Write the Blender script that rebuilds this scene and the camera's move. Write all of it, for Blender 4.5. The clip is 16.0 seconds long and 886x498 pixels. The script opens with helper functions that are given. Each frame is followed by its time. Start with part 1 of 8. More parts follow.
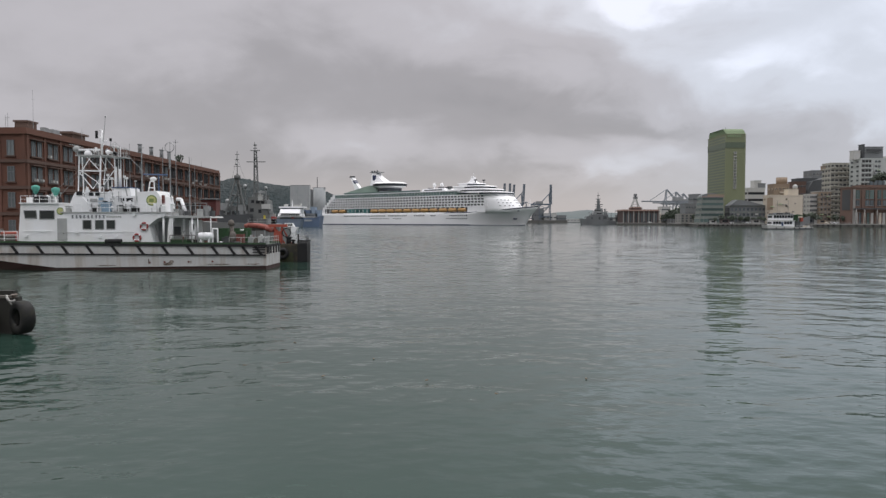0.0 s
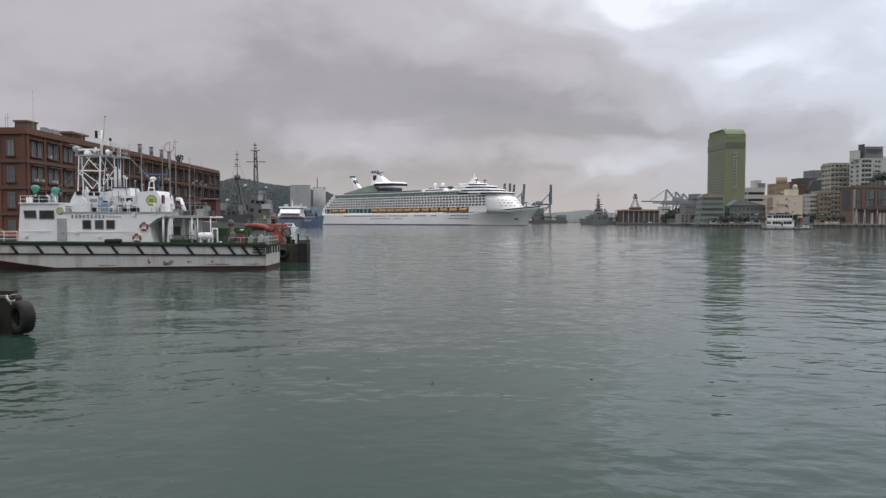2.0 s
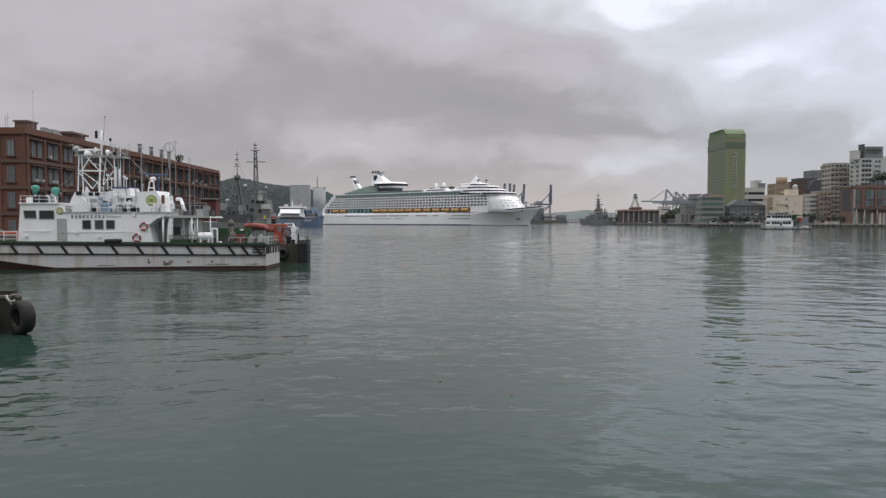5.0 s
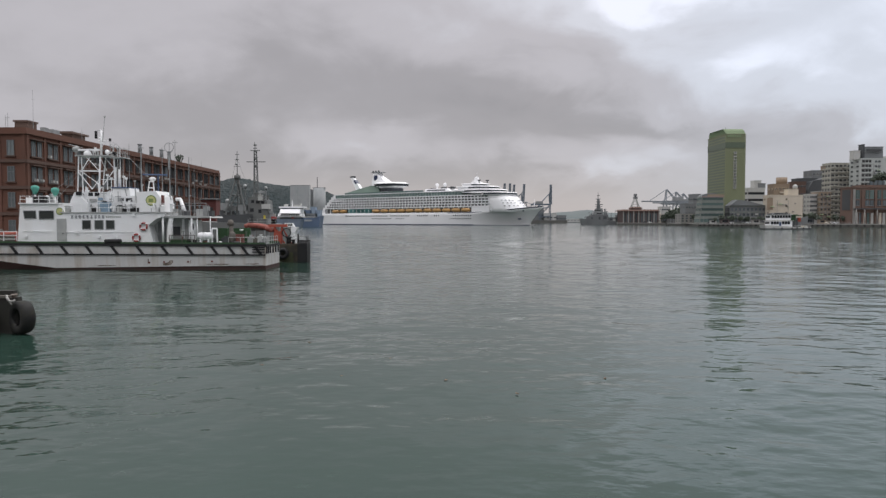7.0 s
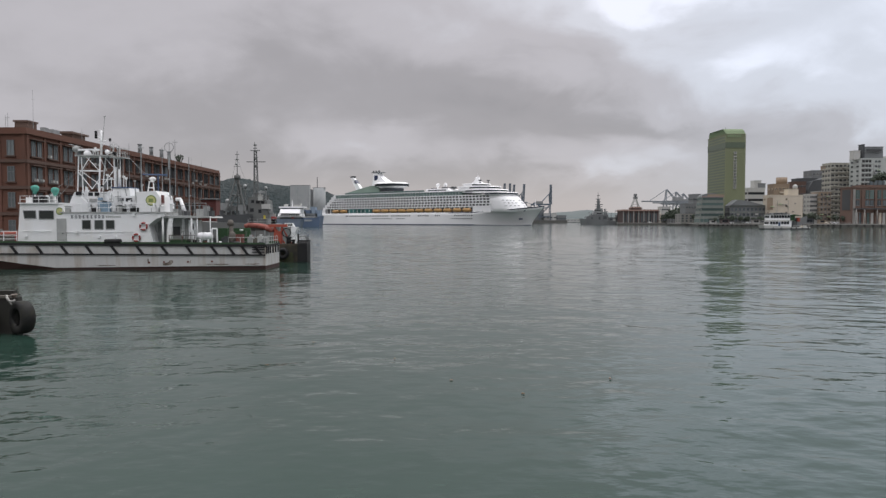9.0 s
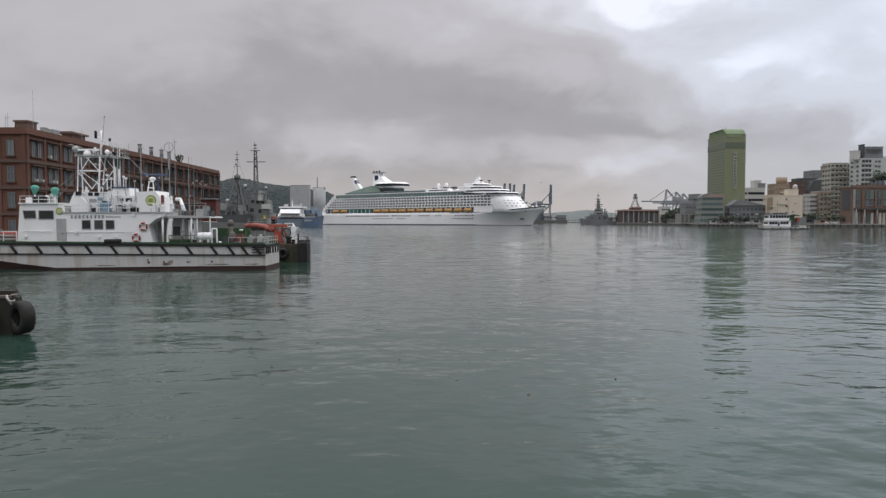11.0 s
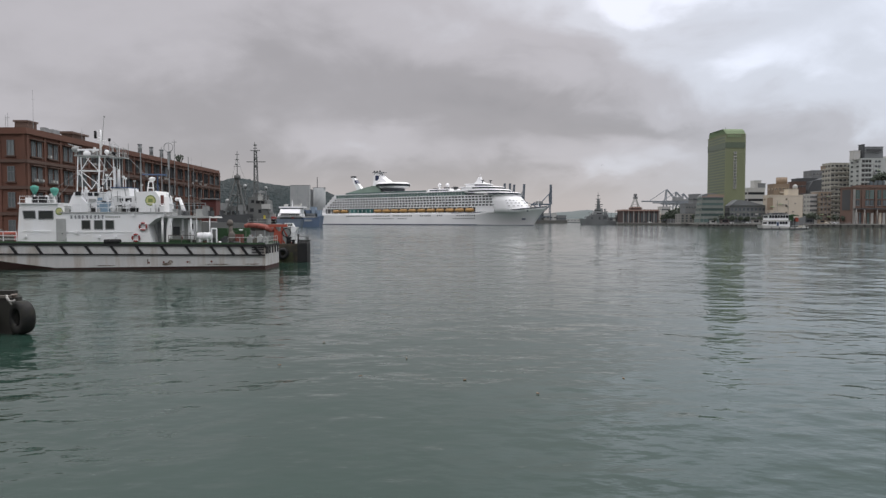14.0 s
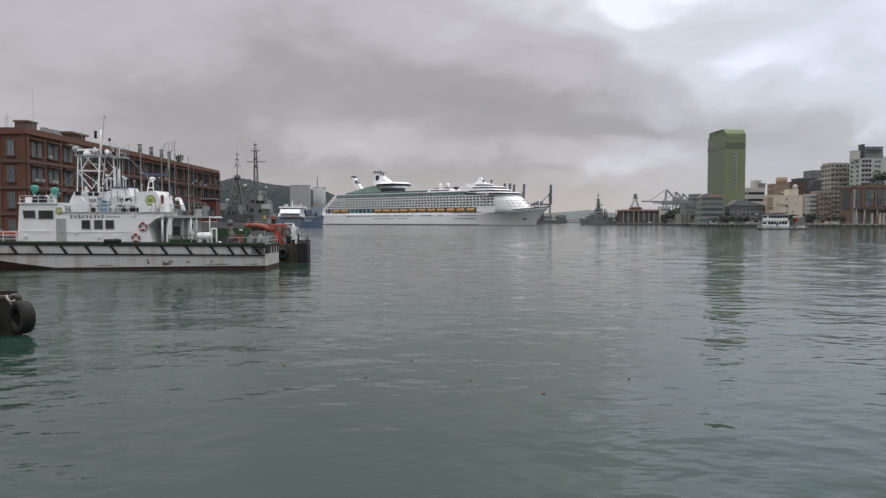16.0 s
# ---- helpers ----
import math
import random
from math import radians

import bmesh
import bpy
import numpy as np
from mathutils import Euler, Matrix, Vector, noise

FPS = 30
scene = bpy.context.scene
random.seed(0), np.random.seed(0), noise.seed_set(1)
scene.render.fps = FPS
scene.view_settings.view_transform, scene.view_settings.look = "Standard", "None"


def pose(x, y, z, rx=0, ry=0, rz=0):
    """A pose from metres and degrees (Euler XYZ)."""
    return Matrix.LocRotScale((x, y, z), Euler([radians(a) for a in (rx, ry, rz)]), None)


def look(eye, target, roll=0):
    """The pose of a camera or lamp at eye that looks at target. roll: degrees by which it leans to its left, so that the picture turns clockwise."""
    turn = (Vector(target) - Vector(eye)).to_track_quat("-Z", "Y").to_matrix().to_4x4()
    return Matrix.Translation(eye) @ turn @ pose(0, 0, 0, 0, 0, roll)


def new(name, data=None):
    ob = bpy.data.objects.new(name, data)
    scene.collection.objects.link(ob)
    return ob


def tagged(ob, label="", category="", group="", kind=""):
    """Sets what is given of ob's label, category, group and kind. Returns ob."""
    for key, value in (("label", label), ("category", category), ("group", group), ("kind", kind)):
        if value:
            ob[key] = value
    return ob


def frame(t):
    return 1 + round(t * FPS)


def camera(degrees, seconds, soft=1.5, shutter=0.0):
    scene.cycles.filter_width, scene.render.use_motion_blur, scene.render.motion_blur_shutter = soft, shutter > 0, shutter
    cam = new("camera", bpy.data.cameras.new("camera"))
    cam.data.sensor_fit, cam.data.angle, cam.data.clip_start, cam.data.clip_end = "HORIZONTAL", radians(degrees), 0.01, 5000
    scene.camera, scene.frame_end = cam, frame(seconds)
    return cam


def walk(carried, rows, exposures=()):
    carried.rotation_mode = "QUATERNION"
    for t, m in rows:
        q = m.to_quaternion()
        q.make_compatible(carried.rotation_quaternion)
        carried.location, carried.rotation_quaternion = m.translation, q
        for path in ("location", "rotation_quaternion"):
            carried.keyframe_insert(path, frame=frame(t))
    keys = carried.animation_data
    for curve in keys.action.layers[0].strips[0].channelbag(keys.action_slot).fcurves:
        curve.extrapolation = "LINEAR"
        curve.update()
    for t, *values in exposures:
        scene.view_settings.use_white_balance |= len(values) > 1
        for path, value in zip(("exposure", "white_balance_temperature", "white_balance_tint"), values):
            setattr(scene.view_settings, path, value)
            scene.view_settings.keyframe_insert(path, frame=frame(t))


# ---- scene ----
# ---- camera: it stands still on the quay, 4.4 m over the water ----
cam = camera(65, 16.0, soft=1.4)
EYE = (0, 0, 4.4)
AIM = (0, 1000, 4.4 - 40.2)
walk(cam, [(0, look(EYE, AIM)), (16, look(EYE, AIM))])
scene.view_settings.exposure = 0.0

# ---- overcast sky and weak sun ----
SUN_AZ, SUN_EL = radians(24), radians(50)      # azimuth to the right of the view, height
sun_data = bpy.data.lights.new("sun", "SUN")
sun_data.energy, sun_data.angle, sun_data.color = 0.8, radians(20), (1.0, 0.96, 0.9)
sun = new("sun", sun_data)
sun.matrix_world = look((300 * math.sin(SUN_AZ), 300 * math.cos(SUN_AZ), 300 * math.tan(SUN_EL)), (0, 0, 0))

world = bpy.data.worlds.new("overcast_sky")
scene.world = world
world.use_nodes = True


def build_sky():
    nt = world.node_tree
    N, L = nt.nodes, nt.links
    N.clear()

    def node(kind, **kw):
        n = N.new(kind)
        for k, v in kw.items():
            n.inputs[k].default_value = v
        return n

    def math_node(op, a, b=None, clamp=False):
        n = N.new("ShaderNodeMath")
        n.operation, n.use_clamp = op, clamp
        for i, v in enumerate((a, b)):
            if v is None:
                continue
            if isinstance(v, (int, float)):
                n.inputs[i].default_value = v
            else:
                L.new(v, n.inputs[i])
        return n.outputs[0]

    def smooth(v, lo, hi, a=0.0, b=1.0):
        n = N.new("ShaderNodeMapRange")
        n.interpolation_type = "SMOOTHSTEP"
        L.new(v, n.inputs[0])
        for i, x in enumerate((lo, hi, a, b)):
            n.inputs[i + 1].default_value = x
        return n.outputs[0]

    coord = N.new("ShaderNodeTexCoord").outputs["Generated"]
    sep = N.new("ShaderNodeSeparateXYZ")
    L.new(coord, sep.inputs[0])
    x, y, z = sep.outputs
    up = math_node("MAXIMUM", z, 0.0)
    # the cloud deck: a flat layer seen in perspective
    den = math_node("ADD", up, 0.42)
    comb = N.new("ShaderNodeCombineXYZ")
    L.new(math_node("DIVIDE", x, den), comb.inputs[0])
    L.new(math_node("DIVIDE", y, den), comb.inputs[1])
    comb.inputs[2].default_value = SKY_SEED

    def fbm(scale, detail, rough, dist):
        n = node("ShaderNodeTexNoise", Scale=scale, Detail=detail, Roughness=rough, Distortion=dist)
        L.new(comb.outputs[0], n.inputs["Vector"])
        return n.outputs[0]

    big = math_node("SUBTRACT", fbm(1.2, 3, 0.5, 0.3), 0.5)
    mid = math_node("SUBTRACT", fbm(3.6, 6, 0.5, 0.4), 0.5)
    fine = math_node("SUBTRACT", fbm(10.0, 4, 0.5, 0.2), 0.5)
    v = math_node("ADD", math_node("MULTIPLY", big, 0.55), math_node("MULTIPLY", mid, 0.40))
    v = math_node("ADD", v, math_node("MULTIPLY", fine, 0.14))
    v = math_node("ADD", v, 0.50)
    # banks and thin places of the cloud cover, with ragged edges
    az = math_node("ADD", math_node("ARCTAN2", x, y), math_node("MULTIPLY", mid, 0.20))
    el = math_node("ADD", math_node("ARCSINE", up), math_node("MULTIPLY", mid, 0.11))
    for a, e, wa, we, amount in CLOUD_BANKS:
        da = math_node("DIVIDE", math_node("SUBTRACT", az, radians(a)), radians(wa))
        de = math_node("DIVIDE", math_node("SUBTRACT", el, radians(e)), radians(we))
        r2 = math_node("ADD", math_node("MULTIPLY", da, da), math_node("MULTIPLY", de, de))
        v = math_node("ADD", v, math_node("MULTIPLY", math_node("EXPONENT", math_node("MULTIPLY", r2, -1.0)), amount))

    def mix(kind, f, a, b):
        n = N.new("ShaderNodeMix")
        n.data_type, n.blend_type = "RGBA", kind
        for i, w in ((0, f), (6, a), (7, b)):
            if isinstance(w, (int, float, tuple)):
                n.inputs[i].default_value = w
            else:
                L.new(w, n.inputs[i])
        return n.outputs[2]

    ramp = N.new("ShaderNodeValToRGB")
    ramp.color_ramp.interpolation = "EASE"
    ramp.color_ramp.elements[0].color = (0.28, 0.27, 0.282, 1)
    ramp.color_ramp.elements[1].color = (0.95, 0.96, 1.06, 1)
    for p, c in ((0.3, (0.381, 0.364, 0.379, 1)), (0.55, (0.526, 0.505, 0.533, 1)), (0.8, (0.70, 0.705, 0.765, 1))):
        ramp.color_ramp.elements.new(p).color = c
    L.new(v, ramp.inputs[0])
    # cooler light towards the thin cloud
    cool = mix("MULTIPLY", smooth(az, 0.12, 0.5), ramp.outputs[0], (0.955, 1.0, 1.035, 1))
    low = smooth(up, 0.0, 0.10, 0.75, 0.0)
    c = mix("MIX", low, cool, mix("MIX", smooth(az, 0.12, 0.5), (0.535, 0.49, 0.483, 1), (0.49, 0.50, 0.53, 1)))
    # an overcast sky is brightest overhead
    c = mix("MIX", smooth(up, 0.29, 0.92), c, (ZENITH, ZENITH * 0.99, ZENITH * 1.02, 1))
    sky = N.new("ShaderNodeTexSky")
    sky.sky_type, sky.sun_disc = "NISHITA", False
    sky.sun_elevation, sky.sun_rotation = SUN_EL, SUN_AZ
    blue = mix("MULTIPLY", 1.0, sky.outputs[0], (0.09, 0.09, 0.09, 1))
    c = mix("MIX", 0.95, blue, c)
    bg = N.new("ShaderNodeBackground")
    L.new(c, bg.inputs[0])
    bg.inputs[1].default_value = 1.0
    out = N.new("ShaderNodeOutputWorld")
    L.new(bg.outputs[0], out.inputs[0])


SKY_SEED, ZENITH = 3.7, 2.2
# azimuth, height, half widths in degrees, thinner (+) or denser (-)
CLOUD_BANKS = ((-8, 10.5, 18, 5, -0.13), (-22, 9.5, 7, 3.4, -0.13), (1, 9.6, 8, 3.2, -0.08), (-27, 14, 10, 6, -0.04), (-6, 6.0, 8, 2.0, 0.19), (-6.2, 6.9, 2.2, 1.2, 0.10), (4.5, 5.4, 4, 1.3, 0.06),
               (8, 8.6, 6, 1.8, -0.13), (15, 7.4, 5.5, 1.4, -0.18), (22, 6.4, 5, 1.4, -0.16), (28.5, 5.6, 5, 1.4, -0.12), (13.5, 4.7, 7, 1.5, 0.22), (18.3, 18.2, 7, 2.8, 0.52), (31, 14.0, 13, 9, 0.35),
               (24.7, 12.2, 3.4, 1.5, 0.13), (4, 17, 11, 4, 0.09), (7, 2.2, 12, 1.8, -0.06), (-19, 4.8, 8, 3.2, -0.13))

build_sky()


# ---- materials ----
def mat(name, color, rough=0.6, metal=0.0, scale=1.0, vary=0.12, bump=0.15, dirt=None, dirt_amount=0.25, streak=1.0, island=0.0):
    """A procedural surface: grain and stains at two scales, fine relief, optional dirt running down it."""
    m = bpy.data.materials.new(name)
    m.use_nodes = True
    N, L = m.node_tree.nodes, m.node_tree.links
    b = N["Principled BSDF"]
    b.inputs["Metallic"].default_value = metal
    co = N.new("ShaderNodeTexCoord").outputs["Object"]
    mp = N.new("ShaderNodeMapping")
    mp.inputs["Scale"].default_value = (1, 1, streak)
    L.new(co, mp.inputs[0])

    def noise_tex(s, detail, src):
        n = N.new("ShaderNodeTexNoise")
        n.inputs["Scale"].default_value, n.inputs["Detail"].default_value = s, detail
        L.new(src, n.inputs["Vector"])
        return n.outputs[0]

    fine, broad = noise_tex(scale * 9, 4, co), noise_tex(scale * 0.9, 5, mp.outputs[0])

    def rng(v, a, bb, lo=0.3, hi=0.7):
        n = N.new("ShaderNodeMapRange")
        L.new(v, n.inputs[0])
        for i, x in enumerate((lo, hi, a, bb)):
            n.inputs[i + 1].default_value = x
        return n.outputs[0]

    def mix(kind, f, a, bb):
        n = N.new("ShaderNodeMix")
        n.data_type, n.blend_type = "RGBA", kind
        for i, v in ((0, f), (6, a), (7, bb)):
            if isinstance(v, (int, float, tuple)):
                n.inputs[i].default_value = v
            else:
                L.new(v, n.inputs[i])
        return n.outputs[2]

    col = (*color, 1)
    dark = tuple(c * (1 - 2 * vary) for c in color) + (1,)
    c = mix("MIX", rng(broad, 0, 1), dark, col)
    c = mix("MIX", rng(fine, 0, vary), c, tuple(c0 * 0.7 for c0 in color) + (1,))
    if island:
        r = N.new("ShaderNodeObjectInfo").outputs["Random"]
        c = mix("MULTIPLY", island, c, mix("MIX", r, (0.6, 0.6, 0.6, 1), (1.15, 1.1, 1.05, 1)))
    if dirt:
        c = mix("MIX", rng(broad, 0, dirt_amount * 2, 0.48, 0.75), c, (*dirt, 1))
    L.new(c, b.inputs["Base Color"])
    L.new(rng(broad, rough * 0.85, min(1, rough * 1.15)), b.inputs["Roughness"])
    if bump:
        bp = N.new("ShaderNodeBump")
        bp.inputs["Strength"].default_value, bp.inputs["Distance"].default_value = bump, 0.02 / scale
        L.new(fine, bp.inputs["Height"])
        L.new(bp.outputs[0], b.inputs["Normal"])
    return m


def glass_mat(name, color=(0.02, 0.025, 0.03), rough=0.08):
    m = bpy.data.materials.new(name)
    m.use_nodes = True
    N, L = m.node_tree.nodes, m.node_tree.links
    b = N["Principled BSDF"]
    b.inputs["Roughness"].default_value = rough
    b.inputs["IOR"].default_value = 1.5
    b.inputs["Specular IOR Level"].default_value = 0.25
    n = N.new("ShaderNodeObjectInfo").outputs["Random"]
    r = N.new("ShaderNodeValToRGB")
    r.color_ramp.elements[0].color = (*color, 1)
    r.color_ramp.elements[1].color = (*[min(1, c * 2.2 + 0.01) for c in color], 1)
    L.new(n, r.inputs[0])
    L.new(r.outputs[0], b.inputs["Base Color"])
    return m


def water_mat():
    m = bpy.data.materials.new("harbour_water")
    m.use_nodes = True
    N, L = m.node_tree.nodes, m.node_tree.links
    b = N["Principled BSDF"]
    b.inputs["Roughness"].default_value = 0.06
    b.inputs["IOR"].default_value = 1.33
    co = N.new("ShaderNodeTexCoord").outputs["Object"]

    def wave(scale, detail, sx, sy, turn=0):
        mp = N.new("ShaderNodeMapping")
        mp.inputs["Scale"].default_value = (sx, sy, 1)
        mp.inputs["Rotation"].default_value = (0, 0, radians(turn))
        L.new(co, mp.inputs[0])
        n = N.new("ShaderNodeTexNoise")
        n.inputs["Scale"].default_value, n.inputs["Detail"].default_value = scale, detail
        n.inputs["Roughness"].default_value = 0.45
        L.new(mp.outputs[0], n.inputs["Vector"])
        return n.outputs[0]

    patch = wave(0.02, 2, 0.6, 1.0, 10)
    murk = N.new("ShaderNodeValToRGB")
    murk.color_ramp.elements[0].position, murk.color_ramp.elements[1].position = 0.35, 0.65
    murk.color_ramp.elements[0].color = WATER_A
    murk.color_ramp.elements[1].color = WATER_B
    L.new(patch, murk.inputs[0])
    L.new(murk.outputs[0], b.inputs["Base Color"])
    last = None
    for h, dist in ((wave(0.25, 2, 0.9, 1.0, 12), 0.09 * WAVE), (wave(0.8, 2, 0.75, 1.0, -8), 0.070 * WAVE), (wave(2.2, 3, 0.7, 1.0, 14), 0.027 * WAVE)):
        bp = N.new("ShaderNodeBump")
        bp.inputs["Strength"].default_value, bp.inputs["Distance"].default_value = 1.0, dist
        L.new(h, bp.inputs["Height"])
        if last:
            L.new(last, bp.inputs["Normal"])
        last = bp.outputs[0]
    # wind ripples, stronger out in the open fairway than in the sheltered basin
    sep = N.new("ShaderNodeSeparateXYZ")
    L.new(co, sep.inputs[0])
    open_water = N.new("ShaderNodeMapRange")
    L.new(sep.outputs[1], open_water.inputs[0])
    for i, v in enumerate((60.0, 450.0, RIPPLE * 0.2, RIPPLE * 2.1)):
        open_water.inputs[i + 1].default_value = v
    gusts = N.new("ShaderNodeMapRange")
    L.new(wave(0.045, 3, 0.25, 1.0, 4), gusts.inputs[0])
    for i, v in enumerate((0.35, 0.65, 0.25, 1.7)):
        gusts.inputs[i + 1].default_value = v
    amount = N.new("ShaderNodeMath")
    amount.operation = "MULTIPLY"
    L.new(open_water.outputs[0], amount.inputs[0])
    L.new(gusts.outputs[0], amount.inputs[1])
    mp = N.new("ShaderNodeMapping")
    mp.inputs["Scale"].default_value = (0.55, 1.0, 1.0)
    L.new(co, mp.inputs[0])
    rip = N.new("ShaderNodeTexNoise")
    rip.inputs["Scale"].default_value, rip.inputs["Detail"].default_value = 1.1, 3
    L.new(mp.outputs[0], rip.inputs["Vector"])
    tilt = N.new("ShaderNodeVectorMath")
    tilt.operation = "SUBTRACT"
    L.new(rip.outputs["Color"], tilt.inputs[0])
    tilt.inputs[1].default_value = (0.5, 0.5, 0.5)
    flat_tilt = N.new("ShaderNodeVectorMath")
    flat_tilt.operation = "MULTIPLY"
    L.new(tilt.outputs[0], flat_tilt.inputs[0])
    flat_tilt.inputs[1].default_value = (0.6, 1.0, 0.0)
    sized = N.new("ShaderNodeVectorMath")
    sized.operation = "SCALE"
    L.new(flat_tilt.outputs[0], sized.inputs[0])
    L.new(amount.outputs[0], sized.inputs["Scale"])
    both = N.new("ShaderNodeVectorMath")
    both.operation = "ADD"
    L.new(last, both.inputs[0])
    L.new(sized.outputs[0], both.inputs[1])
    unit = N.new("ShaderNodeVectorMath")
    unit.operation = "NORMALIZE"
    L.new(both.outputs[0], unit.inputs[0])
    L.new(unit.outputs[0], b.inputs["Normal"])
    return m


RIPPLE = 0.16
WATER_A, WATER_B, WAVE = (0.017, 0.039, 0.030, 1), (0.024, 0.048, 0.037, 1), 1.05
M_WATER = water_mat()
M_BRICK = mat("red_brick", (0.172, 0.079, 0.054), 0.88, scale=0.5, vary=0.2, dirt=(0.08, 0.05, 0.04), streak=0.25)
M_BRICK_DARK = mat("weathered_brick", (0.135, 0.082, 0.064), 0.85, scale=0.5, vary=0.2, dirt=(0.05, 0.04, 0.035), streak=0.25)
M_WHITE = mat("white_boat_paint", (0.86, 0.87, 0.88), 0.35, scale=0.6, vary=0.05, bump=0.05, dirt=(0.5, 0.46, 0.4), dirt_amount=0.18, streak=0.3)
M_HULLWHITE = mat("stained_white_hull", (0.57, 0.57, 0.56), 0.4, scale=1.5, vary=0.10, bump=0.1, dirt=(0.26, 0.20, 0.15), dirt_amount=0.42, streak=0.16)
M_SHIPWHITE = mat("white_ship_paint", (0.85, 0.85, 0.86), 0.4, scale=0.05, vary=0.04, bump=0.0)
M_BLACK = mat("black_rubber", (0.012, 0.012, 0.013), 0.8, scale=3, vary=0.2)
M_ANTIFOUL = mat("brown_antifouling", (0.050, 0.021, 0.017), 0.7, scale=1, vary=0.2)
M_GREEN = mat("green_deck_paint", (0.03, 0.085, 0.03), 0.6, scale=1, vary=0.2)
M_TEAL = mat("teal_canvas", (0.10, 0.36, 0.29), 0.8, scale=2)
M_ORANGE = mat("orange_paint", (0.38, 0.075, 0.045), 0.5, scale=1, vary=0.15)
M_RED = mat("faded_red_paint", (0.30, 0.045, 0.04), 0.5, scale=1, vary=0.15)
M_BLUE = mat("blue_ship_paint", (0.055, 0.10, 0.20), 0.5, scale=0.1, vary=0.15)
M_NAVY = mat("naval_grey_paint", (0.165, 0.172, 0.168), 0.55, scale=0.3, vary=0.15, dirt=(0.1, 0.08, 0.07))
M_STEEL = mat("grey_steel", (0.33, 0.34, 0.34), 0.45, 0.3, scale=1, vary=0.15)
M_CONCRETE = mat("stained_concrete", (0.34, 0.33, 0.31), 0.85, scale=0.25, vary=0.12, dirt=(0.16, 0.15, 0.14), streak=0.3)
M_QUAY = mat("dark_quay_concrete", (0.15, 0.145, 0.135), 0.9, scale=0.3, vary=0.2, dirt=(0.05, 0.055, 0.045))
M_TILE_WHITE = mat("pale_wall_tiles", (0.52, 0.52, 0.50), 0.6, scale=0.1, vary=0.1, dirt=(0.3, 0.29, 0.27), streak=0.2)
M_TILE_GREEN = mat("pale_green_grey_tiles", (0.52, 0.55, 0.53), 0.6, scale=0.1, vary=0.14, dirt=(0.24, 0.25, 0.235), dirt_amount=0.4, streak=0.2)
M_TILE_CREAM = mat("stained_cream_tiles", (0.46, 0.45, 0.395), 0.65, scale=0.1, vary=0.14, dirt=(0.2, 0.19, 0.16), dirt_amount=0.4, streak=0.2)
M_CREAM = mat("cream_plaster", (0.64, 0.57, 0.47), 0.8, scale=0.1, vary=0.08, dirt=(0.34, 0.29, 0.23), streak=0.2)
M_TAN = mat("tan_plaster", (0.30, 0.23, 0.165), 0.8, scale=0.1, vary=0.1)
M_TOWER = mat("green_tower_cladding", (0.200, 0.220, 0.125), 0.5, scale=0.05, vary=0.06, streak=0.3)
M_TOWER_DARK = mat("dark_green_cladding", (0.11, 0.14, 0.095), 0.4, scale=0.05, vary=0.1)
M_ROOFGREEN = mat("pale_green_roof", (0.25, 0.33, 0.19), 0.6, scale=0.1)
M_DARKGREY = mat("dark_grey_wall", (0.075, 0.08, 0.085), 0.7, scale=0.1, vary=0.2)
M_MIDGREY = mat("mid_grey_wall", (0.20, 0.21, 0.215), 0.75, scale=0.1, vary=0.15, streak=0.3)
M_GLASS = glass_mat("dark_glass", (0.008, 0.009, 0.011))
M_GLASS_GREY = glass_mat("grey_glass", (0.05, 0.06, 0.065), 0.15)
M_GLASS_GREEN = glass_mat("green_glass", (0.03, 0.09, 0.085), 0.12)
# foliage green lightened in colour to suggest haze over the shore
M_FOLIAGE = mat("haze_lightened_foliage", (0.080, 0.100, 0.072), 0.85, scale=0.12, vary=0.2, bump=0.2)
# distance haze is mixed into this pale land colour
M_FARHILL = mat("haze_pale_far_land", (0.10, 0.125, 0.125), 0.9, scale=0.02, vary=0.15)
# crane blue-grey paled so the colour itself carries the haze
M_CRANE = mat("crane_haze_blue_grey", (0.26, 0.285, 0.31), 0.6, scale=0.05, vary=0.1)
M_CRANE_DARK = mat("crane_slate_blue", (0.13, 0.16, 0.195), 0.6, scale=0.05, vary=0.1)
M_YELLOW = mat("yellow_paint", (0.62, 0.50, 0.06), 0.5, scale=1)
M_CANVAS = mat("grey_brown_canvas", (0.14, 0.125, 0.11), 0.9, scale=2, vary=0.2)


# ---- mesh helpers ----
def box(bm, x0, x1, y0, y1, z0, z1, mi=0):
    v = [bm.verts.new((x, y, z)) for z in (z0, z1) for x, y in ((x0, y0), (x1, y0), (x1, y1), (x0, y1))]
    for q in ((3, 2, 1, 0), (4, 5, 6, 7), (0, 1, 5, 4), (1, 2, 6, 5), (2, 3, 7, 6), (3, 0, 4, 7)):
        bm.faces.new([v[i] for i in q]).material_index = mi


def prism(bm, pts, axis, a, b, mi=0):
    """An outline of (u, v) drawn out along an axis: 'y' for side views in x, z; 'z' for plans in x, y; 'x' for y, z."""
    def place(u, v, w):
        return {"x": (w, u, v), "y": (u, w, v), "z": (u, v, w)}[axis]
    A = [bm.verts.new(place(u, v, a)) for u, v in pts]
    B = [bm.verts.new(place(u, v, b)) for u, v in pts]
    n = len(pts)
    fs = [bm.faces.new(A[::-1]), bm.faces.new(B)]
    fs += [bm.faces.new((A[i], A[(i + 1) % n], B[(i + 1) % n], B[i])) for i in range(n)]
    for f in fs:
        f.material_index = mi


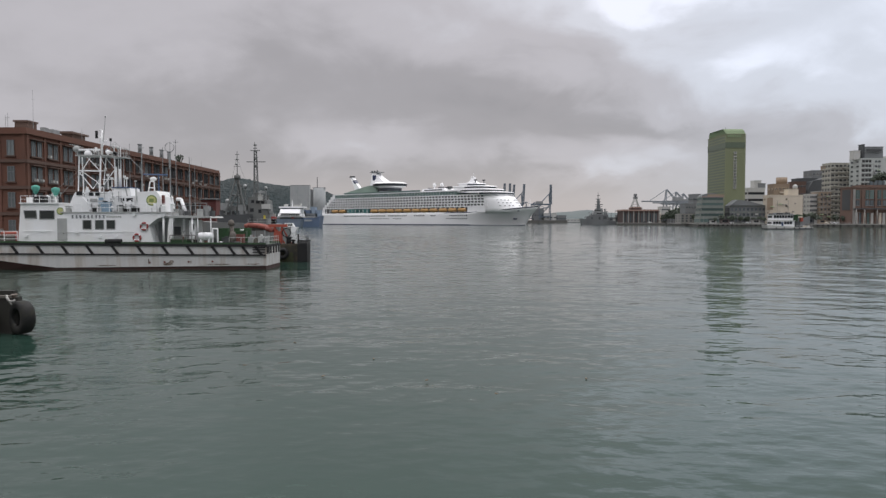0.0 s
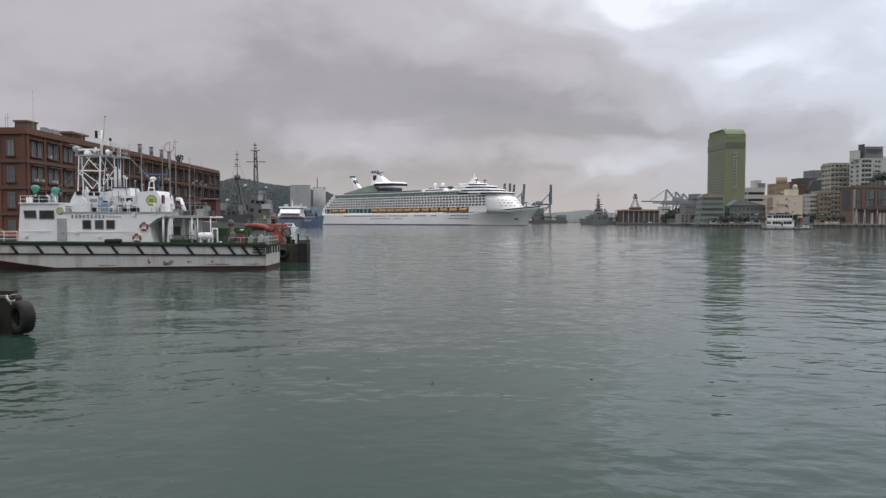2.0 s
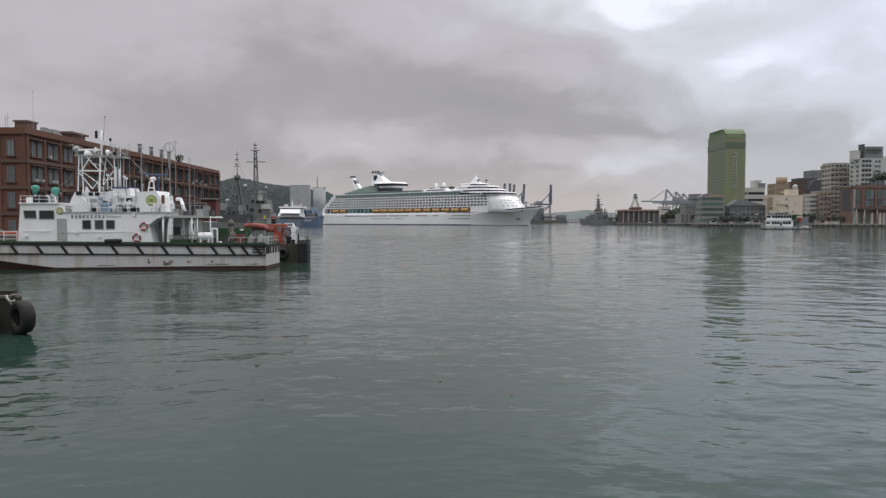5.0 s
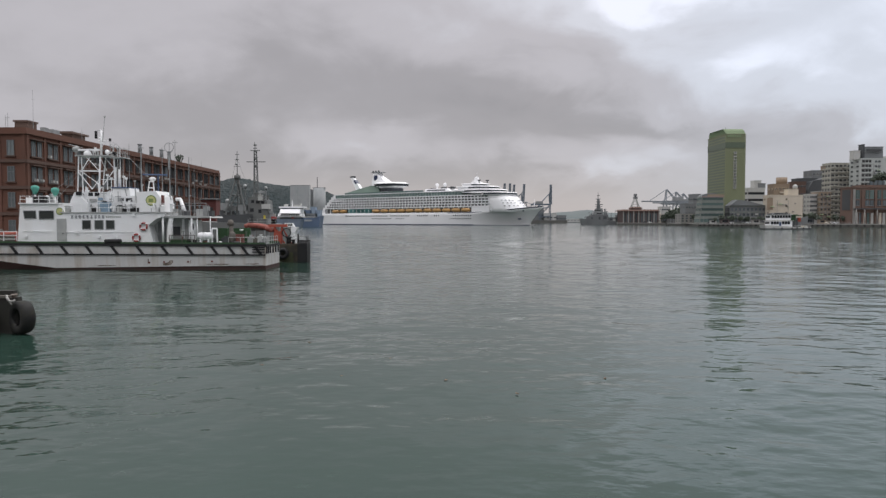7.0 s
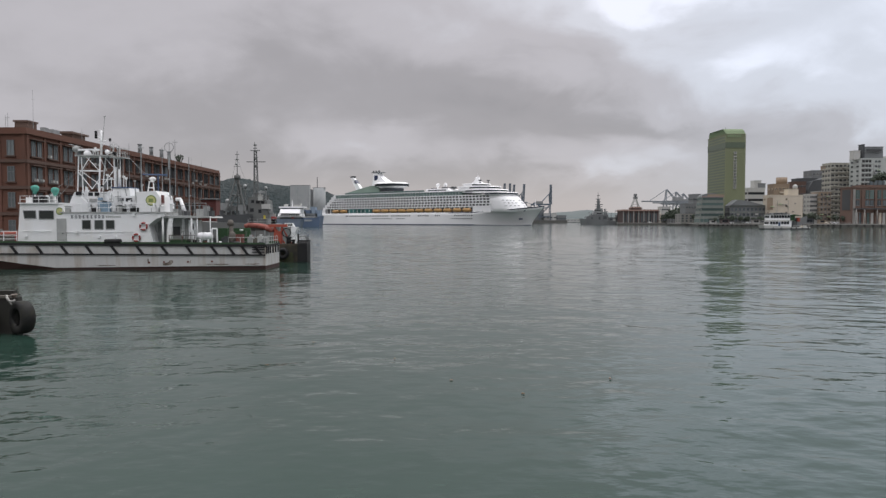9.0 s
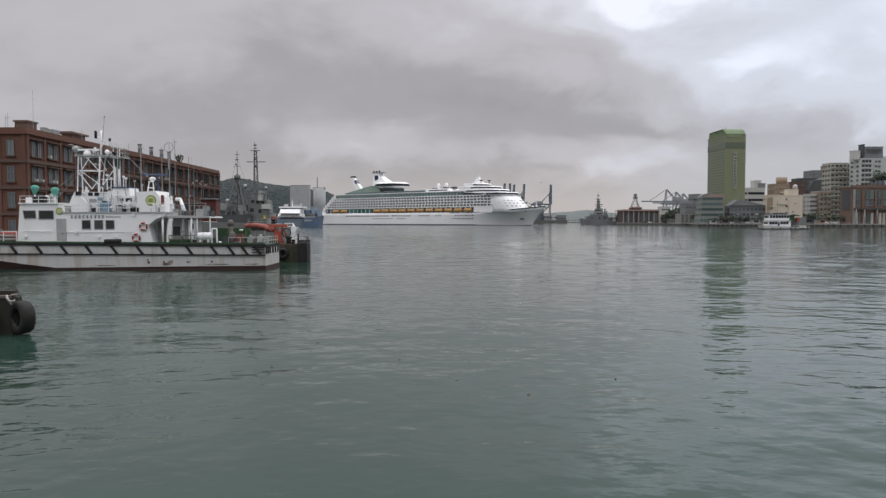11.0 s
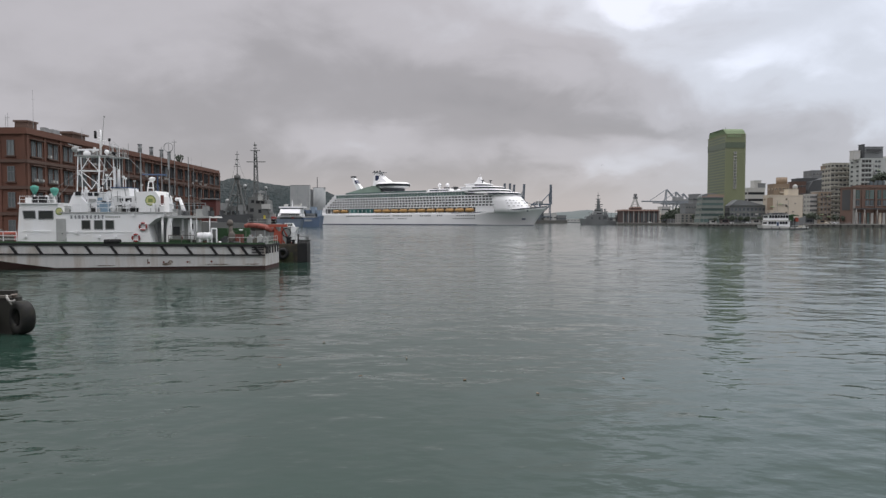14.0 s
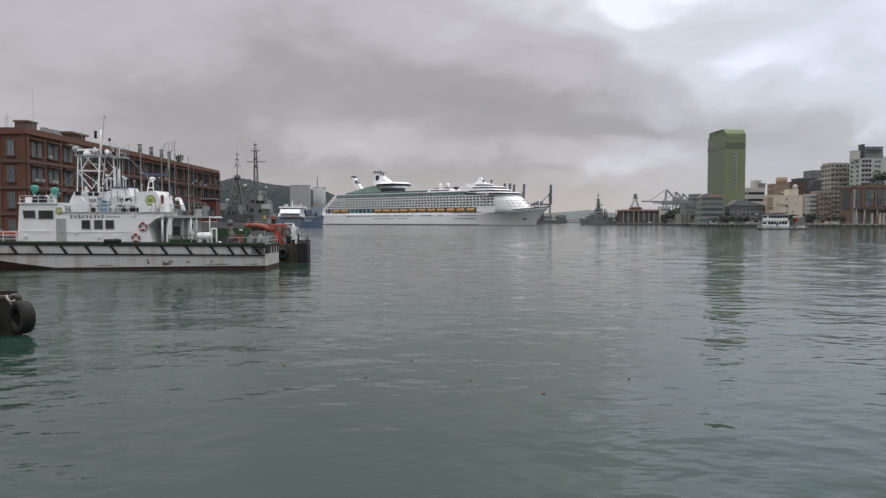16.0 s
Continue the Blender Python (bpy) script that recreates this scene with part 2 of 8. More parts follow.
def cyl(bm, p0, p1, r0, r1=None, seg=8, mi=0, smooth=True):
    p0, p1 = Vector(p0), Vector(p1)
    r1 = r0 if r1 is None else r1
    q = (p1 - p0).to_track_quat("Z", "Y")
    rings = []
    for p, r in ((p0, r0), (p1, r1)):
        rings.append([bm.verts.new(p + q @ Vector((r * math.cos(2 * math.pi * i / seg), r * math.sin(2 * math.pi * i / seg), 0))) for i in range(seg)])
    for i in range(seg):
        f = bm.faces.new((rings[0][i], rings[0][(i + 1) % seg], rings[1][(i + 1) % seg], rings[1][i]))
        f.material_index, f.smooth = mi, smooth and seg > 6
    bm.faces.new(rings[0][::-1]).material_index = mi
    bm.faces.new(rings[1]).material_index = mi


def lathe(bm, profile, centre=(0, 0, 0), seg=16, axis="z", mi=0):
    """A turned form: profile of (radius, height)."""
    cx, cy, cz = centre
    rings = []
    for r, h in profile:
        ring = []
        for i in range(seg):
            a = 2 * math.pi * i / seg
            u, v = r * math.cos(a), r * math.sin(a)
            ring.append(bm.verts.new({"z": (cx + u, cy + v, cz + h), "y": (cx + u, cy + h, cz + v), "x": (cx + h, cy + u, cz + v)}[axis]))
        rings.append(ring)
    for a, b in zip(rings, rings[1:]):
        for i in range(seg):
            f = bm.faces.new((a[i], a[(i + 1) % seg], b[(i + 1) % seg], b[i]))
            f.smooth, f.material_index = True, mi
    bm.faces.new(rings[0][::-1]).material_index = mi
    bm.faces.new(rings[-1]).material_index = mi


def torus(bm, centre, R, r, axis="y", seg=20, ring=8, mi=0, squash=1.0):
    c = Vector(centre)
    vs = []
    for i in range(seg):
        a = 2 * math.pi * i / seg
        row = []
        for j in range(ring):
            b = 2 * math.pi * j / ring
            u, v, w = (R + r * math.cos(b)) * math.cos(a), (R + r * math.cos(b)) * math.sin(a), r * squash * math.sin(b)
            row.append(bm.verts.new(c + Vector({"y": (u, w, v), "z": (u, v, w), "x": (w, u, v)}[axis])))
        vs.append(row)
    for i in range(seg):
        for j in range(ring):
            f = bm.faces.new((vs[i][j], vs[(i + 1) % seg][j], vs[(i + 1) % seg][(j + 1) % ring], vs[i][(j + 1) % ring]))
            f.smooth, f.material_index = True, mi


def ball(bm, c, r, seg=10, rings=6, sx=1.0, sz=1.0, mi=0):
    lathe(bm, [(max(0.02 * r, r * sx * math.sin(math.pi * k / rings)), -r * sz * math.cos(math.pi * k / rings)) for k in range(rings + 1)], c, seg, mi=mi)


def loft(bm, rows, close_ends=True, smooth=False, mi=0):
    """Skins rows of points, each row a closed ring of the same count."""
    V = [[bm.verts.new(p) for p in row] for row in rows]
    n = len(V[0])
    for a, b in zip(V, V[1:]):
        for i in range(n):
            f = bm.faces.new((a[i], a[(i + 1) % n], b[(i + 1) % n], b[i]))
            f.smooth, f.material_index = smooth, mi
    if close_ends:
        bm.faces.new(V[0][::-1]).material_index = mi
        bm.faces.new(V[-1]).material_index = mi


def B():
    return bmesh.new()


def mesh_of(name, bm, *mats):
    bmesh.ops.recalc_face_normals(bm, faces=bm.faces[:])
    me = bpy.data.meshes.new(name)
    bm.to_mesh(me)
    bm.free()
    for m in mats:
        me.materials.append(m)
    return me


def part(name, bm, material, parent, label=""):
    mats = material if isinstance(material, (list, tuple)) else (material,)
    ob = new(name, mesh_of(name, bm, *mats))
    ob.parent = parent
    return tagged(ob, label)


def share(name, me, parent, m):
    """One more piece on a mesh that alike pieces share."""
    ob = new(name, me)
    ob.parent = parent
    ob.matrix_basis = m
    return ob


def thing(name, m, label, category, group="", kind=""):
    ob = new(name)
    ob.empty_display_size = 0.5
    ob.matrix_basis = m
    return tagged(ob, label, category, group, kind)


def solid(name, bm, material, label, category="", group="", kind="", m=None):
    mats = material if isinstance(material, (list, tuple)) else (material,)
    ob = new(name, mesh_of(name, bm, *mats))
    if m is not None:
        ob.matrix_basis = m
    return tagged(ob, label, category, group, kind)


def rail(bm, pts, z0, z1, posts=1.2, r=0.03, bars=2, seg=5):
    """Posts and bars of a railing along a line of (x, y)."""
    for (xa, ya), (xb, yb) in zip(pts, pts[1:]):
        n = max(1, round(math.hypot(xb - xa, yb - ya) / posts))
        for i in range(n + 1):
            x, y = xa + (xb - xa) * i / n, ya + (yb - ya) * i / n
            cyl(bm, (x, y, z0), (x, y, z1), r, seg=seg)
        for k in range(bars):
            z = z1 - (z1 - z0) * k / bars
            cyl(bm, (xa, ya, z), (xb, yb, z), r * 0.8, seg=seg)

# ---- water, one sheet to the horizon: long low waves as geometry, ripples in the material ----
def build_water():
    rng = np.random.default_rng(11)
    ys = 9.0 * np.exp(np.arange(0, 870) * 0.0060)
    us = np.linspace(-0.88, 0.88, 400)
    Yg, Ug = np.meshgrid(ys, us, indexing="ij")
    Xg = Ug * Yg
    step = np.maximum(Yg * 0.006, Yg * 0.0045)
    H = np.zeros_like(Xg)
    for k in range(46):
        lam = 0.6 * (9 / 0.6) ** rng.random()
        ang = rng.normal(math.pi / 2 + 0.25, 1.0)
        amp = WAVE_SLOPE * lam / (2 * math.pi) * rng.uniform(0.5, 1.0)
        fade = np.clip(lam / (3.5 * step) - 1, 0, 1)
        ph = 2 * math.pi / lam * (Xg * math.cos(ang) + Yg * math.sin(ang)) + rng.uniform(0, 6.28)
        patch = 0.55 + 0.45 * np.sin(Xg * rng.uniform(0.02, 0.07) + Yg * rng.uniform(0.02, 0.07) + rng.uniform(0, 6.28))
        H += amp * fade * patch * np.sin(ph)
    # sparse steeper wavelets in small groups
    E = sum(np.sin(Xg * rng.normal(0, 0.9) + Yg * rng.normal(0, 1.3) + rng.uniform(0, 6.28)) for _ in range(7))
    env = np.clip(E - 2.4, 0, 1.1) * np.clip((Yg - 10) / 18, 0.1, 1)
    for k in range(5):
        lam = rng.uniform(0.7, 1.6)
        ang = rng.normal(math.pi / 2 + 0.1, 0.35)
        fade = np.clip(lam / (3.5 * step) - 1, 0, 1)
        H += WAVELET * env * fade * lam / (2 * math.pi) * np.sin(2 * math.pi / lam * (Xg * math.cos(ang) + Yg * math.sin(ang)) + rng.uniform(0, 6.28))
    # calm inside the basin, livelier in the fairway
    H *= np.interp(Yg, [9, 20, 40, 140], [0.5, 0.75, 0.95, 1.55])
    H = np.clip(H, -0.15, 0.15)
    n, m = Xg.shape
    verts = np.stack([Xg.ravel(), Yg.ravel(), H.ravel()], 1)
    idx = np.arange(n * m).reshape(n, m)
    quads = np.stack([idx[:-1, :-1].ravel(), idx[:-1, 1:].ravel(), idx[1:, 1:].ravel(), idx[1:, :-1].ravel()], 1)
    # the calm sheet under and beyond them
    base = len(verts)
    flat = np.array([(-6000, -300, -0.16), (6000, -300, -0.16), (6000, 4700, -0.16), (-6000, 4700, -0.16)])
    verts = np.concatenate([verts, flat])
    quads = np.concatenate([quads, [[base, base + 1, base + 2, base + 3]]])
    me = bpy.data.meshes.new("water")
    me.from_pydata(verts.tolist(), [], quads.tolist())
    me.polygons.foreach_set("use_smooth", [True] * len(quads))
    me.materials.append(M_WATER)
    me.update()
    return tagged(new("water", me), "rippled grey-green harbour water under cloud", kind="structure")


WAVE_SLOPE, WAVELET = 0.0130, 0.030
water = build_water()

# ---- long brick quayside building ----
def window_mesh(name, w, h, frame_m, glass_m, depth=0.12, mullions=1, transom=True, t=0.07):
    """A window that faces -y, centred on its foot."""
    bm = B()
    for x0, x1, z0, z1 in ((-w / 2, -w / 2 + t, 0, h), (w / 2 - t, w / 2, 0, h), (-w / 2 + t, w / 2 - t, 0, t), (-w / 2 + t, w / 2 - t, h - t, h)):
        box(bm, x0, x1, -depth, 0.0, z0, z1)
    for k in range(mullions):
        x = -w / 2 + w * (k + 1) / (mullions + 1)
        box(bm, x - t / 2, x + t / 2, -depth * 0.8, 0.0, t, h - t)
    if transom:
        box(bm, -w / 2 + t, w / 2 - t, -depth * 0.7, 0.0, h * 0.62, h * 0.62 + t)
    box(bm, -w / 2 + t, w / 2 - t, -0.03, 0.0, t, h - t, 1)
    return mesh_of(name, bm, frame_m, glass_m)


M_GLASS_PALE = glass_mat("curtained_glass", (0.10, 0.112, 0.115), 0.25)

# dark window glass, and the colour of the loggias' painted shade
M_GLASS_SHADE = glass_mat("dark_glass_and_shade", (0.03, 0.03, 0.03), 0.3)


def build_brick_building():
    T = thing("brick_building", pose(0, 0, 0), "long weathered red-brick office building on the quay", "building")
    x1, y0, y1, top = -58.5, 98.0, 182.0, 17.5
    bm = B()
    box(bm, -100, x1, y0, y1, 1.6, top - 0.9)
    part("wall", bm, M_BRICK, T)
    bm = B()
    box(bm, -100.2, x1 + 0.35, y0 - 0.35, y1 + 0.2, top - 0.9, top - 0.55)
    box(bm, -100, x1 + 0.2, y0 - 0.2, y1, top - 0.55, top)
    part("parapet", bm, M_BRICK, T, "brick parapet with a projecting course")
    bm = B()
    box(bm, -99, x1 - 0.5, y0 + 0.5, y1 - 0.5, top, top + 0.02)
    part("roof", bm, M_CONCRETE, T)
    for z in (5.2, 8.9, 12.6):
        bm = B()
        box(bm, x1 + 0.003, x1 + 0.28, y0 - 0.28, y1, z, z + 0.45)
        box(bm, -100, x1 + 0.003, y0 - 0.28, y0 - 0.003, z, z + 0.45)
        part("string_course", bm, M_BRICK_DARK, T, "darker projecting brick course")
    bay = 4.2
    n = int((y1 - y0) / bay)
    pil = B()
    box(pil, 0, 0.16, -0.26, 0.26, 1.6, top - 0.9)
    pil = mesh_of("pilaster", pil, M_BRICK)
    win = window_mesh("window", 1.0, 2.15, M_MIDGREY, M_GLASS_PALE)
    hood = B()
    box(hood, -1.6, 1.6, -0.6, 0, 0.0, 0.14)
    hood = mesh_of("window_hood", hood, M_BRICK_DARK)
    # darker copy of the window for the farther bays
    win_dark = window_mesh("window", 1.0, 2.15, M_DARKGREY, M_GLASS_SHADE)
    sill = B()
    box(sill, -0.75, 0.75, -0.25, 0, -0.16, 0.0)
    sill = mesh_of("sill", sill, M_BRICK_DARK)
    ac = B()
    box(ac, -0.2, 0.2, -0.42, -0.02, 0, 0.36)
    cyl(ac, (0, -0.44, 0.18), (0, -0.42, 0.18), 0.13, seg=10)
    ac = mesh_of("air_conditioner", ac, M_TILE_WHITE)
    for i in range(n + 1):
        share("pilaster", pil, T, pose(x1 + 0.003, y0 + 0.3 + i * bay, 0))
    rnd = random.Random(4)
    for z in (2.4, 6.3, 9.95, 13.6):
        for i in range(n):
            share("window_hood", hood, T, pose(x1 + 0.003, y0 + 0.3 + i * bay + 2.1, z + 2.3, rz=90))
            for k in (1.35, 2.85):
                m = pose(x1 + 0.05, y0 + 0.3 + i * bay + k, z, rz=90)
                w = share("window", win if i < 4 or rnd.random() < 0.25 else win_dark, T, m)
                share("sill", sill, w, pose(0, 0, 0))
                if rnd.random() < 0.42:
                    share("air_conditioner", ac, w, pose(rnd.choice((-0.5, 0.15)), -0.08, rnd.choice((-0.55, 0.1))))
        for k in range(9):
            w = share("window", win, T, pose(-60.6 - k * 3.4, y0 - 0.05, z))
            share("sill", sill, w, pose(0, 0, 0))
    for k in range(10):
        share("pilaster", pil, T, pose(-58.8 - k * 3.4, y0 - 0.003, 0, rz=-90))
    # stair head, flat-roofed plant room, vents and aerials on the roof
    bm = B()
    box(bm, -68.57, -66.47, 112, 114.5, top, 20.26)
    box(bm, -68.57 - 0.15, -66.47 + 0.15, 111.8, 114.7, 20.26, 20.53)
    part("stair_tower", bm, M_BRICK_DARK, T, "brick stair head above the parapet")
    bm = B()
    box(bm, -75.30, -73.17, 138, 143, top, 21.61)
    part("plant_room", bm, M_BRICK_DARK, T)
    bm = B()
    box(bm, -75.92, -72.68, 137, 143.6, 21.61, 21.98)
    part("plant_room_roof", bm, M_BRICK_DARK, T, "dark overhanging flat roof")
    for y in (104, 106, 107):
        bm = B()
        box(bm, -59.6, -58.9, y - 0.5, y + 0.5, top, top + 0.75)
        part("roof_box", bm, M_STEEL, T)
    for y in (136.7, 142.0, 147.2, 151.2):
        bm = B()
        cyl(bm, (-59.3, y, top), (-59.3, y, top + 0.3), 0.5, seg=12)
        cyl(bm, (-59.3, y, top + 0.3), (-59.3, y, top + 1.75), 0.36, seg=12)
        cyl(bm, (-59.3, y, top + 1.75), (-59.3, y, top + 1.95), 0.44, seg=12)
        part("roof_vent", bm, M_MIDGREY, T, "grey cylindrical roof ventilator")
    rnd = random.Random(31)
    for y in (154.6, 155.4):
        bm = B()
        for k in range(26):
            a, q = rnd.uniform(0, 6.28), rnd.uniform(0.2, 0.55)
            tall = rnd.uniform(0.5, 1.0) * (1.5 if y > 154 and y < 156 else 0.7)
            p = Vector((-58.5 + 0.25 * math.cos(a), y + 0.35 * math.sin(a), top))
            e = p + Vector((q * math.cos(a), q * math.sin(a), tall))
            cyl(bm, p, e, 0.05, 0.015, seg=4)
            lathe(bm, [(0.02, -0.16), (0.13, 0.0), (0.02, 0.16)], tuple(e), 5)
        part("weed", bm, M_FOLIAGE, T, "green weed growing from the parapet")
    for x, y, h in ((-66.15, 113, 5.2), (-61.57, 99, 2.2), (-61.89, 99, 1.9), (-60.93, 118, 2.6), (-59.48, 165, 2.0), (-59.49, 172, 1.6)):
        bm = B()
        base = 20.3 if y == 113 else top
        cyl(bm, (x, y, top), (x, y, base + h), 0.035, 0.02, seg=5)
        cyl(bm, (x - 0.3, y, base + h * 0.7), (x + 0.3, y, base + h * 0.7), 0.02, seg=4)
        part("aerial", bm, M_STEEL, T)
    return T


build_brick_building()


def build_west_quay():
    bm = B()
    prism(bm, [(-400, 60), (-52, 90), (-51, 150), (-51, 166), (-62, 172), (-62, 190.5), (-118, 490), (-118, 560), (-300, 600), (-900, 600), (-900, 60)], "z", -3, 1.6)
    return solid("quay_west", bm, M_QUAY, "dark concrete quay beside the brick building", kind="structure")


build_west_quay()


M_HUTRED = mat("dark_faded_red", (0.17, 0.05, 0.045), 0.7, scale=0.5, vary=0.25, dirt=(0.08, 0.05, 0.045))


def build_stair_hut():
    T = thing("stair_hut", pose(-53.2, 158, 1.6), "faded red steel stair hut on the quay", "hut")
    bm = B()
    box(bm, -1.7, 1.7, 0, 3.0, 0, 7.6)
    wall = part("wall", bm, M_HUTRED, T, "faded red ribbed steel wall")
    rib = B()
    box(rib, -0.06, 0.06, -0.05, 0.0, 0, 7.6)
    rib = mesh_of("rib", rib, M_HUTRED)
    for k in range(9):
        share("rib", rib, wall, pose(-1.5 + k * 0.375, -0.003, 0))
    bm = B()
    prism(bm, [(-0.4, 7.6), (-0.4, 7.75), (3.3, 8.0), (3.3, 7.6)], "x", -1.9, 1.9)
    part("roof", bm, M_DARKGREY, T)
    for x, z in ((-0.9, 4.8), (0.7, 4.8)):
        bm = B()
        box(bm, x - 0.35, x + 0.35, -0.1, -0.06, z, z + 1.1)
        part("window", bm, M_GLASS_SHADE, T)
    return T


build_stair_hut()
bm = B()
prism(bm, [(-900, 925), (-165, 925), (-150, 960), (-120, 1300), (-900, 1300)], "z", -3, 1.6)
solid("quay_far_west", bm, M_QUAY, "low concrete quay under the silos and hill", kind="structure")

# ---- white patrol boat moored alongside, bow away from the open water ----
M_SKIN = mat("grey_recess_paint", (0.42, 0.43, 0.42), 0.6, scale=0.8, vary=0.12)
M_EMBLEM = mat("yellow_green_emblem", (0.58, 0.58, 0.25), 0.5, scale=3)
M_EMBLEM_DARK = mat("green_emblem_ring", (0.22, 0.30, 0.10), 0.5, scale=3)
M_LETTER = mat("dark_lettering", (0.10, 0.11, 0.13), 0.6, scale=4)
M_BROWNRED = mat("red_brown_box", (0.16, 0.05, 0.04), 0.7, scale=2)
M_RUST = mat("rusted_plating", (0.16, 0.12, 0.095), 0.8, scale=4, vary=0.3, dirt=(0.45, 0.42, 0.38), dirt_amount=0.5)
M_PALEBLUE = mat("pale_blue_canvas", (0.25, 0.36, 0.46), 0.8, scale=2)


M_BOATGLASS = glass_mat("cabin_glass", (0.025, 0.03, 0.028), 0.1)


def build_patrol_boat():
    T = thing("patrol_boat", pose(-15.96, 65.30, -0.114), "white patrol boat with black striped fendering moored at the quay", "boat")
    T.scale = (1.026, 1.026, 1.026)
    # hull
    bm = B()
    rows = []
    for x, b, zc, zd in ((0, 2.6, 0.50, 2.30), (-6, 2.65, 0.45, 2.33), (-12, 2.65, 0.38, 2.38), (-18.5, 2.65, 0.31, 2.44), (-21, 2.62, 0.60, 2.48), (-23.5, 2.5, 0.92, 2.53),
                         (-26, 2.1, 1.25, 2.7), (-28.5, 1.35, 1.7, 2.9), (-31, 0.12, 2.3, 3.2)):
        rows.append([(x, -b, zd), (x, -b * 0.985, zc), (x, -b * (0.975 if x > -19 else 0.8), -0.3), (x + (0 if x > -25 else 1.2), 0, -0.9 if x > -26 else -0.5), (x, b * (0.975 if x > -19 else 0.8), -0.3), (x, b * 0.985, zc), (x, b, zd)])
    V = [[bm.verts.new(p) for p in r] for r in rows]
    for a, b in zip(V, V[1:]):
        for i in range(7):
            bm.faces.new((a[i], a[(i + 1) % 7], b[(i + 1) % 7], b[i])).material_index = (0, 1, 1, 1, 1, 0, 2)[i]
    bm.faces.new(V[0])
    bm.faces.new(V[-1])
    hull = part("hull", bm, (M_HULLWHITE, M_ANTIFOUL, M_GREEN), T, "rust-streaked white hull with brown underside")

    def side(z_aft, z_fore, x0, x1, h, out, name, m, lab=""):
        bm = B()
        for s in (-1, 1):
            pts = []
            for x in (x0, -6, -12, -18.5, -21, -23.5, -26):
                if x < x1:
                    continue
                z = z_aft + (z_fore - z_aft) * (x / -23.5)
                y = s * (2.645 if x > -20 else 2.62 if x > -22 else 2.5 if x > -24 else 2.1)
                pts.append([(x, y, z - h / 2), (x, y + s * out, z - h / 2), (x, y + s * out, z + h / 2), (x, y, z + h / 2)])
            loft(bm, pts)
        return part(name, bm, m, hull, lab)

    side(1.40, 1.52, 0.02, -26, 0.13, 0.09, "rubbing_strake", M_BLACK, "black rubber rubbing strake")
    side(2.24, 2.40, 0.02, -26, 0.22, 0.10, "gunwale_fender", M_BLACK, "black rubber gunwale fender")
    side(2.42, 2.58, 0.0, -26, 0.14, 0.01, "gunwale", M_GREEN, "green gunwale edge")
    side(0.53, 0.29, 0.0, -19, 0.07, 0.04, "chine_rail", M_HULLWHITE)
    st = B()
    prism(st, [(0, 0.70), (0.26, 0.70), (0.80, 0), (0.52, 0)], "y", -0.075, 0.0)
    st = mesh_of("fender_stripe", st, M_BLACK)
    for across in (17, 62, 106, 150, 195, 240, 284, 328, 372, 402, 426, 449):
        x = (across - 470) / 20.18
        share("fender_stripe", st, hull, pose(x, -2.64, 1.44 + 0.12 * x / -23.5))
    for z in (1.62, 1.84, 2.02):
        bm = B()
        box(bm, -1.15, -0.05, -2.715, -2.64, z, z + 0.09)
        part("fender_bar", bm, M_BLACK, hull)
    rnd = random.Random(17)
    for x, z, w, h in ((-8.6, 0.62, 0.45, 0.16), (-8.3, 0.84, 0.22, 0.16), (-6.6, 0.8, 0.06, 0.16), (-10.3, 0.9, 0.05, 0.3), (-1.2, 0.62, 0.7, 0.06), (-4.2, 0.60, 1.1, 0.05), (-14.0, 0.50, 1.2, 0.04)):
        bm = B()
        pts = []
        for i in range(9):
            a = 2 * math.pi * i / 9
            q = rnd.uniform(0.6, 1.1)
            pts.append((x + w * q * math.cos(a), z + h * q * math.sin(a)))
        prism(bm, pts, "y", -2.655 if x > -18 else -2.63, -2.6)
        part("rust_stain", bm, M_RUST, hull, "rust stain running down the plating")
    # transom: strake, ladder bars, scuppers
    bm = B()
    box(bm, 0.0, 0.08, -2.6, 2.6, 2.12, 2.34)
    part("transom_fender", bm, M_BLACK, hull)
    bm = B()
    box(bm, 0.003, 0.02, -2.55, 2.55, -0.3, 0.46)
    part("transom_boot", bm, M_ANTIFOUL, hull)
    for y in (-2.3, -1.7, -1.0, 0.0, 1.0, 2.0):
        bm = B()
        box(bm, 0.003, 0.09, y - 0.10, y + 0.10, 1.5, 2.12)
        part("transom_stripe", bm, M_BLACK, hull)
    for x, z in ((-10.2, 0.75), (-8.9, 0.8), (-6.8, 0.82), (-4.7, 0.85)):
        bm = B()
        cyl(bm, (x, -2.67, z), (x, -2.6, z), 0.09, seg=8)
        part("scupper", bm, M_BROWNRED, hull, "rusty drain hole")
    # main deckhouse
    bm = B()
    prism(bm, [(-22.19, 2.4), (-21.89, 5.93), (-18.53, 5.93), (-18.38, 5.13), (-9.06, 5.13), (-9.06, 4.83),
               (-9.86, 4.58), (-10.56, 4.02), (-10.11, 2.36)], "y", -1.9, 1.9)
    house = part("deckhouse", bm, M_WHITE, T, "white deckhouse with a raised wheelhouse")
    YN = -1.9

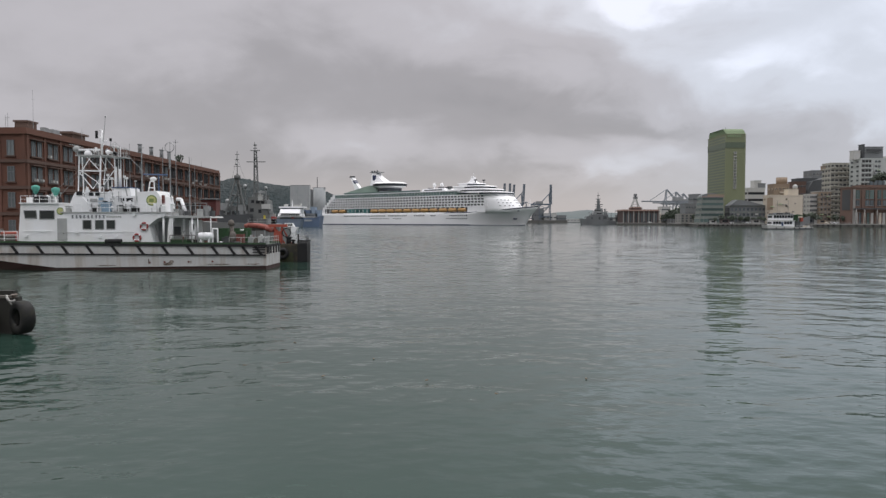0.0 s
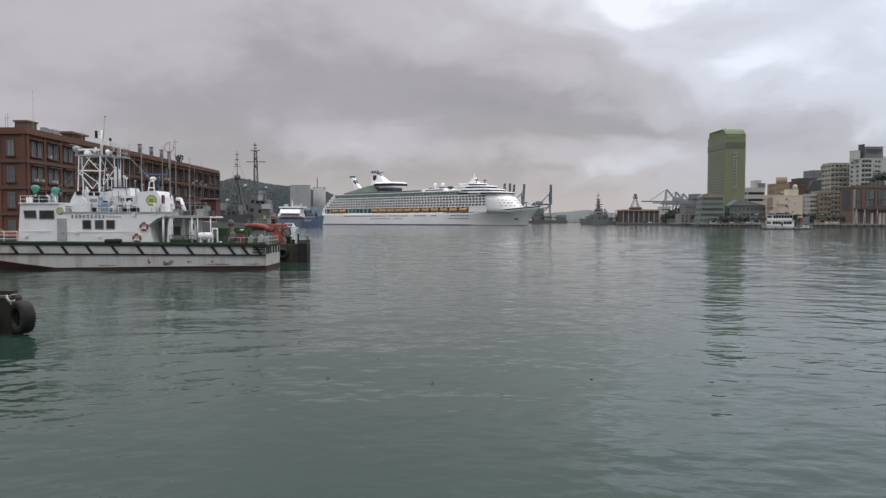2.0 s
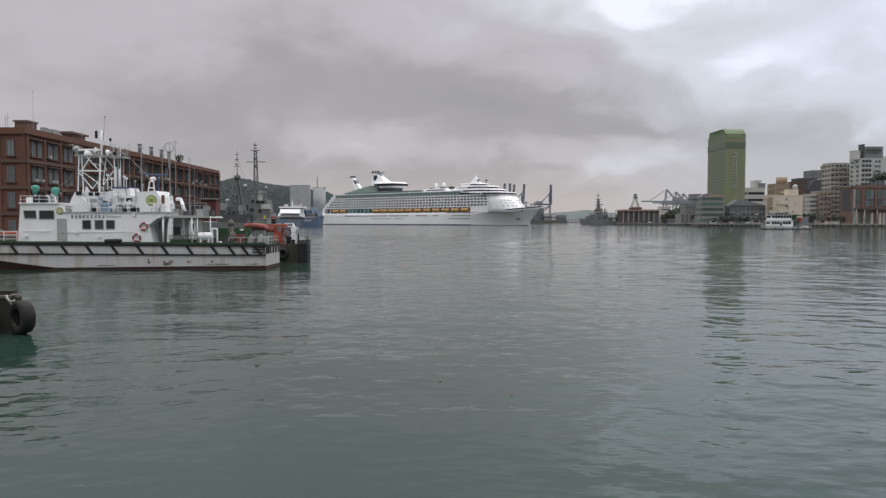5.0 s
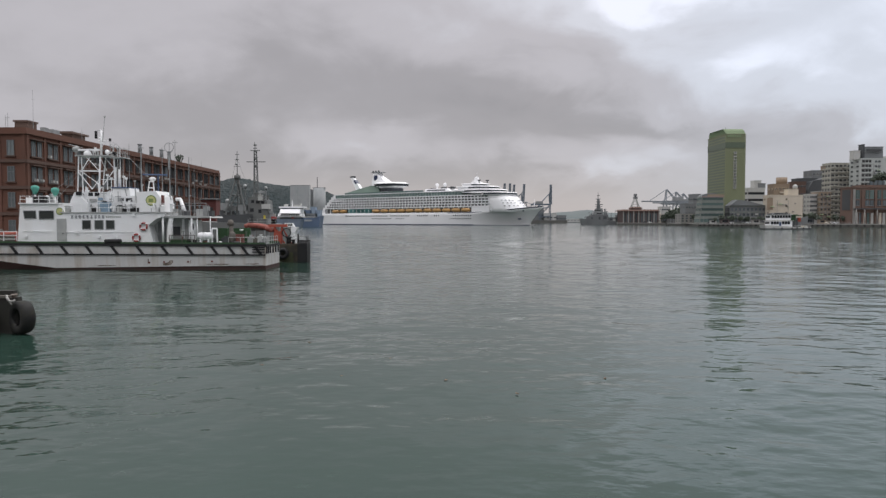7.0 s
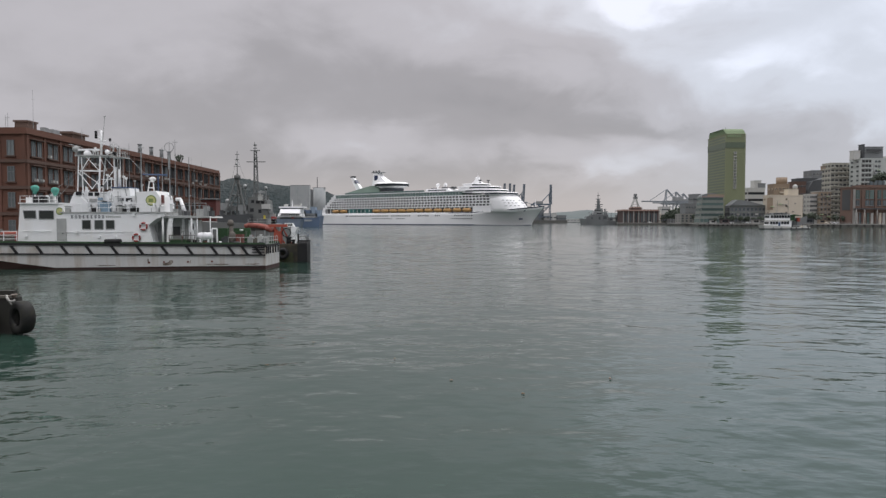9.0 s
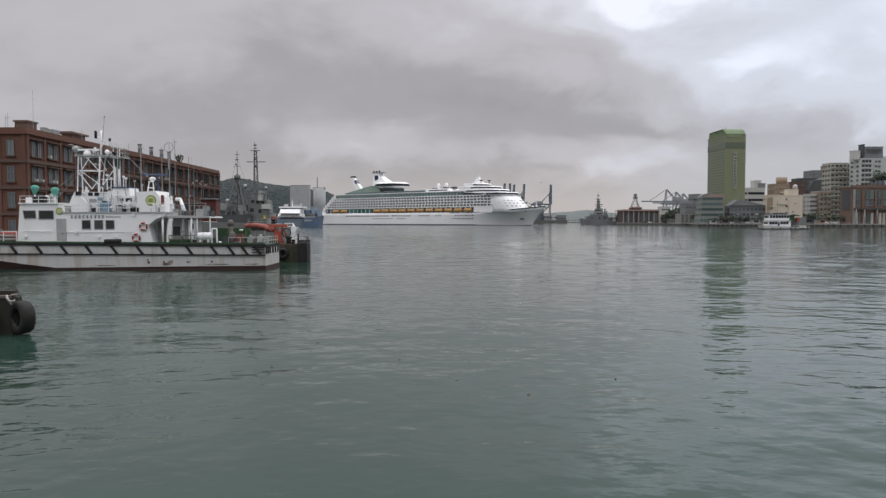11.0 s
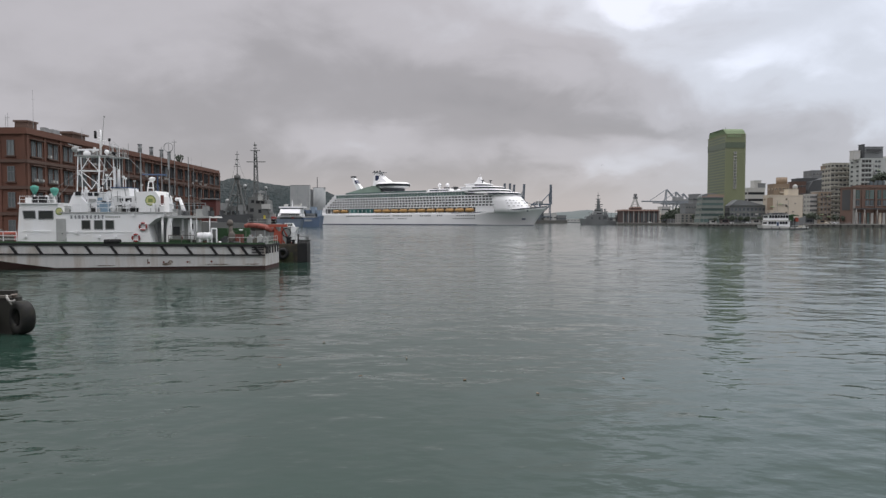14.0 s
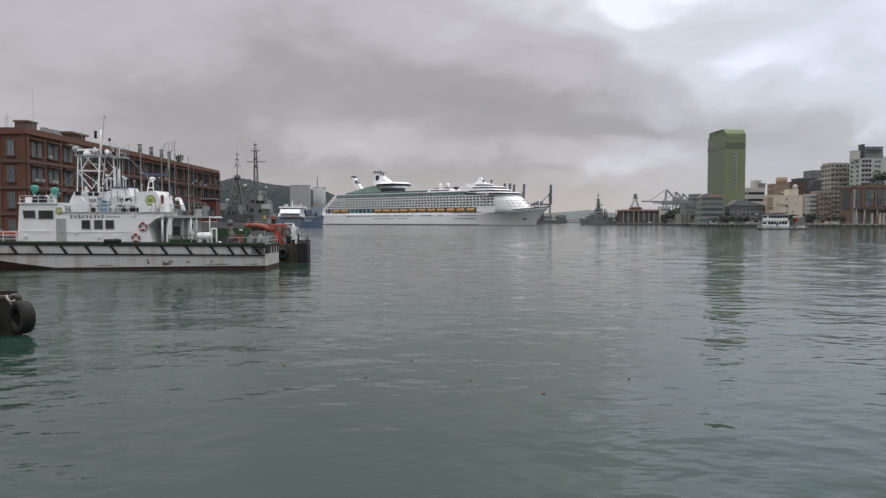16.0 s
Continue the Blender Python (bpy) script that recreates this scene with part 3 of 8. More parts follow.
    def pane(px0, px1, py0, py1, name="window", m=None, lean=0.0, proud=0.02, lab=""):
        bm = B()
        k = lean
        a = [(px0 + k, py1), (px1 + k * 0.3, py1), (px1, py0), (px0, py0)]
        pts = [((p - 470) / 19.94, 4.4 - (q - 391.5) / 19.94) for p, q in a]
        prism(bm, pts, "y", YN - proud, YN - 0.002, 0)
        w = part(name, bm, m or M_BOATGLASS, house, lab)
        if name == "window":
            f = B()
            for i in range(4):
                (xa, za), (xb, zb) = pts[i], pts[(i + 1) % 4]
                cyl(f, (xa, YN - 0.02, za), (xb, YN - 0.02, zb), 0.035, seg=4)
            part("window_frame", f, M_STEEL, w)
        return w

    pane(39, 61, 373, 387, lean=2)
    pane(67, 93, 373, 388)
    for a in (143, 165, 185):
        pane(a, a + 15, 390, 406)
    d = pane(98, 115, 387, 426, "door", M_SKIN, proud=0.05, lab="grey steel side door")
    bm = B()
    cyl(bm, (-18.10, YN - 0.12, 3.3), (-18.10, YN - 0.05, 3.3), 0.04, seg=6)
    part("handle", bm, M_BLACK, d)
    # roof edges
    bm = B()
    box(bm, -21.96, -18.36, -2.05, 2.05, 5.93, 6.03)
    part("wheelhouse_roof", bm, M_WHITE, house)
    bm = B()
    box(bm, -18.36, -8.89, -2.0, 2.0, 5.13 + 0.003, 5.13 + 0.09)
    part("upper_deck", bm, M_SKIN, house, "grey upper deck edge")
    # emblems and bars of writing
    bm = B()
    x, z = -18.37, 5.28
    cyl(bm, (x, YN - 0.03, z), (x, YN - 0.004, z), 0.33, seg=20)
    e = part("emblem", bm, M_EMBLEM_DARK, house, "round yellow-green badge")
    bm = B()
    cyl(bm, (x, YN - 0.045, z), (x, YN - 0.032, z), 0.24, seg=20)
    part("emblem_centre", bm, M_EMBLEM, e)
    rnd = random.Random(12)
    for i in range(9):
        bm = B()
        x = -17.42 + i * 0.345
        for k in range(3):
            z = 4.66 + k * 0.1
            box(bm, x + rnd.uniform(0, 0.06), x + rnd.uniform(0.19, 0.26), YN - 0.02, YN - 0.004, z, z + 0.045)
        xm = x + rnd.uniform(0.06, 0.16)
        box(bm, xm, xm + 0.05, YN - 0.024, YN - 0.005, 4.63, 4.93)
        part("lettering", bm, M_LETTER, house, "bars of dark lettering")
    for i in range(8):
        bm = B()
        x = -14.28 + i * 0.17
        box(bm, x, x + 0.11, YN - 0.02, YN - 0.004, 4.70, 4.86)
        part("lettering", bm, M_SKIN, house, "bar of faint grey lettering")
    for xa, xb, z in ((-21.68, -19.18, 3.52), (-17.78, -11.92, 3.47)):
        bm = B()
        cyl(bm, (xa, YN - 0.1, z), (xb, YN - 0.1, z), 0.03, seg=6)
        for k in range(6):
            x = xa + (xb - xa) * k / 5
            cyl(bm, (x, YN - 0.1, z), (x, YN, z), 0.02, seg=4)
        part("handrail", bm, M_WHITE, house)
    for across, py in ((43, 418), (173, 419), (202, 420), (133, 411), (235, 380)):
        bm = B()
        x, z = (across - 470) / 19.94, 4.4 - (py - 391.5) / 19.94
        box(bm, x - 0.13, x + 0.13, YN - 0.16, YN, z - 0.12, z + 0.1)
        part("deck_light", bm, M_WHITE, house)
    for across, py in ((252, 401), (239, 421)):
        bm = B()
        x, z = (across - 470) / 19.94, 4.4 - (py - 391.5) / 19.94
        torus(bm, (x, YN - 0.1, z), 0.31, 0.085, "y")
        ring = part("lifebuoy", bm, M_RED, T, "red and white lifebuoy on the deckhouse side")
        for a in range(4):
            bm = B()
            an = math.pi / 4 + a * math.pi / 2
            c = Vector((x + 0.31 * math.cos(an), YN - 0.1, z + 0.31 * math.sin(an)))
            t = Vector((-math.sin(an), 0, math.cos(an))) * 0.045
            cyl(bm, c - t, c + t, 0.094, seg=8)
            part("band", bm, M_WHITE, ring)
    bm = B()
    cyl(bm, (-13.44 - 0.65, -2.55, 2.62), (-13.44 + 0.75, -2.55, 2.62), 0.2, seg=12)
    part("fender", bm, M_BLACK, T, "black cylindrical fender on the gunwale")
    bm = B()
    cyl(bm, (-22.29, -1.8, 2.5), (-22.29, -1.8, 3.15), 0.16, seg=10)
    part("extinguisher", bm, M_RED, T, "red extinguisher beside the wheelhouse")
    # foredeck gear
    bm = B()
    rail(bm, [(-30, -0.6), (-27, -1.7), (-21.94, -2.4)], 2.5, 3.5, 1.3, 0.03, 3)
    part("bow_rail", bm, M_WHITE, T)
    bm = B()
    box(bm, -25.2, -22.6, -0.8, 0.8, 2.5, 3.0)
    cyl(bm, (-24.6, -0.5, 3.0), (-24.6, -0.5, 3.7), 0.25, 0.2)
    part("windlass", bm, M_CANVAS, T)
    bm = B()
    cyl(bm, (-23.9, -1.5, 3.25), (-22.0, -1.5, 3.3), 0.18, seg=8)
    part("hose_bundle", bm, M_ORANGE, T, "orange hose bundle on the foredeck")
    # wheelhouse top
    zr = 6.03
    for across, py in ((49, 333), (85, 337)):
        bm = B()
        x = (across - 470) / 20.0
        zt = 4.4 - (py - 391.5) / 20.0
        cyl(bm, (x, -1.0, zr), (x, -1.0, zt - 0.1), 0.07, seg=6)
        s = part("monitor_stand", bm, M_WHITE, T)
        bm = B()
        lathe(bm, [(0.06, -0.55), (0.16, -0.4), (0.34, 0.0), (0.33, 0.2), (0.12, 0.3)], (x, -1.0, zt), 10)
        part("cover", bm, M_TEAL, s, "teal canvas cover")
    bm = B()
    box(bm, -21.00, -20.04, -1.4, -0.6, zr, zr + 0.55)
    part("locker", bm, M_BLACK, T, "black locker on the wheelhouse roof")
    bm = B()
    box(bm, -21.66, -21.10, -1.4, -0.6, zr, zr + 0.5)
    part("locker", bm, M_WHITE, T, "white locker on the wheelhouse roof")
    bm = B()
    rail(bm, [(-21.90, -1.85), (-18.59, -1.85)], zr, zr + 0.6, 0.9, 0.022, 2)
    part("roof_rail", bm, M_WHITE, T)
    # upper houses
    zu = 5.13 + 0.09
    bm = B()
    prism(bm, [(-18.16, zu), (-17.55, 6.60), (-17.35, 7.00), (-14.21, 7.00), (-14.11, 6.65), (-11.68, 6.65), (-11.47, zu)], "y", -1.3, 1.3)
    up = part("upper_house", bm, M_WHITE, T)
    # windows; the lowest dark panes stand in for shaded gaps
    for a, b, c, d2 in ((152, 160, 341, 347), (163, 171, 341, 347), (209, 214, 351, 356), (218, 229, 351, 357), (136, 142, 352, 358), (168, 176, 365, 371), (203, 212, 363, 374), (228, 242, 366, 374)):
        bm = B()
        box(bm, (a - 470) / 19.75, (b - 470) / 19.75, -1.33, -1.29, 4.4 - (d2 - 391.5) / 19.75, 4.4 - (c - 391.5) / 19.75)
        part("window", bm, M_GLASS, up)
    bm = B()
    box(bm, -15.07, -14.01, -1.75, -1.4, zu, zu + 0.85)
    part("canvas_cover", bm, M_PALEBLUE, T, "pale blue canvas cover")
    bm = B()
    prism(bm, [(-17.24, zu), (-16.99, 6.39), (-16.58, 6.59), (-16.08, 6.08), (-15.88, zu)], "y", -1.75, -1.35)
    part("tender_cover", bm, M_WHITE, T)
    bm = B()
    prism(bm, [(-14.15, 6.65), (-14.05, 7.36), (-12.58, 7.36), (-12.48, 6.65)], "y", -1.0, 1.0)
    part("upper_bridge", bm, M_WHITE, T)
    bm = B()
    box(bm, -14.15, -12.58, -1.08, 1.08, 7.36, 7.46)
    part("blue_trim", bm, M_BLUE, T, "blue-edged roof of the upper bridge")
    bm = B()
    rail(bm, [(-18.10, -1.95), (-9.09, -1.95)], zu, zu + 0.75, 0.85, 0.022, 2)
    part("upper_rail", bm, M_WHITE, T)
    # gear along the upper deck; black boxes added to stand for dark gaps
    for across, w, q, m, nm in ((113, 8, 366, M_SKIN, "vent_box"), (124, 5, 370, M_WHITE, "vent_box"), (160, 7, 368, M_BLACK, "dark_locker"), (168, 6, 363, M_WHITE, "vent_box"), (204, 9, 366, M_SKIN, "vent_box"), (215, 10, 371, M_BLACK, "dark_locker"),
                            (229, 12, 369, M_BLACK, "dark_locker"), (222, 5, 364, M_WHITE, "vent_box"), (281, 7, 366, M_WHITE, "covered_reel"), (298, 5, 362, M_WHITE, "vent_box"), (304, 6, 371, M_SKIN, "vent_box")):
        x, zt = (across - 470) / 19.85, 4.4 - (q - 391.5) / 19.85
        bm = B()
        box(bm, x, x + w / 19.85, -1.75, -1.36, zu, zt)
        box(bm, x - 0.04, x + w / 19.85 + 0.04, -1.79, -1.34, zt, zt + 0.05)
        part(nm, bm, m, T)
    # lattice mast with platform
    zp = 10.25

    def at(u, v, y):
        """A place on the boat from its bearing and height at a depth y behind the centre line."""
        k = 1230.6 / (63.65 + y)
        return ((u - 784) / k + 15.56, y, 4.4 - (v - 391.5) / k)

    def strut(bm, u0, v0, y0, u1, v1, y1, r0, r1=None, seg=6):
        cyl(bm, at(u0, v0, y0), at(u1, v1, y1), r0, r1, seg)

    bm = B()
    strut(bm, 143, 277, -0.8, 140, 346, -1.1, 0.055)
    strut(bm, 148, 277, 0.8, 150, 346, 1.1, 0.055)
    strut(bm, 181, 277, -0.8, 178, 346, -1.1, 0.08)
    strut(bm, 191, 277, 0.5, 183, 346, 0.9, 0.055)
    strut(bm, 205, 277, -0.3, 207, 340, -0.5, 0.06)
    mast = part("lattice_mast", bm, M_WHITE, T, "white lattice mast with a platform")
    for u0, v0, y0, u1, v1, y1, r in ((143, 303, -0.9, 180, 304, -0.9, 0.05), (149, 302, 0.9, 187, 303, 0.7, 0.045), (157, 279, -0.8, 179, 303, -0.9, 0.05), (163, 279, -0.8, 143, 310, -0.95, 0.055),
                                      (143, 306, -0.95, 166, 335, -1.0, 0.055), (166, 335, -1.0, 178, 318, -1.0, 0.045), (149, 305, 0.9, 184, 330, 0.9, 0.04), (190, 280, 0.5, 206, 300, -0.3, 0.04),
                                      (206, 300, -0.3, 180, 335, -1.0, 0.045), (207, 318, -0.4, 183, 318, 0.8, 0.04), (143, 303, -0.9, 149, 302, 0.9, 0.04), (180, 304, -0.9, 187, 303, 0.7, 0.04), (181, 280, -0.8, 191, 300, 0.5, 0.04)):
        bm = B()
        strut(bm, u0, v0, y0, u1, v1, y1, r * 0.75, seg=5)
        part("brace", bm, M_WHITE, mast)
    bm = B()
    box(bm, at(137, 0, -0.8)[0], at(196, 0, -0.8)[0], -0.9, 0.9, zp, zp + 0.10)
    box(bm, at(196, 0, -0.5)[0], at(222, 0, -0.5)[0], -0.6, 0.8, zp - 0.12, zp - 0.04)
    part("platform", bm, M_SKIN, mast, "grey-white mast platform")
    bm = B()
    xa, xb = at(205, 0, -0.5)[0], at(224, 0, -0.5)[0]
    rail(bm, [(xa, -0.55), (xb, -0.55), (xb - 0.3, 0.75), (xa, 0.75)], zp - 0.04, zp + 0.75, 0.6, 0.022, 2)
    part("platform_rail", bm, M_SKIN, mast)
    bm = B()
    rail(bm, [(at(137, 0, 0.8)[0], 0.85), (at(182, 0, 0.8)[0], 0.85)], zp + 0.1, zp + 0.6, 0.7, 0.018, 1)
    part("platform_rail", bm, M_SKIN, mast)
    # radar bar on its turning unit
    bm = B()
    lathe(bm, [(0.30, 0.0), (0.33, 0.12), (0.27, 0.34), (0.12, 0.42)], (at(159, 0, -0.4)[0], -0.4, zp + 0.10), 12)
    scan = part("radar_unit", bm, M_SHIPWHITE, mast)
    bm = B()
    xa, xb, zz = at(142, 0, -0.4)[0], at(180, 0, -0.4)[0], at(0, 266, -0.4)[2]
    loft(bm, [[(x, -0.4 - d, zz - 0.07), (x, -0.4 + d, zz - 0.07), (x, -0.4 + d * 0.8, zz + 0.08), (x, -0.4 - d * 0.8, zz + 0.08)] for x, d in ((xa, 0.06), (xa + 0.12, 0.11), (xb - 0.12, 0.11), (xb, 0.06))])
    part("radar_scanner", bm, M_SHIPWHITE, scan, "white bar radar scanner")
    # lamp cluster at the fore end
    bm = B()
    strut(bm, 140, 276, -0.3, 140, 258, -0.3, 0.05)
    strut(bm, 126, 256, -0.3, 150, 262, -0.3, 0.03, seg=5)
    part("lamp_bracket", bm, M_SKIN, mast)
    bm = B()
    lathe(bm, [(0.10, -0.26), (0.27, -0.18), (0.33, 0.06), (0.24, 0.22), (0.08, 0.26)], at(139, 265, -0.3), 12)
    part("searchlight", bm, M_SKIN, mast, "pale searchlight housing")
    bm = B()
    ball(bm, at(194, 270, 0.2), 0.22, 12, 8)
    strut(bm, 194, 277, 0.2, 194, 272, 0.2, 0.08)
    part("satellite_dome", bm, M_SHIPWHITE, mast)
    # pole mast with masthead lamp and whip
    bm = B()
    strut(bm, 183, 277, 0, 184, 232, 0, 0.11, 0.07, 8)
    strut(bm, 174, 241, 0, 184, 246, 0, 0.035)
    strut(bm, 174, 234, 0, 184, 231, 0, 0.03)
    strut(bm, 178, 250, 0, 191, 250, 0, 0.03)
    strut(bm, 184, 262, 0, 194, 247, 0.1, 0.03)
    part("pole_mast", bm, M_WHITE, mast)
    bm = B()
    strut(bm, 174.5, 246, 0, 174.5, 233, 0, 0.12, seg=10)
    part("masthead_lamp", bm, M_BLACK, mast, "black masthead lamp")
    bm = B()
    strut(bm, 186, 252, 0, 190.5, 207, 0, 0.035, 0.022, 5)
    strut(bm, 190.4, 209, 0, 190.6, 206.5, 0, 0.07, seg=7)
    part("whip_aerial", bm, M_SKIN, mast)
    for u, v0, v1, r, m in ((199, 276, 250, 0.03, M_STEEL), (205, 276, 256, 0.035, M_WHITE), (212, 330, 258, 0.035, M_WHITE), (216, 332, 262, 0.05, M_WHITE), (221, 330, 270, 0.03, M_SKIN), (225, 281, 272, 0.03, M_SKIN)):
        bm = B()
        strut(bm, u, v0, 0.3, u, v1, 0.3, r, r * 0.8, 5)
        part("pole", bm, m, mast)
    bm = B()
    strut(bm, 199, 251, 0.3, 199, 246, 0.3, 0.11, seg=8)
    part("lamp", bm, M_BLACK, mast, "small black lamp")
    for u, v, h in ((206, 258, 0.2), (212, 262, 0.16), (216, 272, 0.22)):
        bm = B()
        strut(bm, u - 4, v, 0.3, u + 4, v - 2, 0.3, 0.025, seg=5)
        part("cross_arm", bm, M_SKIN, mast)
    # broad uptake and pipes abaft the mast
    bm = B()
    strut(bm, 207, 336, 0.2, 207, 296, 0.2, 0.13, 0.12, 10)
    strut(bm, 213, 336, 0.1, 214, 300, 0.1, 0.10, 0.09, 8)
    part("exhaust_pipe", bm, M_WHITE, mast)
    for u, v0, v1 in ((193, 336, 312), (200, 336, 318), (222, 336, 315), (226, 345, 318)):
        bm = B()
        strut(bm, u, v0, -0.9, u, v1, -0.9, 0.05, 0.04)
        box(bm, at(u, 0, -0.9)[0] - 0.09, at(u, 0, -0.9)[0] + 0.09, -1.0, -0.8, at(0, v1, -0.9)[2], at(0, v1, -0.9)[2] + 0.18)
        part("deck_lamp", bm, M_WHITE, mast)
    # funnel casing with badge, davit, aerials
    bm = B()
    prism(bm, [(-11.69, zu), (-11.69, 6.99), (-10.02, 7.09), (-9.67, 6.59), (-9.47, zu)], "y", -1.5, 1.5)
    fun = part("funnel_casing", bm, M_WHITE, T, "white funnel casing with a round badge")
    x, z = -10.42, 6.24
    bm = B()
    cyl(bm, (x, -1.53, z), (x, -1.503, z), 0.48, seg=24)
    e = part("emblem", bm, M_EMBLEM_DARK, fun, "round yellow-green badge")
    bm = B()
    cyl(bm, (x, -1.55, z), (x, -1.532, z), 0.38, seg=24)
    part("emblem_ring", bm, M_EMBLEM, e)
    bm = B()
    box(bm, x - 0.2, x + 0.2, -1.562, -1.552, z - 0.14, z + 0.16)
    part("emblem_mark", bm, M_EMBLEM_DARK, e)
    bm = B()
    for u in (264, 275):
        strut(bm, u, 341, -0.7, u + (3 if u < 270 else -1), 322, -0.6, 0.055)
        strut(bm, u, 341, 0.2, u + (3 if u < 270 else -1), 322, 0.1, 0.055)
    strut(bm, 265, 333, -0.7, 276, 333, -0.7, 0.05)
    strut(bm, 266, 322, -0.7, 275, 322, -0.7, 0.05)
    lathe(bm, [(0.08, -0.16), (0.24, -0.12), (0.30, 0.06), (0.2, 0.18), (0.06, 0.22)], at(273, 318, -0.3), 12)
    part("searchlight", bm, M_WHITE, fun)
    bm = B()
    box(bm, -9.45, -9.27, -1.7, -1.4, 5.88, 6.70)
    part("red_locker", bm, M_BROWNRED, T)
    bm = B()
    cyl(bm, (-8.59, -0.5, 6.37), (-8.13, -0.5, 6.37), 0.15, seg=8)
    cyl(bm, (-8.18, -0.5, 6.37), (-7.72, -0.5, 4.94), 0.14, 0.2, seg=8)
    part("davit", bm, M_SHIPWHITE, T, "white davit arm over the aft deck")
    bm = B()
    cyl(bm, (-11.78, 0, 8.65), (-9.56, 0, 8.60), 0.08, seg=6)
    cyl(bm, (-10.38, 0, 7.05), (-10.38, 0, 8.65), 0.06, seg=6)
    part("radar_bar", bm, M_BLUE, T, "blue bar radar scanner")
    for across, top, foot, r in ((253, 258, 340, 0.07), (290, 262, 340, 0.04), (303, 300, 380, 0.09), (303, 252, 300, 0.03), (313, 248, 345, 0.035), (337, 279, 380, 0.05), (346, 296, 380, 0.025), (232, 255, 345, 0.03)):
        bm = B()
        x = (across - 784) / 1230.6 * 64.6 + 15.56
        zt, zf = 4.4 - (top - 391.5) * 64.6 / 1230.6, 4.4 - (foot - 391.5) * 64.6 / 1230.6
        cyl(bm, (x, 0.95, zf), (x, 0.95, zt), r, r * 0.6, seg=6)
        if r in (0.035, 0.04, 0.07):
            cyl(bm, (x - 0.25, 0.95, zt - 0.25), (x + 0.25, 0.95, zt - 0.25), 0.025, seg=5)
        part("whip_aerial", bm, M_STEEL, T)
    bm = B()
    torus(bm, (-9.70, 0.9, 11.21), 0.42, 0.03, "y", ring=5)
    cyl(bm, (-9.70, 0.9, 10.48), (-9.70, 0.9, 9.18), 0.1, seg=6)
    part("loop_aerial", bm, M_STEEL, T)
    # aft working deck under a canopy
    bm = B()
    box(bm, -10.75, -7.48, -0.6, 1.7, 2.36, 4.78)
    aft = part("aft_house", bm, M_SKIN, T, "grey aft house in the canopy's shade")
    for xa, xb, za, zb, m in ((-10.2, -9.5, 2.5, 4.3, M_MIDGREY), (-9.3, -9.1, 2.4, 4.7, M_WHITE), (-8.8, -8.2, 3.1, 3.9, M_DARKGREY), (-8.0, -7.8, 2.4, 4.6, M_WHITE)):
        bm = B()
        box(bm, xa, xb, -0.66, -0.6, za, zb)
        part("bulkhead_panel", bm, m, aft)
    bm = B()
    prism(bm, [(-9.0, 2.4), (-8.8, 2.4), (-8.55, 3.2), (-8.6, 4.0), (-8.35, 4.7), (-8.75, 4.7), (-8.9, 4.0)], "y", -1.75, -1.6)
    part("curved_bracket", bm, M_WHITE, T, "white curved bracket under the canopy")
    bm = B()
    prism(bm, [(-9.14, 4.68), (-8.53, 4.93), (-5.16, 4.83), (-5.06, 4.68)], "y", -1.8, 1.8)
    part("canopy", bm, M_SKIN, T, "thin grey canopy over the aft deck")
    for across, r in ((284, 0.10), (300, 0.05), (335, 0.08), (345, 0.04), (368, 0.04)):
        bm = B()
        x = (across - 470) / 19.95
        cyl(bm, (x, -1.7, 2.36), (x, -1.7, 4.78), r, seg=8)
        part("stanchion", bm, M_WHITE, T)
    bm = B()
    box(bm, -7.26, -6.65, -1.1, 0.6, 2.36, 4.48)
    part("locker", bm, M_WHITE, T, "white upright locker")
    bm = B()
    box(bm, -7.05, -6.80, -1.13, -1.1, 3.36, 4.17)
    part("locker_panel", bm, M_BLACK, T)
    bm = B()
    rail(bm, [(-8.51, -2.4), (-6.27, -2.4)], 2.36, 3.15, 1.0, 0.035, 2)
    part("deck_rail", bm, M_CANVAS, T)
    bm = B()
    box(bm, -8.49, -7.09, -2.3, -1.2, 2.36, 2.8)
    part("deck_box", bm, M_GREEN, T)
    raft = B()
    lathe(raft, [(0.12, -0.62), (0.3, -0.6), (0.33, -0.5), (0.33, -0.05), (0.36, -0.04), (0.36, 0.04), (0.33, 0.05), (0.33, 0.5), (0.3, 0.6), (0.12, 0.62)], (-5.50, -1.9, 3.07), 14, "x")
    r_ = part("liferaft_canister", raft, M_SHIPWHITE, T, "white liferaft canister in a cradle")
    bm = B()
    for dx in (-0.35, 0.35):
        box(bm, -5.50 + dx - 0.06, -5.50 + dx + 0.06, -2.2, -1.6, 2.34, 2.77)
    part("cradle", bm, M_WHITE, r_)
    bm = B()
    for across in (372, 381):
        cyl(bm, ((across - 470) / 20, -1.9, 2.34), ((across - 470) / 20, -1.9, 3.72), 0.07, seg=6)
    cyl(bm, ((372 - 470) / 20, -1.9, 3.72), ((381 - 470) / 20, -1.9, 3.72), 0.07, seg=6)
    part("pipe_frame", bm, M_SHIPWHITE, T)
    bm = B()
    box(bm, -5.86, -2.65, 2.2, 2.5, 2.3, 3.73)
    box(bm, -5.17, -4.23, 0.3, 1.2, 2.3, 3.75)
    box(bm, -4.36, -2.68, 0.7, 1.3, 2.3, 3.48)
    part("green_bulwark", bm, M_GREEN, T, "green far bulwark and winch bed")
    bm = B()
    cyl(bm, (-3.77, 0, 2.3), (-3.77, 0, 4.12), 0.2, seg=10)
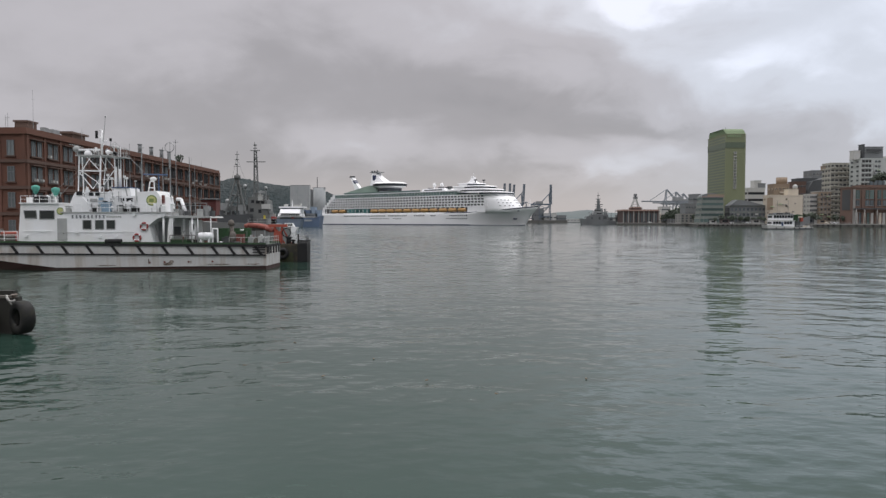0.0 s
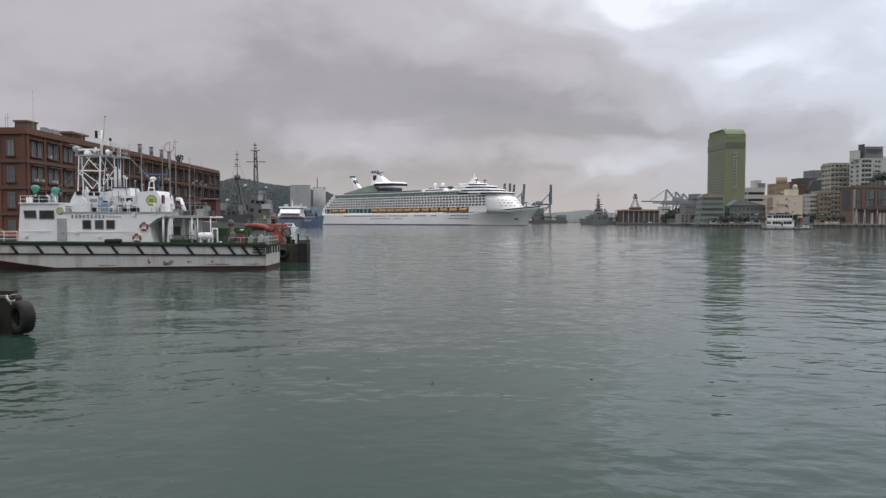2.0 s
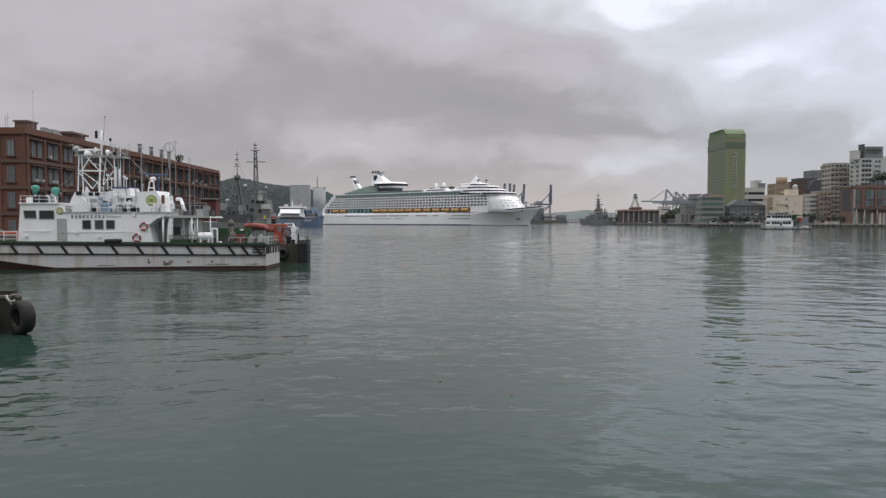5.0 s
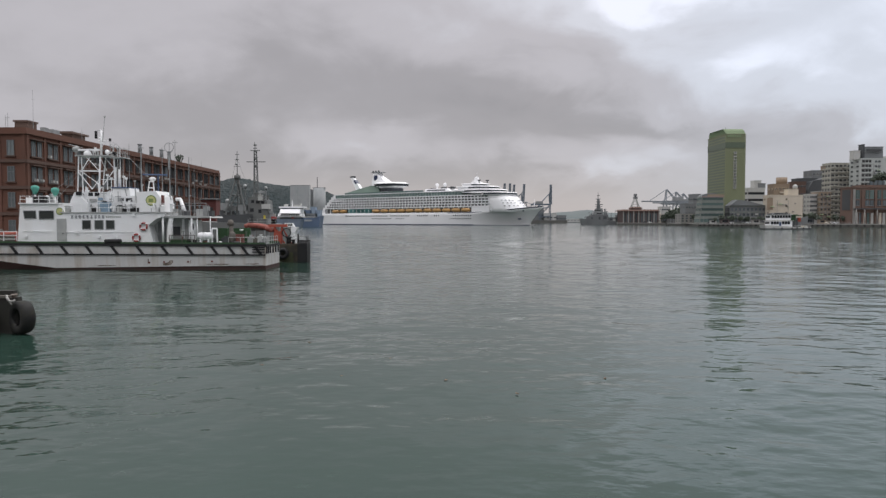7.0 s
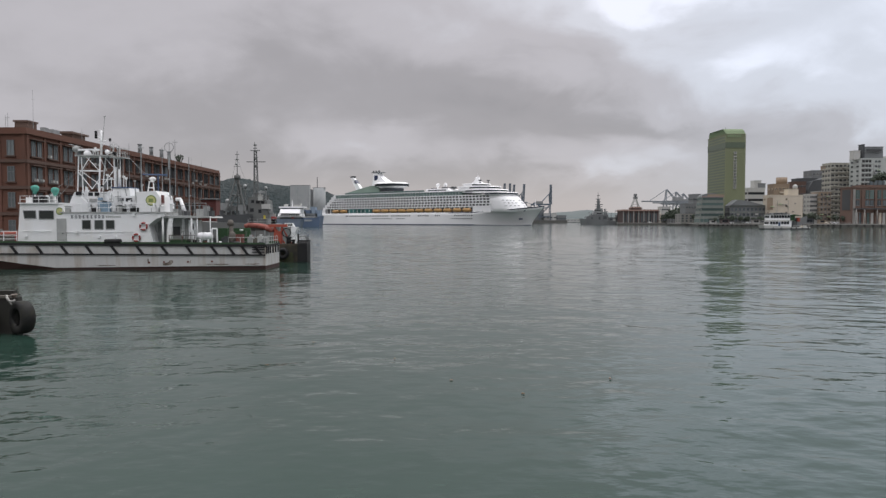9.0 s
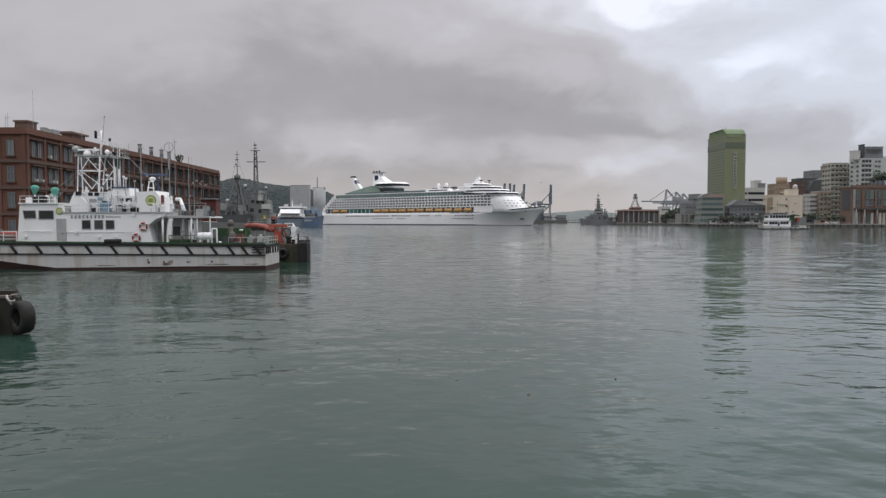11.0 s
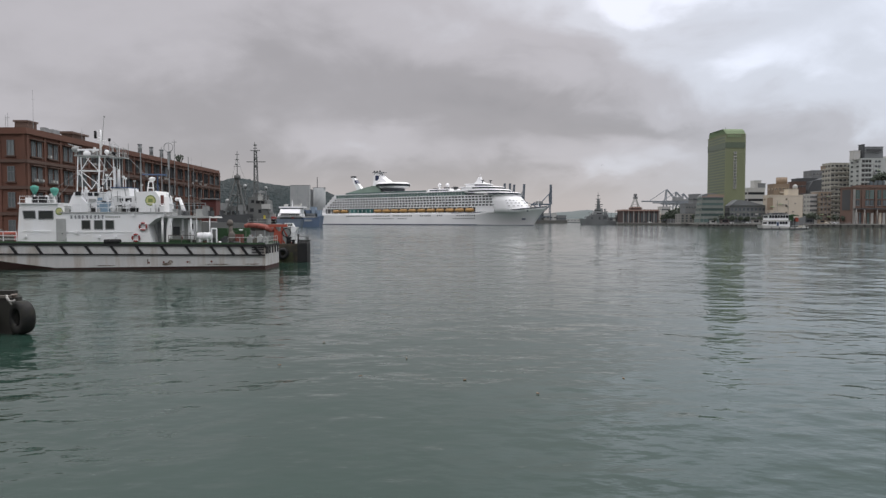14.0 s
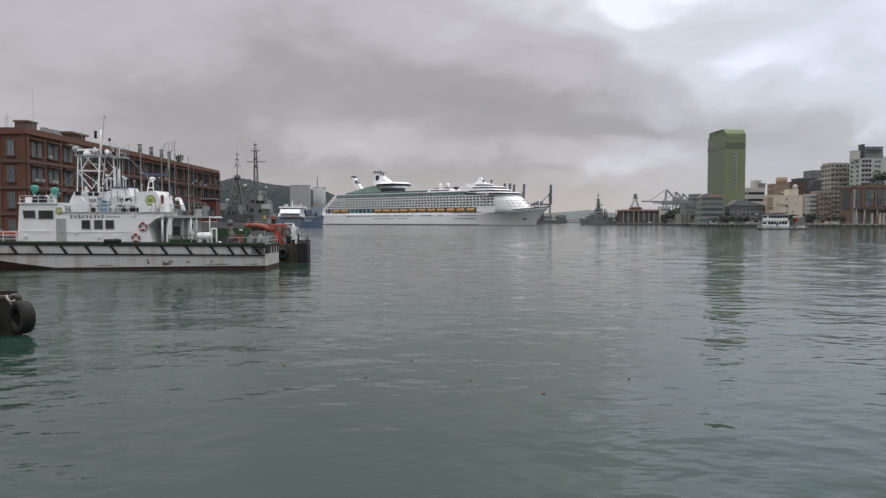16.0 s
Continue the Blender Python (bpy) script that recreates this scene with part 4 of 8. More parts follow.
    lathe(bm, [(0.05, -0.3), (0.3, -0.26), (0.29, 0.0), (0.2, 0.2), (0.04, 0.26)], (-3.82, 0, 4.27), 12)
    part("mushroom_vent", bm, M_CANVAS, T, "dull grey mushroom ventilator")
    bm = B()
    lathe(bm, [(0.32, 0.0), (0.36, 0.4), (0.33, 0.8), (0.2, 1.08), (0.05, 1.15)], (-3.36, -1, 2.32), 12)
    part("covered_winch", bm, M_CANVAS, T, "winch under a grey-brown cover")
    bm = B()
    box(bm, -2.95, -2.34, -1.4, -0.8, 2.3, 3.21)
    part("red_box", bm, M_BROWNRED, T)
    bm = B()
    rail(bm, [(-3.29, -2.4), (-0.15, -2.4)], 2.3, 2.95, 0.9, 0.03, 1)
    rail(bm, [(-0.1, -2.4), (-0.1, 2.4)], 2.3, 3.0, 0.8, 0.03, 2)
    part("stern_rail", bm, M_SKIN, T)
    for across, m, h in ((437, M_STEEL, 0.7), (447, M_CANVAS, 0.5), (455, M_SKIN, 0.75), (462, M_STEEL, 0.5)):
        bm = B()
        x = (across - 470) / 20
        box(bm, x - 0.2, x + 0.2, -1.6, -0.9, 2.3, 2.3 + h)
        cyl(bm, (x, -1.2, 2.3 + h), (x, -1.2, 2.45 + h), 0.14, seg=8)
        part("deck_gear", bm, m, T)
    # loose gear on the aft deck and on the canopy
    rnd = random.Random(8)
    mats = (M_DARKGREY, M_GREEN, M_STEEL, M_CANVAS, M_BLACK, M_SKIN, M_BROWNRED, M_DARKGREY, M_WHITE)
    for i in range(38):
        x = rnd.uniform(-8.4, -0.5)
        if x < -5.6:
            y = rnd.uniform(-1.6, -0.7)
        else:
            y = rnd.uniform(-1.9, 2.0)
        w, h = rnd.uniform(0.12, 0.42), rnd.uniform(0.25, 1.0)
        bm = B()
        if i % 3 == 0:
            cyl(bm, (x, y, 2.3), (x, y, 2.3 + h * 1.3), w * 0.3, seg=7)
            cyl(bm, (x, y, 2.3 + h * 1.3), (x, y, 2.42 + h * 1.3), w * 0.45, seg=7)
        elif i % 3 == 1:
            box(bm, x - w, x + w, y - 0.2, y + 0.2, 2.3, 2.3 + h * 0.7)
            box(bm, x - w - 0.03, x + w + 0.03, y - 0.23, y + 0.23, 2.3 + h * 0.7, 2.36 + h * 0.7)
        else:
            lathe(bm, [(w * 0.9, 0), (w, 0.08), (w * 0.95, 0.2), (w * 0.6, 0.28), (w * 0.5, 0.1)], (x, y, 2.3), 10)
        part("deck_fitting", bm, rnd.choice(mats), T)
    zc = 4.93
    for across, w, h, m in ((308, 5, 0.5, M_STEEL), (318, 6, 0.35, M_DARKGREY), (340, 14, 0.55, M_SKIN), (352, 8, 0.8, M_STEEL), (362, 6, 0.4, M_DARKGREY)):
        x = (across - 470) / 19.9
        bm = B()
        box(bm, x, x + w / 20, -1.2, -0.4, zc - 0.12, zc + h)
        part("canopy_locker", bm, m, T)
    bm = B()
    rail(bm, [(-8.48, -1.7), (-5.26, -1.7)], zc - 0.1, zc + 0.85, 0.8, 0.025, 2)
    rail(bm, [(-8.03, -0.2), (-5.97, -0.2)], zc - 0.1, zc + 1.1, 0.9, 0.03, 1)
    part("canopy_rail", bm, M_STEEL, T)
    # small lamps, whips and boxes about the mast and roofs
    rnd = random.Random(5)
    for i in range(46):
        zone = i % 4
        if zone == 0:
            x, y, z0, h = rnd.uniform(-17.0, -14.0), rnd.uniform(-0.8, 0.8), zp + 0.1, rnd.uniform(0.2, 0.7)
        elif zone == 1:
            x, y, z0, h = rnd.uniform(-17.0, -11.6), rnd.uniform(-1.2, 1.2), 6.65, rnd.uniform(0.3, 1.6)
        elif zone == 2:
            x, y, z0, h = rnd.uniform(-17.8, -9.0), rnd.uniform(-1.8, -1.4), zu, rnd.uniform(0.4, 1.4)
        else:
            x, y, z0, h = rnd.uniform(-21.0, -18.6), rnd.uniform(-1.4, 1.4), zr, rnd.uniform(0.2, 1.1)
        bm = B()
        k = rnd.random()
        if k < 0.45:
            cyl(bm, (x, y, z0), (x, y, z0 + h), 0.025, seg=5)
            box(bm, x - 0.08, x + 0.08, y - 0.08, y + 0.08, z0 + h, z0 + h + 0.14)
        elif k < 0.75:
            box(bm, x - 0.14, x + 0.14, y - 0.12, y + 0.12, z0, z0 + h * 0.4)
            cyl(bm, (x, y, z0 + h * 0.4), (x, y, z0 + h * 0.55), 0.08, seg=7)
        else:
            cyl(bm, (x, y, z0), (x, y, z0 + h * 0.8), 0.09, seg=8)
            cyl(bm, (x, y, z0 + h * 0.8), (x - 0.15, y - 0.15, z0 + h * 0.95), 0.12, seg=8)
        part("roof_fitting", bm, rnd.choice((M_WHITE, M_WHITE, M_SKIN, M_STEEL, M_BLACK)), T)
    rnd = random.Random(23)
    for i in range(30):
        u = rnd.uniform(134, 246)
        v = rnd.uniform(337, 366)
        h = rnd.uniform(5, 20)
        bm = B()
        strut(bm, u, v + h * 0.5, -1.42, u + rnd.choice((0, 0, rnd.uniform(-9, 9))), max(330, v - h * 0.5), -1.42, rnd.uniform(0.02, 0.045), seg=5)
        if i % 3 == 0:
            strut(bm, u - 5, v, -1.42, u + 5, v + rnd.uniform(-1, 1), -1.42, 0.025, seg=5)
        part("deck_pipe", bm, rnd.choice((M_WHITE, M_SKIN, M_WHITE, M_STEEL)), up)
    # wall fittings; black and dark grey sheets put shaded gaps into colour
    for u0, v0, u1, v1, dep, m in ((183, 356, 191, 373, 0.06, M_BLACK), (196, 352, 203, 360, 0.05, M_SKIN), (137, 339, 147, 346, 0.05, M_GLASS), (161, 352, 173, 357, 0.05, M_SKIN), (208, 364, 217, 374, 0.05, M_DARKGREY), (176, 350, 184, 355, 0.05, M_PALEBLUE), (140, 356, 149, 372, 0.12, M_SKIN)):
        bm = B()
        (xa, _, za), (xb, _, zb) = at(u0, v1, -1.35), at(u1, v0, -1.35)
        box(bm, xa, xb, -1.34 - dep, -1.305, za, zb)
        part("wall_fitting", bm, m, up)
    for u in (155, 199):
        bm = B()
        for du in (0, 7):
            strut(bm, u + du, 374, -1.6, u + du - 6, 348, -1.36, 0.03, seg=5)
        for k in range(6):
            f = (k + 0.5) / 6
            strut(bm, u - 6 * f, 374 - 26 * f, -1.6 + 0.24 * f, u + 7 - 6 * f, 374 - 26 * f, -1.6 + 0.24 * f, 0.022, seg=4)
        part("ladder", bm, M_WHITE, up, "white steel ladder")
    # wire stays
    for a, b in (((-14.3, 0, 11.6), (-21.5, 0, 5.9)), ((-14.3, 0, 11.6), (-9.8, 0.3, 6.6)), ((-16.0, -0.7, 10.0), (-19.2, -1.6, 5.9)), ((-13.0, 0.5, 10.0), (-8.0, 0.8, 5.0))):
        bm = B()
        cyl(bm, a, b, 0.011, seg=4)
        part("wire_stay", bm, M_STEEL, T)
    return T


patrol_boat = build_patrol_boat()

# ---- the cruise ship, swinging slowly across the harbour ----
M_LIFEBOAT = mat("orange_lifeboat", (0.52, 0.30, 0.11), 0.5, scale=0.3, vary=0.1)
M_SHIPGLASS = glass_mat("ship_glass", (0.03, 0.035, 0.04), 0.2)
M_SHIPTEAL = mat("teal_deck_screen", (0.12, 0.185, 0.17), 0.35, scale=0.1, vary=0.15)
# dark grey stands in for shade and glass in the ship's recesses
M_SHIPSHADE = mat("recess_shade_grey", (0.17, 0.17, 0.18), 0.6, scale=0.1, vary=0.2)
M_SHIPGREEN = mat("green_sports_netting", (0.22, 0.30, 0.25), 0.7, scale=0.1, vary=0.1)
M_SHIPBLUE = mat("navy_blue_mark", (0.02, 0.03, 0.08), 0.5, scale=0.2)


def build_cruise_ship():
    T = thing("cruise_ship", pose(-142.5, 881, 0, rz=-40.5), "large white cruise ship with rows of balconies and orange lifeboats", "ship")
    # hull
    st = [(-8, -6.5, 10, 14.0, 13.5), (4, 3, 15, 17, 13.5), (30, 30, 18, 18.6, 13.5), (80, 80, 18.8, 18.8, 13.5), (150, 150, 18.8, 18.8, 13.5), (205, 205, 18.6, 18.8, 13.5), (232, 233, 16.5, 18.7, 13.6),
          (250, 256, 12.0, 18.3, 14.8), (266, 275, 8.0, 16.8, 16.0), (278, 288, 4.6, 14.0, 17.2), (287, 299, 2.2, 9.5, 18.2), (293, 306.5, 0.7, 4.6, 19.0), (295, 311, 0.15, 0.4, 19.7)]
    fr = [0, 0.12, 0.3, 0.55, 0.8, 1.0]
    bm = B()
    V = []
    for sw, sd, bw, bd, zd in st:
        half = []
        for f in fr:
            half.append((sw + (sd - sw) * f ** 1.2, bw + (bd - bw) * f ** 1.5, zd * f))
        half = [(sw, bw * 0.9, -3.0)] + half
        V.append([bm.verts.new((s, -b, z)) for s, b, z in half] + [bm.verts.new((s, b, z)) for s, b, z in half[::-1]])
    n = len(V[0])
    for a, b in zip(V, V[1:]):
        for i in range(n):
            f = bm.faces.new((a[i], a[(i + 1) % n], b[(i + 1) % n], b[i]))
            f.smooth = i not in (6, 13)
            f.material_index = 1 if i in (0, 12) else 0
    bm.faces.new(V[0])
    bm.faces.new(V[-1])
    hull = part("hull", bm, (M_SHIPWHITE, M_SHIPBLUE), T, "white hull with a flared bow")
    # waterline stripe
    bm = B()
    for s in (-1, 1):
        for (sw, sd, bw, bd, zd), (sw2, sd2, bw2, bd2, zd2) in zip(st[:-1], st[1:]):
            q = [bm.verts.new(p) for p in ((sw, s * (bw + 0.1), -0.5), (sw2, s * (bw2 + 0.1), -0.5), (sw2, s * (bw2 + 0.12), 1.0), (sw, s * (bw + 0.12), 1.0))]
            bm.faces.new(q)
    part("boot_top", bm, M_SHIPBLUE, hull, "thin dark waterline stripe")
    # blue line under the forward deck edge
    bm = B()
    for s in (-1, 1):
        row = []
        for sw, sd, bw, bd, zd in st[5:]:
            row.append([(sw + (sd - sw) * f ** 1.2, s * (bw + (bd - bw) * f ** 1.5 + 0.12), zd * f) for f in (0.93, 0.985)])
        for a, b in zip(row, row[1:]):
            bm.faces.new([bm.verts.new(p) for p in (a[0], b[0], b[1], a[1])])
    part("deck_line", bm, M_SHIPBLUE, hull, "thin blue line below the deck edge")
    # rows of hull ports
    bm = B()
    for side in (-1, 1):
        for z, runs in ((9.6, ((48, 118), (122, 150), (162, 178), (186, 192), (204, 236))), (6.6, ((92, 124), (130, 142), (204, 236)))):
            for a, b in runs:
                x = a
                while x < b:
                    y = 18.83 if x < 200 else 18.5 - max(0, x - 215) * 0.03
                    box(bm, x, x + 1.5, side * y - 0.06, side * y + 0.06, z, z + (1.2 if z > 8 else 0.9))
                    x += 2.7
    p_ = part("hull_port_row", bm, M_SHIPGLASS, hull)
    tagged(p_, kind="stuff")
    for x, y, z, w, h in ((291, 8.9, 14.0, 2.6, 2.4), (286, 8.2, 5.8, 3.5, 1.3), (6, 15.6, 12.2, 5, 0.1)):
        bm = B()
        box(bm, x, x + w, -y - 0.3, -y + 1.5, z, z + h)
        part("anchor_pocket", bm, M_SHIPBLUE, hull, "dark anchor pocket")
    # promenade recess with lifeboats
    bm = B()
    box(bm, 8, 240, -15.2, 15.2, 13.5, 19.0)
    part("promenade_wall", bm, M_SHIPSHADE, T, "promenade wall coloured dark for shade behind the lifeboats")
    bm = B()
    for s in (-1, 1):
        x = 14.0
        while x < 238:
            box(bm, x, x + 0.5, s * 18.2 - 0.3, s * 18.2 + 0.3, 13.5, 19.0)
            x += 6.6
    tagged(part("promenade_post_row", bm, M_SHIPWHITE, T), kind="stuff")
    for k in range(3):
        for y in (-18.4, 17.9):
            bm = B()
            box(bm, 52 + k * 13.2, 64 + k * 13.2, y, y + 0.5, 13.7, 18.8)
            part("promenade_glass", bm, M_GLASS_GREEN, T, "teal glazed promenade bay")
    lb = B()
    rows = []
    for x, w, h in ((-5.6, 0.6, 0.5), (-4.9, 1.5, 1.5), (-3.0, 1.9, 2.0), (3.0, 1.9, 2.0), (4.9, 1.5, 1.5), (5.6, 0.6, 0.5)):
        rows.append([(x, w * math.cos(a), 2.0 + h * math.sin(a)) for a in [2 * math.pi * k / 10 for k in range(10)]])
    loft(lb, rows, smooth=True)
    lb = mesh_of("lifeboat", lb, M_LIFEBOAT)
    dv = B()
    for x in (-4.2, 4.2):
        box(dv, x - 0.2, x + 0.2, -0.2, 3.0, 4.2, 4.6)
        cyl(dv, (x, 0, 3.6), (x, 0, 4.3), 0.15, seg=5)
    dv = mesh_of("davit", dv, M_SHIPWHITE)
    for s in [30, 43.5] + [98.5 + 13.0 * k for k in range(11)]:
        for side in (-1, 1):
            b = share("lifeboat", lb, T, pose(s, side * 18.0, 13.9, rz=0 if side < 0 else 180))
            share("davit", dv, b, pose(0, 0, 0))
    # solid forward shoulder under the bridge
    def ring(z, aft, side_s, nose, half, m=14):
        pts = [(aft, -half, z), (side_s, -half, z)]
        for k in range(1, m):
            a = -math.pi / 2 + math.pi * k / m
            pts.append((side_s + (nose - side_s) * max(0, math.cos(a)) ** 0.75, half * math.sin(a), z))
        return pts + [(side_s, half, z), (aft, half, z)]
    bm = B()
    loft(bm, [ring(13.0, 258, 262, 291, 17.6), ring(17.5, 258, 262, 289, 18.2), ring(24, 258, 262, 282, 18.6), ring(30.5, 258, 262, 274, 18.7)], smooth=True)
    box(bm, 236, 258.5, -18.4, 18.4, 13.4, 19.0)
    fore = part("forward_house", bm, M_SHIPWHITE, T, "sloping rounded white front below the bridge")
    bm = B()
    for z, no in ((19.5, 288), (22.4, 284.5), (25.2, 281.5)):
        for k in (2, 3, 4, 5, 7, 8, 10, 11, 12):
            a = -math.pi / 2 + math.pi * k / 14
            x, y = 262 + (no - 262) * math.cos(a) ** 0.75, 18.5 * math.sin(a)
            m = Matrix.Translation((x, y, z)) @ Matrix.Rotation(math.atan2(math.sin(a), math.cos(a)), 4, "Z")
            vs = [bm.verts.new(m @ Vector(p)) for p in ((-0.7, -0.9, 0), (0.05, -0.9, 0), (0.05, 0.9, 0), (-0.7, 0.9, 0), (-0.85, -0.9, 0.45), (-0.12, -0.9, 0.45), (-0.12, 0.9, 0.45), (-0.85, 0.9, 0.45))]
            for q in ((3, 2, 1, 0), (4, 5, 6, 7), (0, 1, 5, 4), (1, 2, 6, 5), (2, 3, 7, 6), (3, 0, 4, 7)):
                bm.faces.new([vs[i] for i in q])
    part("front_window_row", bm, M_SHIPGLASS, fore)
    # four balcony decks
    z = 19.0
    for d, aft in enumerate((9, 14, 18, 22)):
        front = 263
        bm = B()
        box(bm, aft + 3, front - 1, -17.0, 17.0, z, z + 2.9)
        part("cabin_wall", bm, M_SHIPSHADE, T, "cabin wall coloured dark for shade behind the balconies")
        bm = B()
        box(bm, aft, front - 0.5, -18.7, 18.7, z, z + 0.3)
        for s in (-1, 1):
            box(bm, aft + 1, front - 1, s * 18.65 - 0.06, s * 18.65 + 0.06, z + 0.3, z + 1.15)
        part("balcony_deck", bm, M_SHIPWHITE, T, "white balcony deck edge and balustrade")
        bm = B()
        for s in (-1, 1):
            x = aft + 4
            k = 0
            while x < front - 2:
                w = 0.9 if k % 5 == 0 else 0.4
                box(bm, x, x + w, s * 18.0 - 0.65, s * 18.0 + 0.6, z + 0.3, z + 2.9)
                x += 4.35
                k += 1
        tagged(part("balcony_divider_row", bm, M_SHIPWHITE, T), kind="stuff")
        z += 2.9
    # stern terraces
    for k in range(7):
        bm = B()
        a = -4.5 + k * 4.3
        zz = 13.5 + k * 3.1
        box(bm, a, a + 26, -14.5 - 0.5 * k, 14.5 + 0.5 * k, zz, zz + 1.2)
        box(bm, a + 2.5, a + 26, -13.5 - 0.5 * k, 13.5 + 0.5 * k, zz + 1.2, zz + 3.1)
        part("stern_terrace", bm, M_SHIPWHITE, T, "white stepped stern terrace")
    # upper deck with teal wind screens
    bm = B()
    box(bm, 24, 258, -18.75, 18.75, 30.6, 31.6)
    part("upper_deck", bm, M_SHIPWHITE, T)
    bm = B()
    box(bm, 30, 222, -18.2, 18.2, 31.6, 35.4)
    part("wind_screen", bm, M_SHIPTEAL, T, "long teal glass wind screen")
    bm = B()
    for s in (-1, 1):
        x = 30.0
        while x < 222:
            box(bm, x, x + 0.16, s * 18.25 - 0.1, s * 18.25 + 0.1, 31.6, 35.4)
            x += 4.0
    tagged(part("screen_post_row", bm, M_SHIPWHITE, T), kind="stuff")
    bm = B()
    box(bm, 27, 226, -18.6, 18.6, 35.4, 36.2)
    part("top_deck", bm, M_SHIPWHITE, T, "white top deck edge")
    bm = B()
    for s in (-1, 1):
        box(bm, 46, 170, s * 17.5 - 0.1, s * 17.5 + 0.1, 36.2, 38.0)
    part("pool_screen", bm, M_SHIPTEAL, T)
    # forward balconies above, bridge and tiers
    bm = B()
    loft(bm, [ring(30.5, 250, 262.5, 274.5, 19.8), ring(31.2, 250, 263, 275, 20.2)])
    bridge = part("bridge_deck", bm, M_SHIPWHITE, T, "white bridge deck with overhanging wings")
    bm = B()
    loft(bm, [ring(31.2, 252, 262.5, 274, 19.6), ring(33.2, 252, 262.0, 273.4, 19.8)])
    part("bridge_window_band", bm, M_SHIPGLASS, bridge, "dark wrap-round bridge windows")
    bm = B()
    loft(bm, [ring(33.2, 236, 262.5, 273.5, 20.2), ring(34.0, 236, 261.5, 272.5, 19.9)])
    part("bridge_roof", bm, M_SHIPWHITE, bridge)
    for z0, aft, ss, nose, half in ((34.0, 212, 248, 264, 18.3), (37.4, 216, 240, 256, 16.5), (40.6, 219, 232, 243, 12.5)):
        bm = B()
        loft(bm, [ring(z0, aft, ss - 1.5, nose - 1.5, half - 0.8), ring(z0 + 2.4, aft, ss - 2, nose - 2, half - 0.8)])
        t = part("tier", bm, M_SHIPWHITE, T, "rounded white upper tier")
        bm = B()
        loft(bm, [ring(z0 + 0.9, aft + 14, ss - 1.4, nose - 1.3, half - 0.7), ring(z0 + 2.1, aft + 14, ss - 1.5, nose - 1.6, half - 0.7)])
        part("window_band", bm, M_SHIPGLASS, t)
        bm = B()
        loft(bm, [ring(z0 + 2.4, aft - 1, ss, nose, half), ring(z0 + 3.2, aft - 1, ss - 1, nose - 1.2, half - 0.3)])
        part("tier_roof", bm, M_SHIPWHITE, t)
    bm = B()
    prism(bm, [(221, 43.8), (225.5, 46.4), (228.4, 51), (230.2, 51), (232, 46.4), (238, 43.8)], "y", -1.6, 1.6)
    mast = part("signal_mast", bm, M_SHIPWHITE, T, "white raked signal mast")
    bm = B()
    cyl(bm, (229.5, 0, 51), (229.5, 0, 55), 0.35, 0.15, seg=6)
    cyl(bm, (229.5, -4, 50.3), (229.5, 4, 50.3), 0.25, seg=6)
    part("yard", bm, M_SHIPWHITE, mast)
    for x, y in ((236, -5), (240, 4)):
        bm = B()
        cyl(bm, (x, y, 43.8), (x, y, 46.5), 0.5, seg=8)
        box(bm, x - 1.6, x + 1.6, y - 0.6, y + 0.6, 46.5, 47.6)
        part("radar", bm, M_DARKGREY, T)
    for x in (175, 186):
        bm = B()
        cyl(bm, (x, 0, 36.2), (x, 0, 42.2), 0.9, 0.7, seg=8)
        ball(bm, (x, 0, 44.0), 2.1, 14, 10)
        part("satellite_dome", bm, M_SHIPWHITE, T, "white satellite dome on a pedestal")
    bm = B()
    prism(bm, [(164, 36.2), (166, 39.6), (196, 39.6), (200, 36.2)], "y", -9, 9)
    part("midship_house", bm, M_SHIPWHITE, T)
    bm = B()
    box(bm, 168, 194, -9.08, -9.003, 37.3, 38.6)
    part("midship_window_band", bm, M_SHIPGLASS, T)
    for x, w, h in ((168, 3, 2.5), (183, 4, 3.0), (193, 6, 2.6), (196, 2, 3.4)):
        bm = B()
        box(bm, x, x + w, -3, 3, 39.6, 38.4 + h)
        part("deck_house", bm, M_DARKGREY, T)
    # lounge round the funnel
    bm = B()
    rows = []
    for zz, rx, ry in ((36.2, 14, 12.3), (42.6, 14.4, 12.6), (43.8, 17.5, 15.4), (44.5, 20.3, 17.8)):
        rows.append([(106 + rx * math.cos(2 * math.pi * k / 28), ry * math.sin(2 * math.pi * k / 28), zz) for k in range(28)])
    loft(bm, rows)
    lounge = part("lounge", bm, M_SHIPWHITE, T, "round glazed lounge wrapped round the funnel")
    for name, za, zb, ra, rb, m in (("lounge_window_band", 44.5, 47.4, 20.9, 21.3, M_SHIPGLASS), ("lounge_roof", 47.4, 49.2, 22.2, 17.5, M_SHIPWHITE), ("lower_window_band", 38.6, 42.4, 14.5, 14.8, M_SHIPGLASS)):
        bm = B()
        loft(bm, [[(106 + r * math.cos(2 * math.pi * k / 28), 0.88 * r * math.sin(2 * math.pi * k / 28), zz) for k in range(28)] for zz, r in ((za, ra), (zb, rb))])
        part(name, bm, m, lounge)
    bm = B()
    sec = [(78, 36.2, 7.5), (79.5, 50, 5.5), (80.5, 60.5, 4.2), (81.5, 61.5, 4.0), (86.5, 61.5, 4.0), (90.5, 57.0, 4.4), (100, 51.0, 5.3), (112, 47.5, 6.0), (112, 36.2, 6.5)]
    L0 = [bm.verts.new((s, -w, zz)) for s, zz, w in sec]
    R0 = [bm.verts.new((s, w, zz)) for s, zz, w in sec]
    bm.faces.new(L0)
    bm.faces.new(R0[::-1])
    for i in range(len(sec)):
        j = (i + 1) % len(sec)
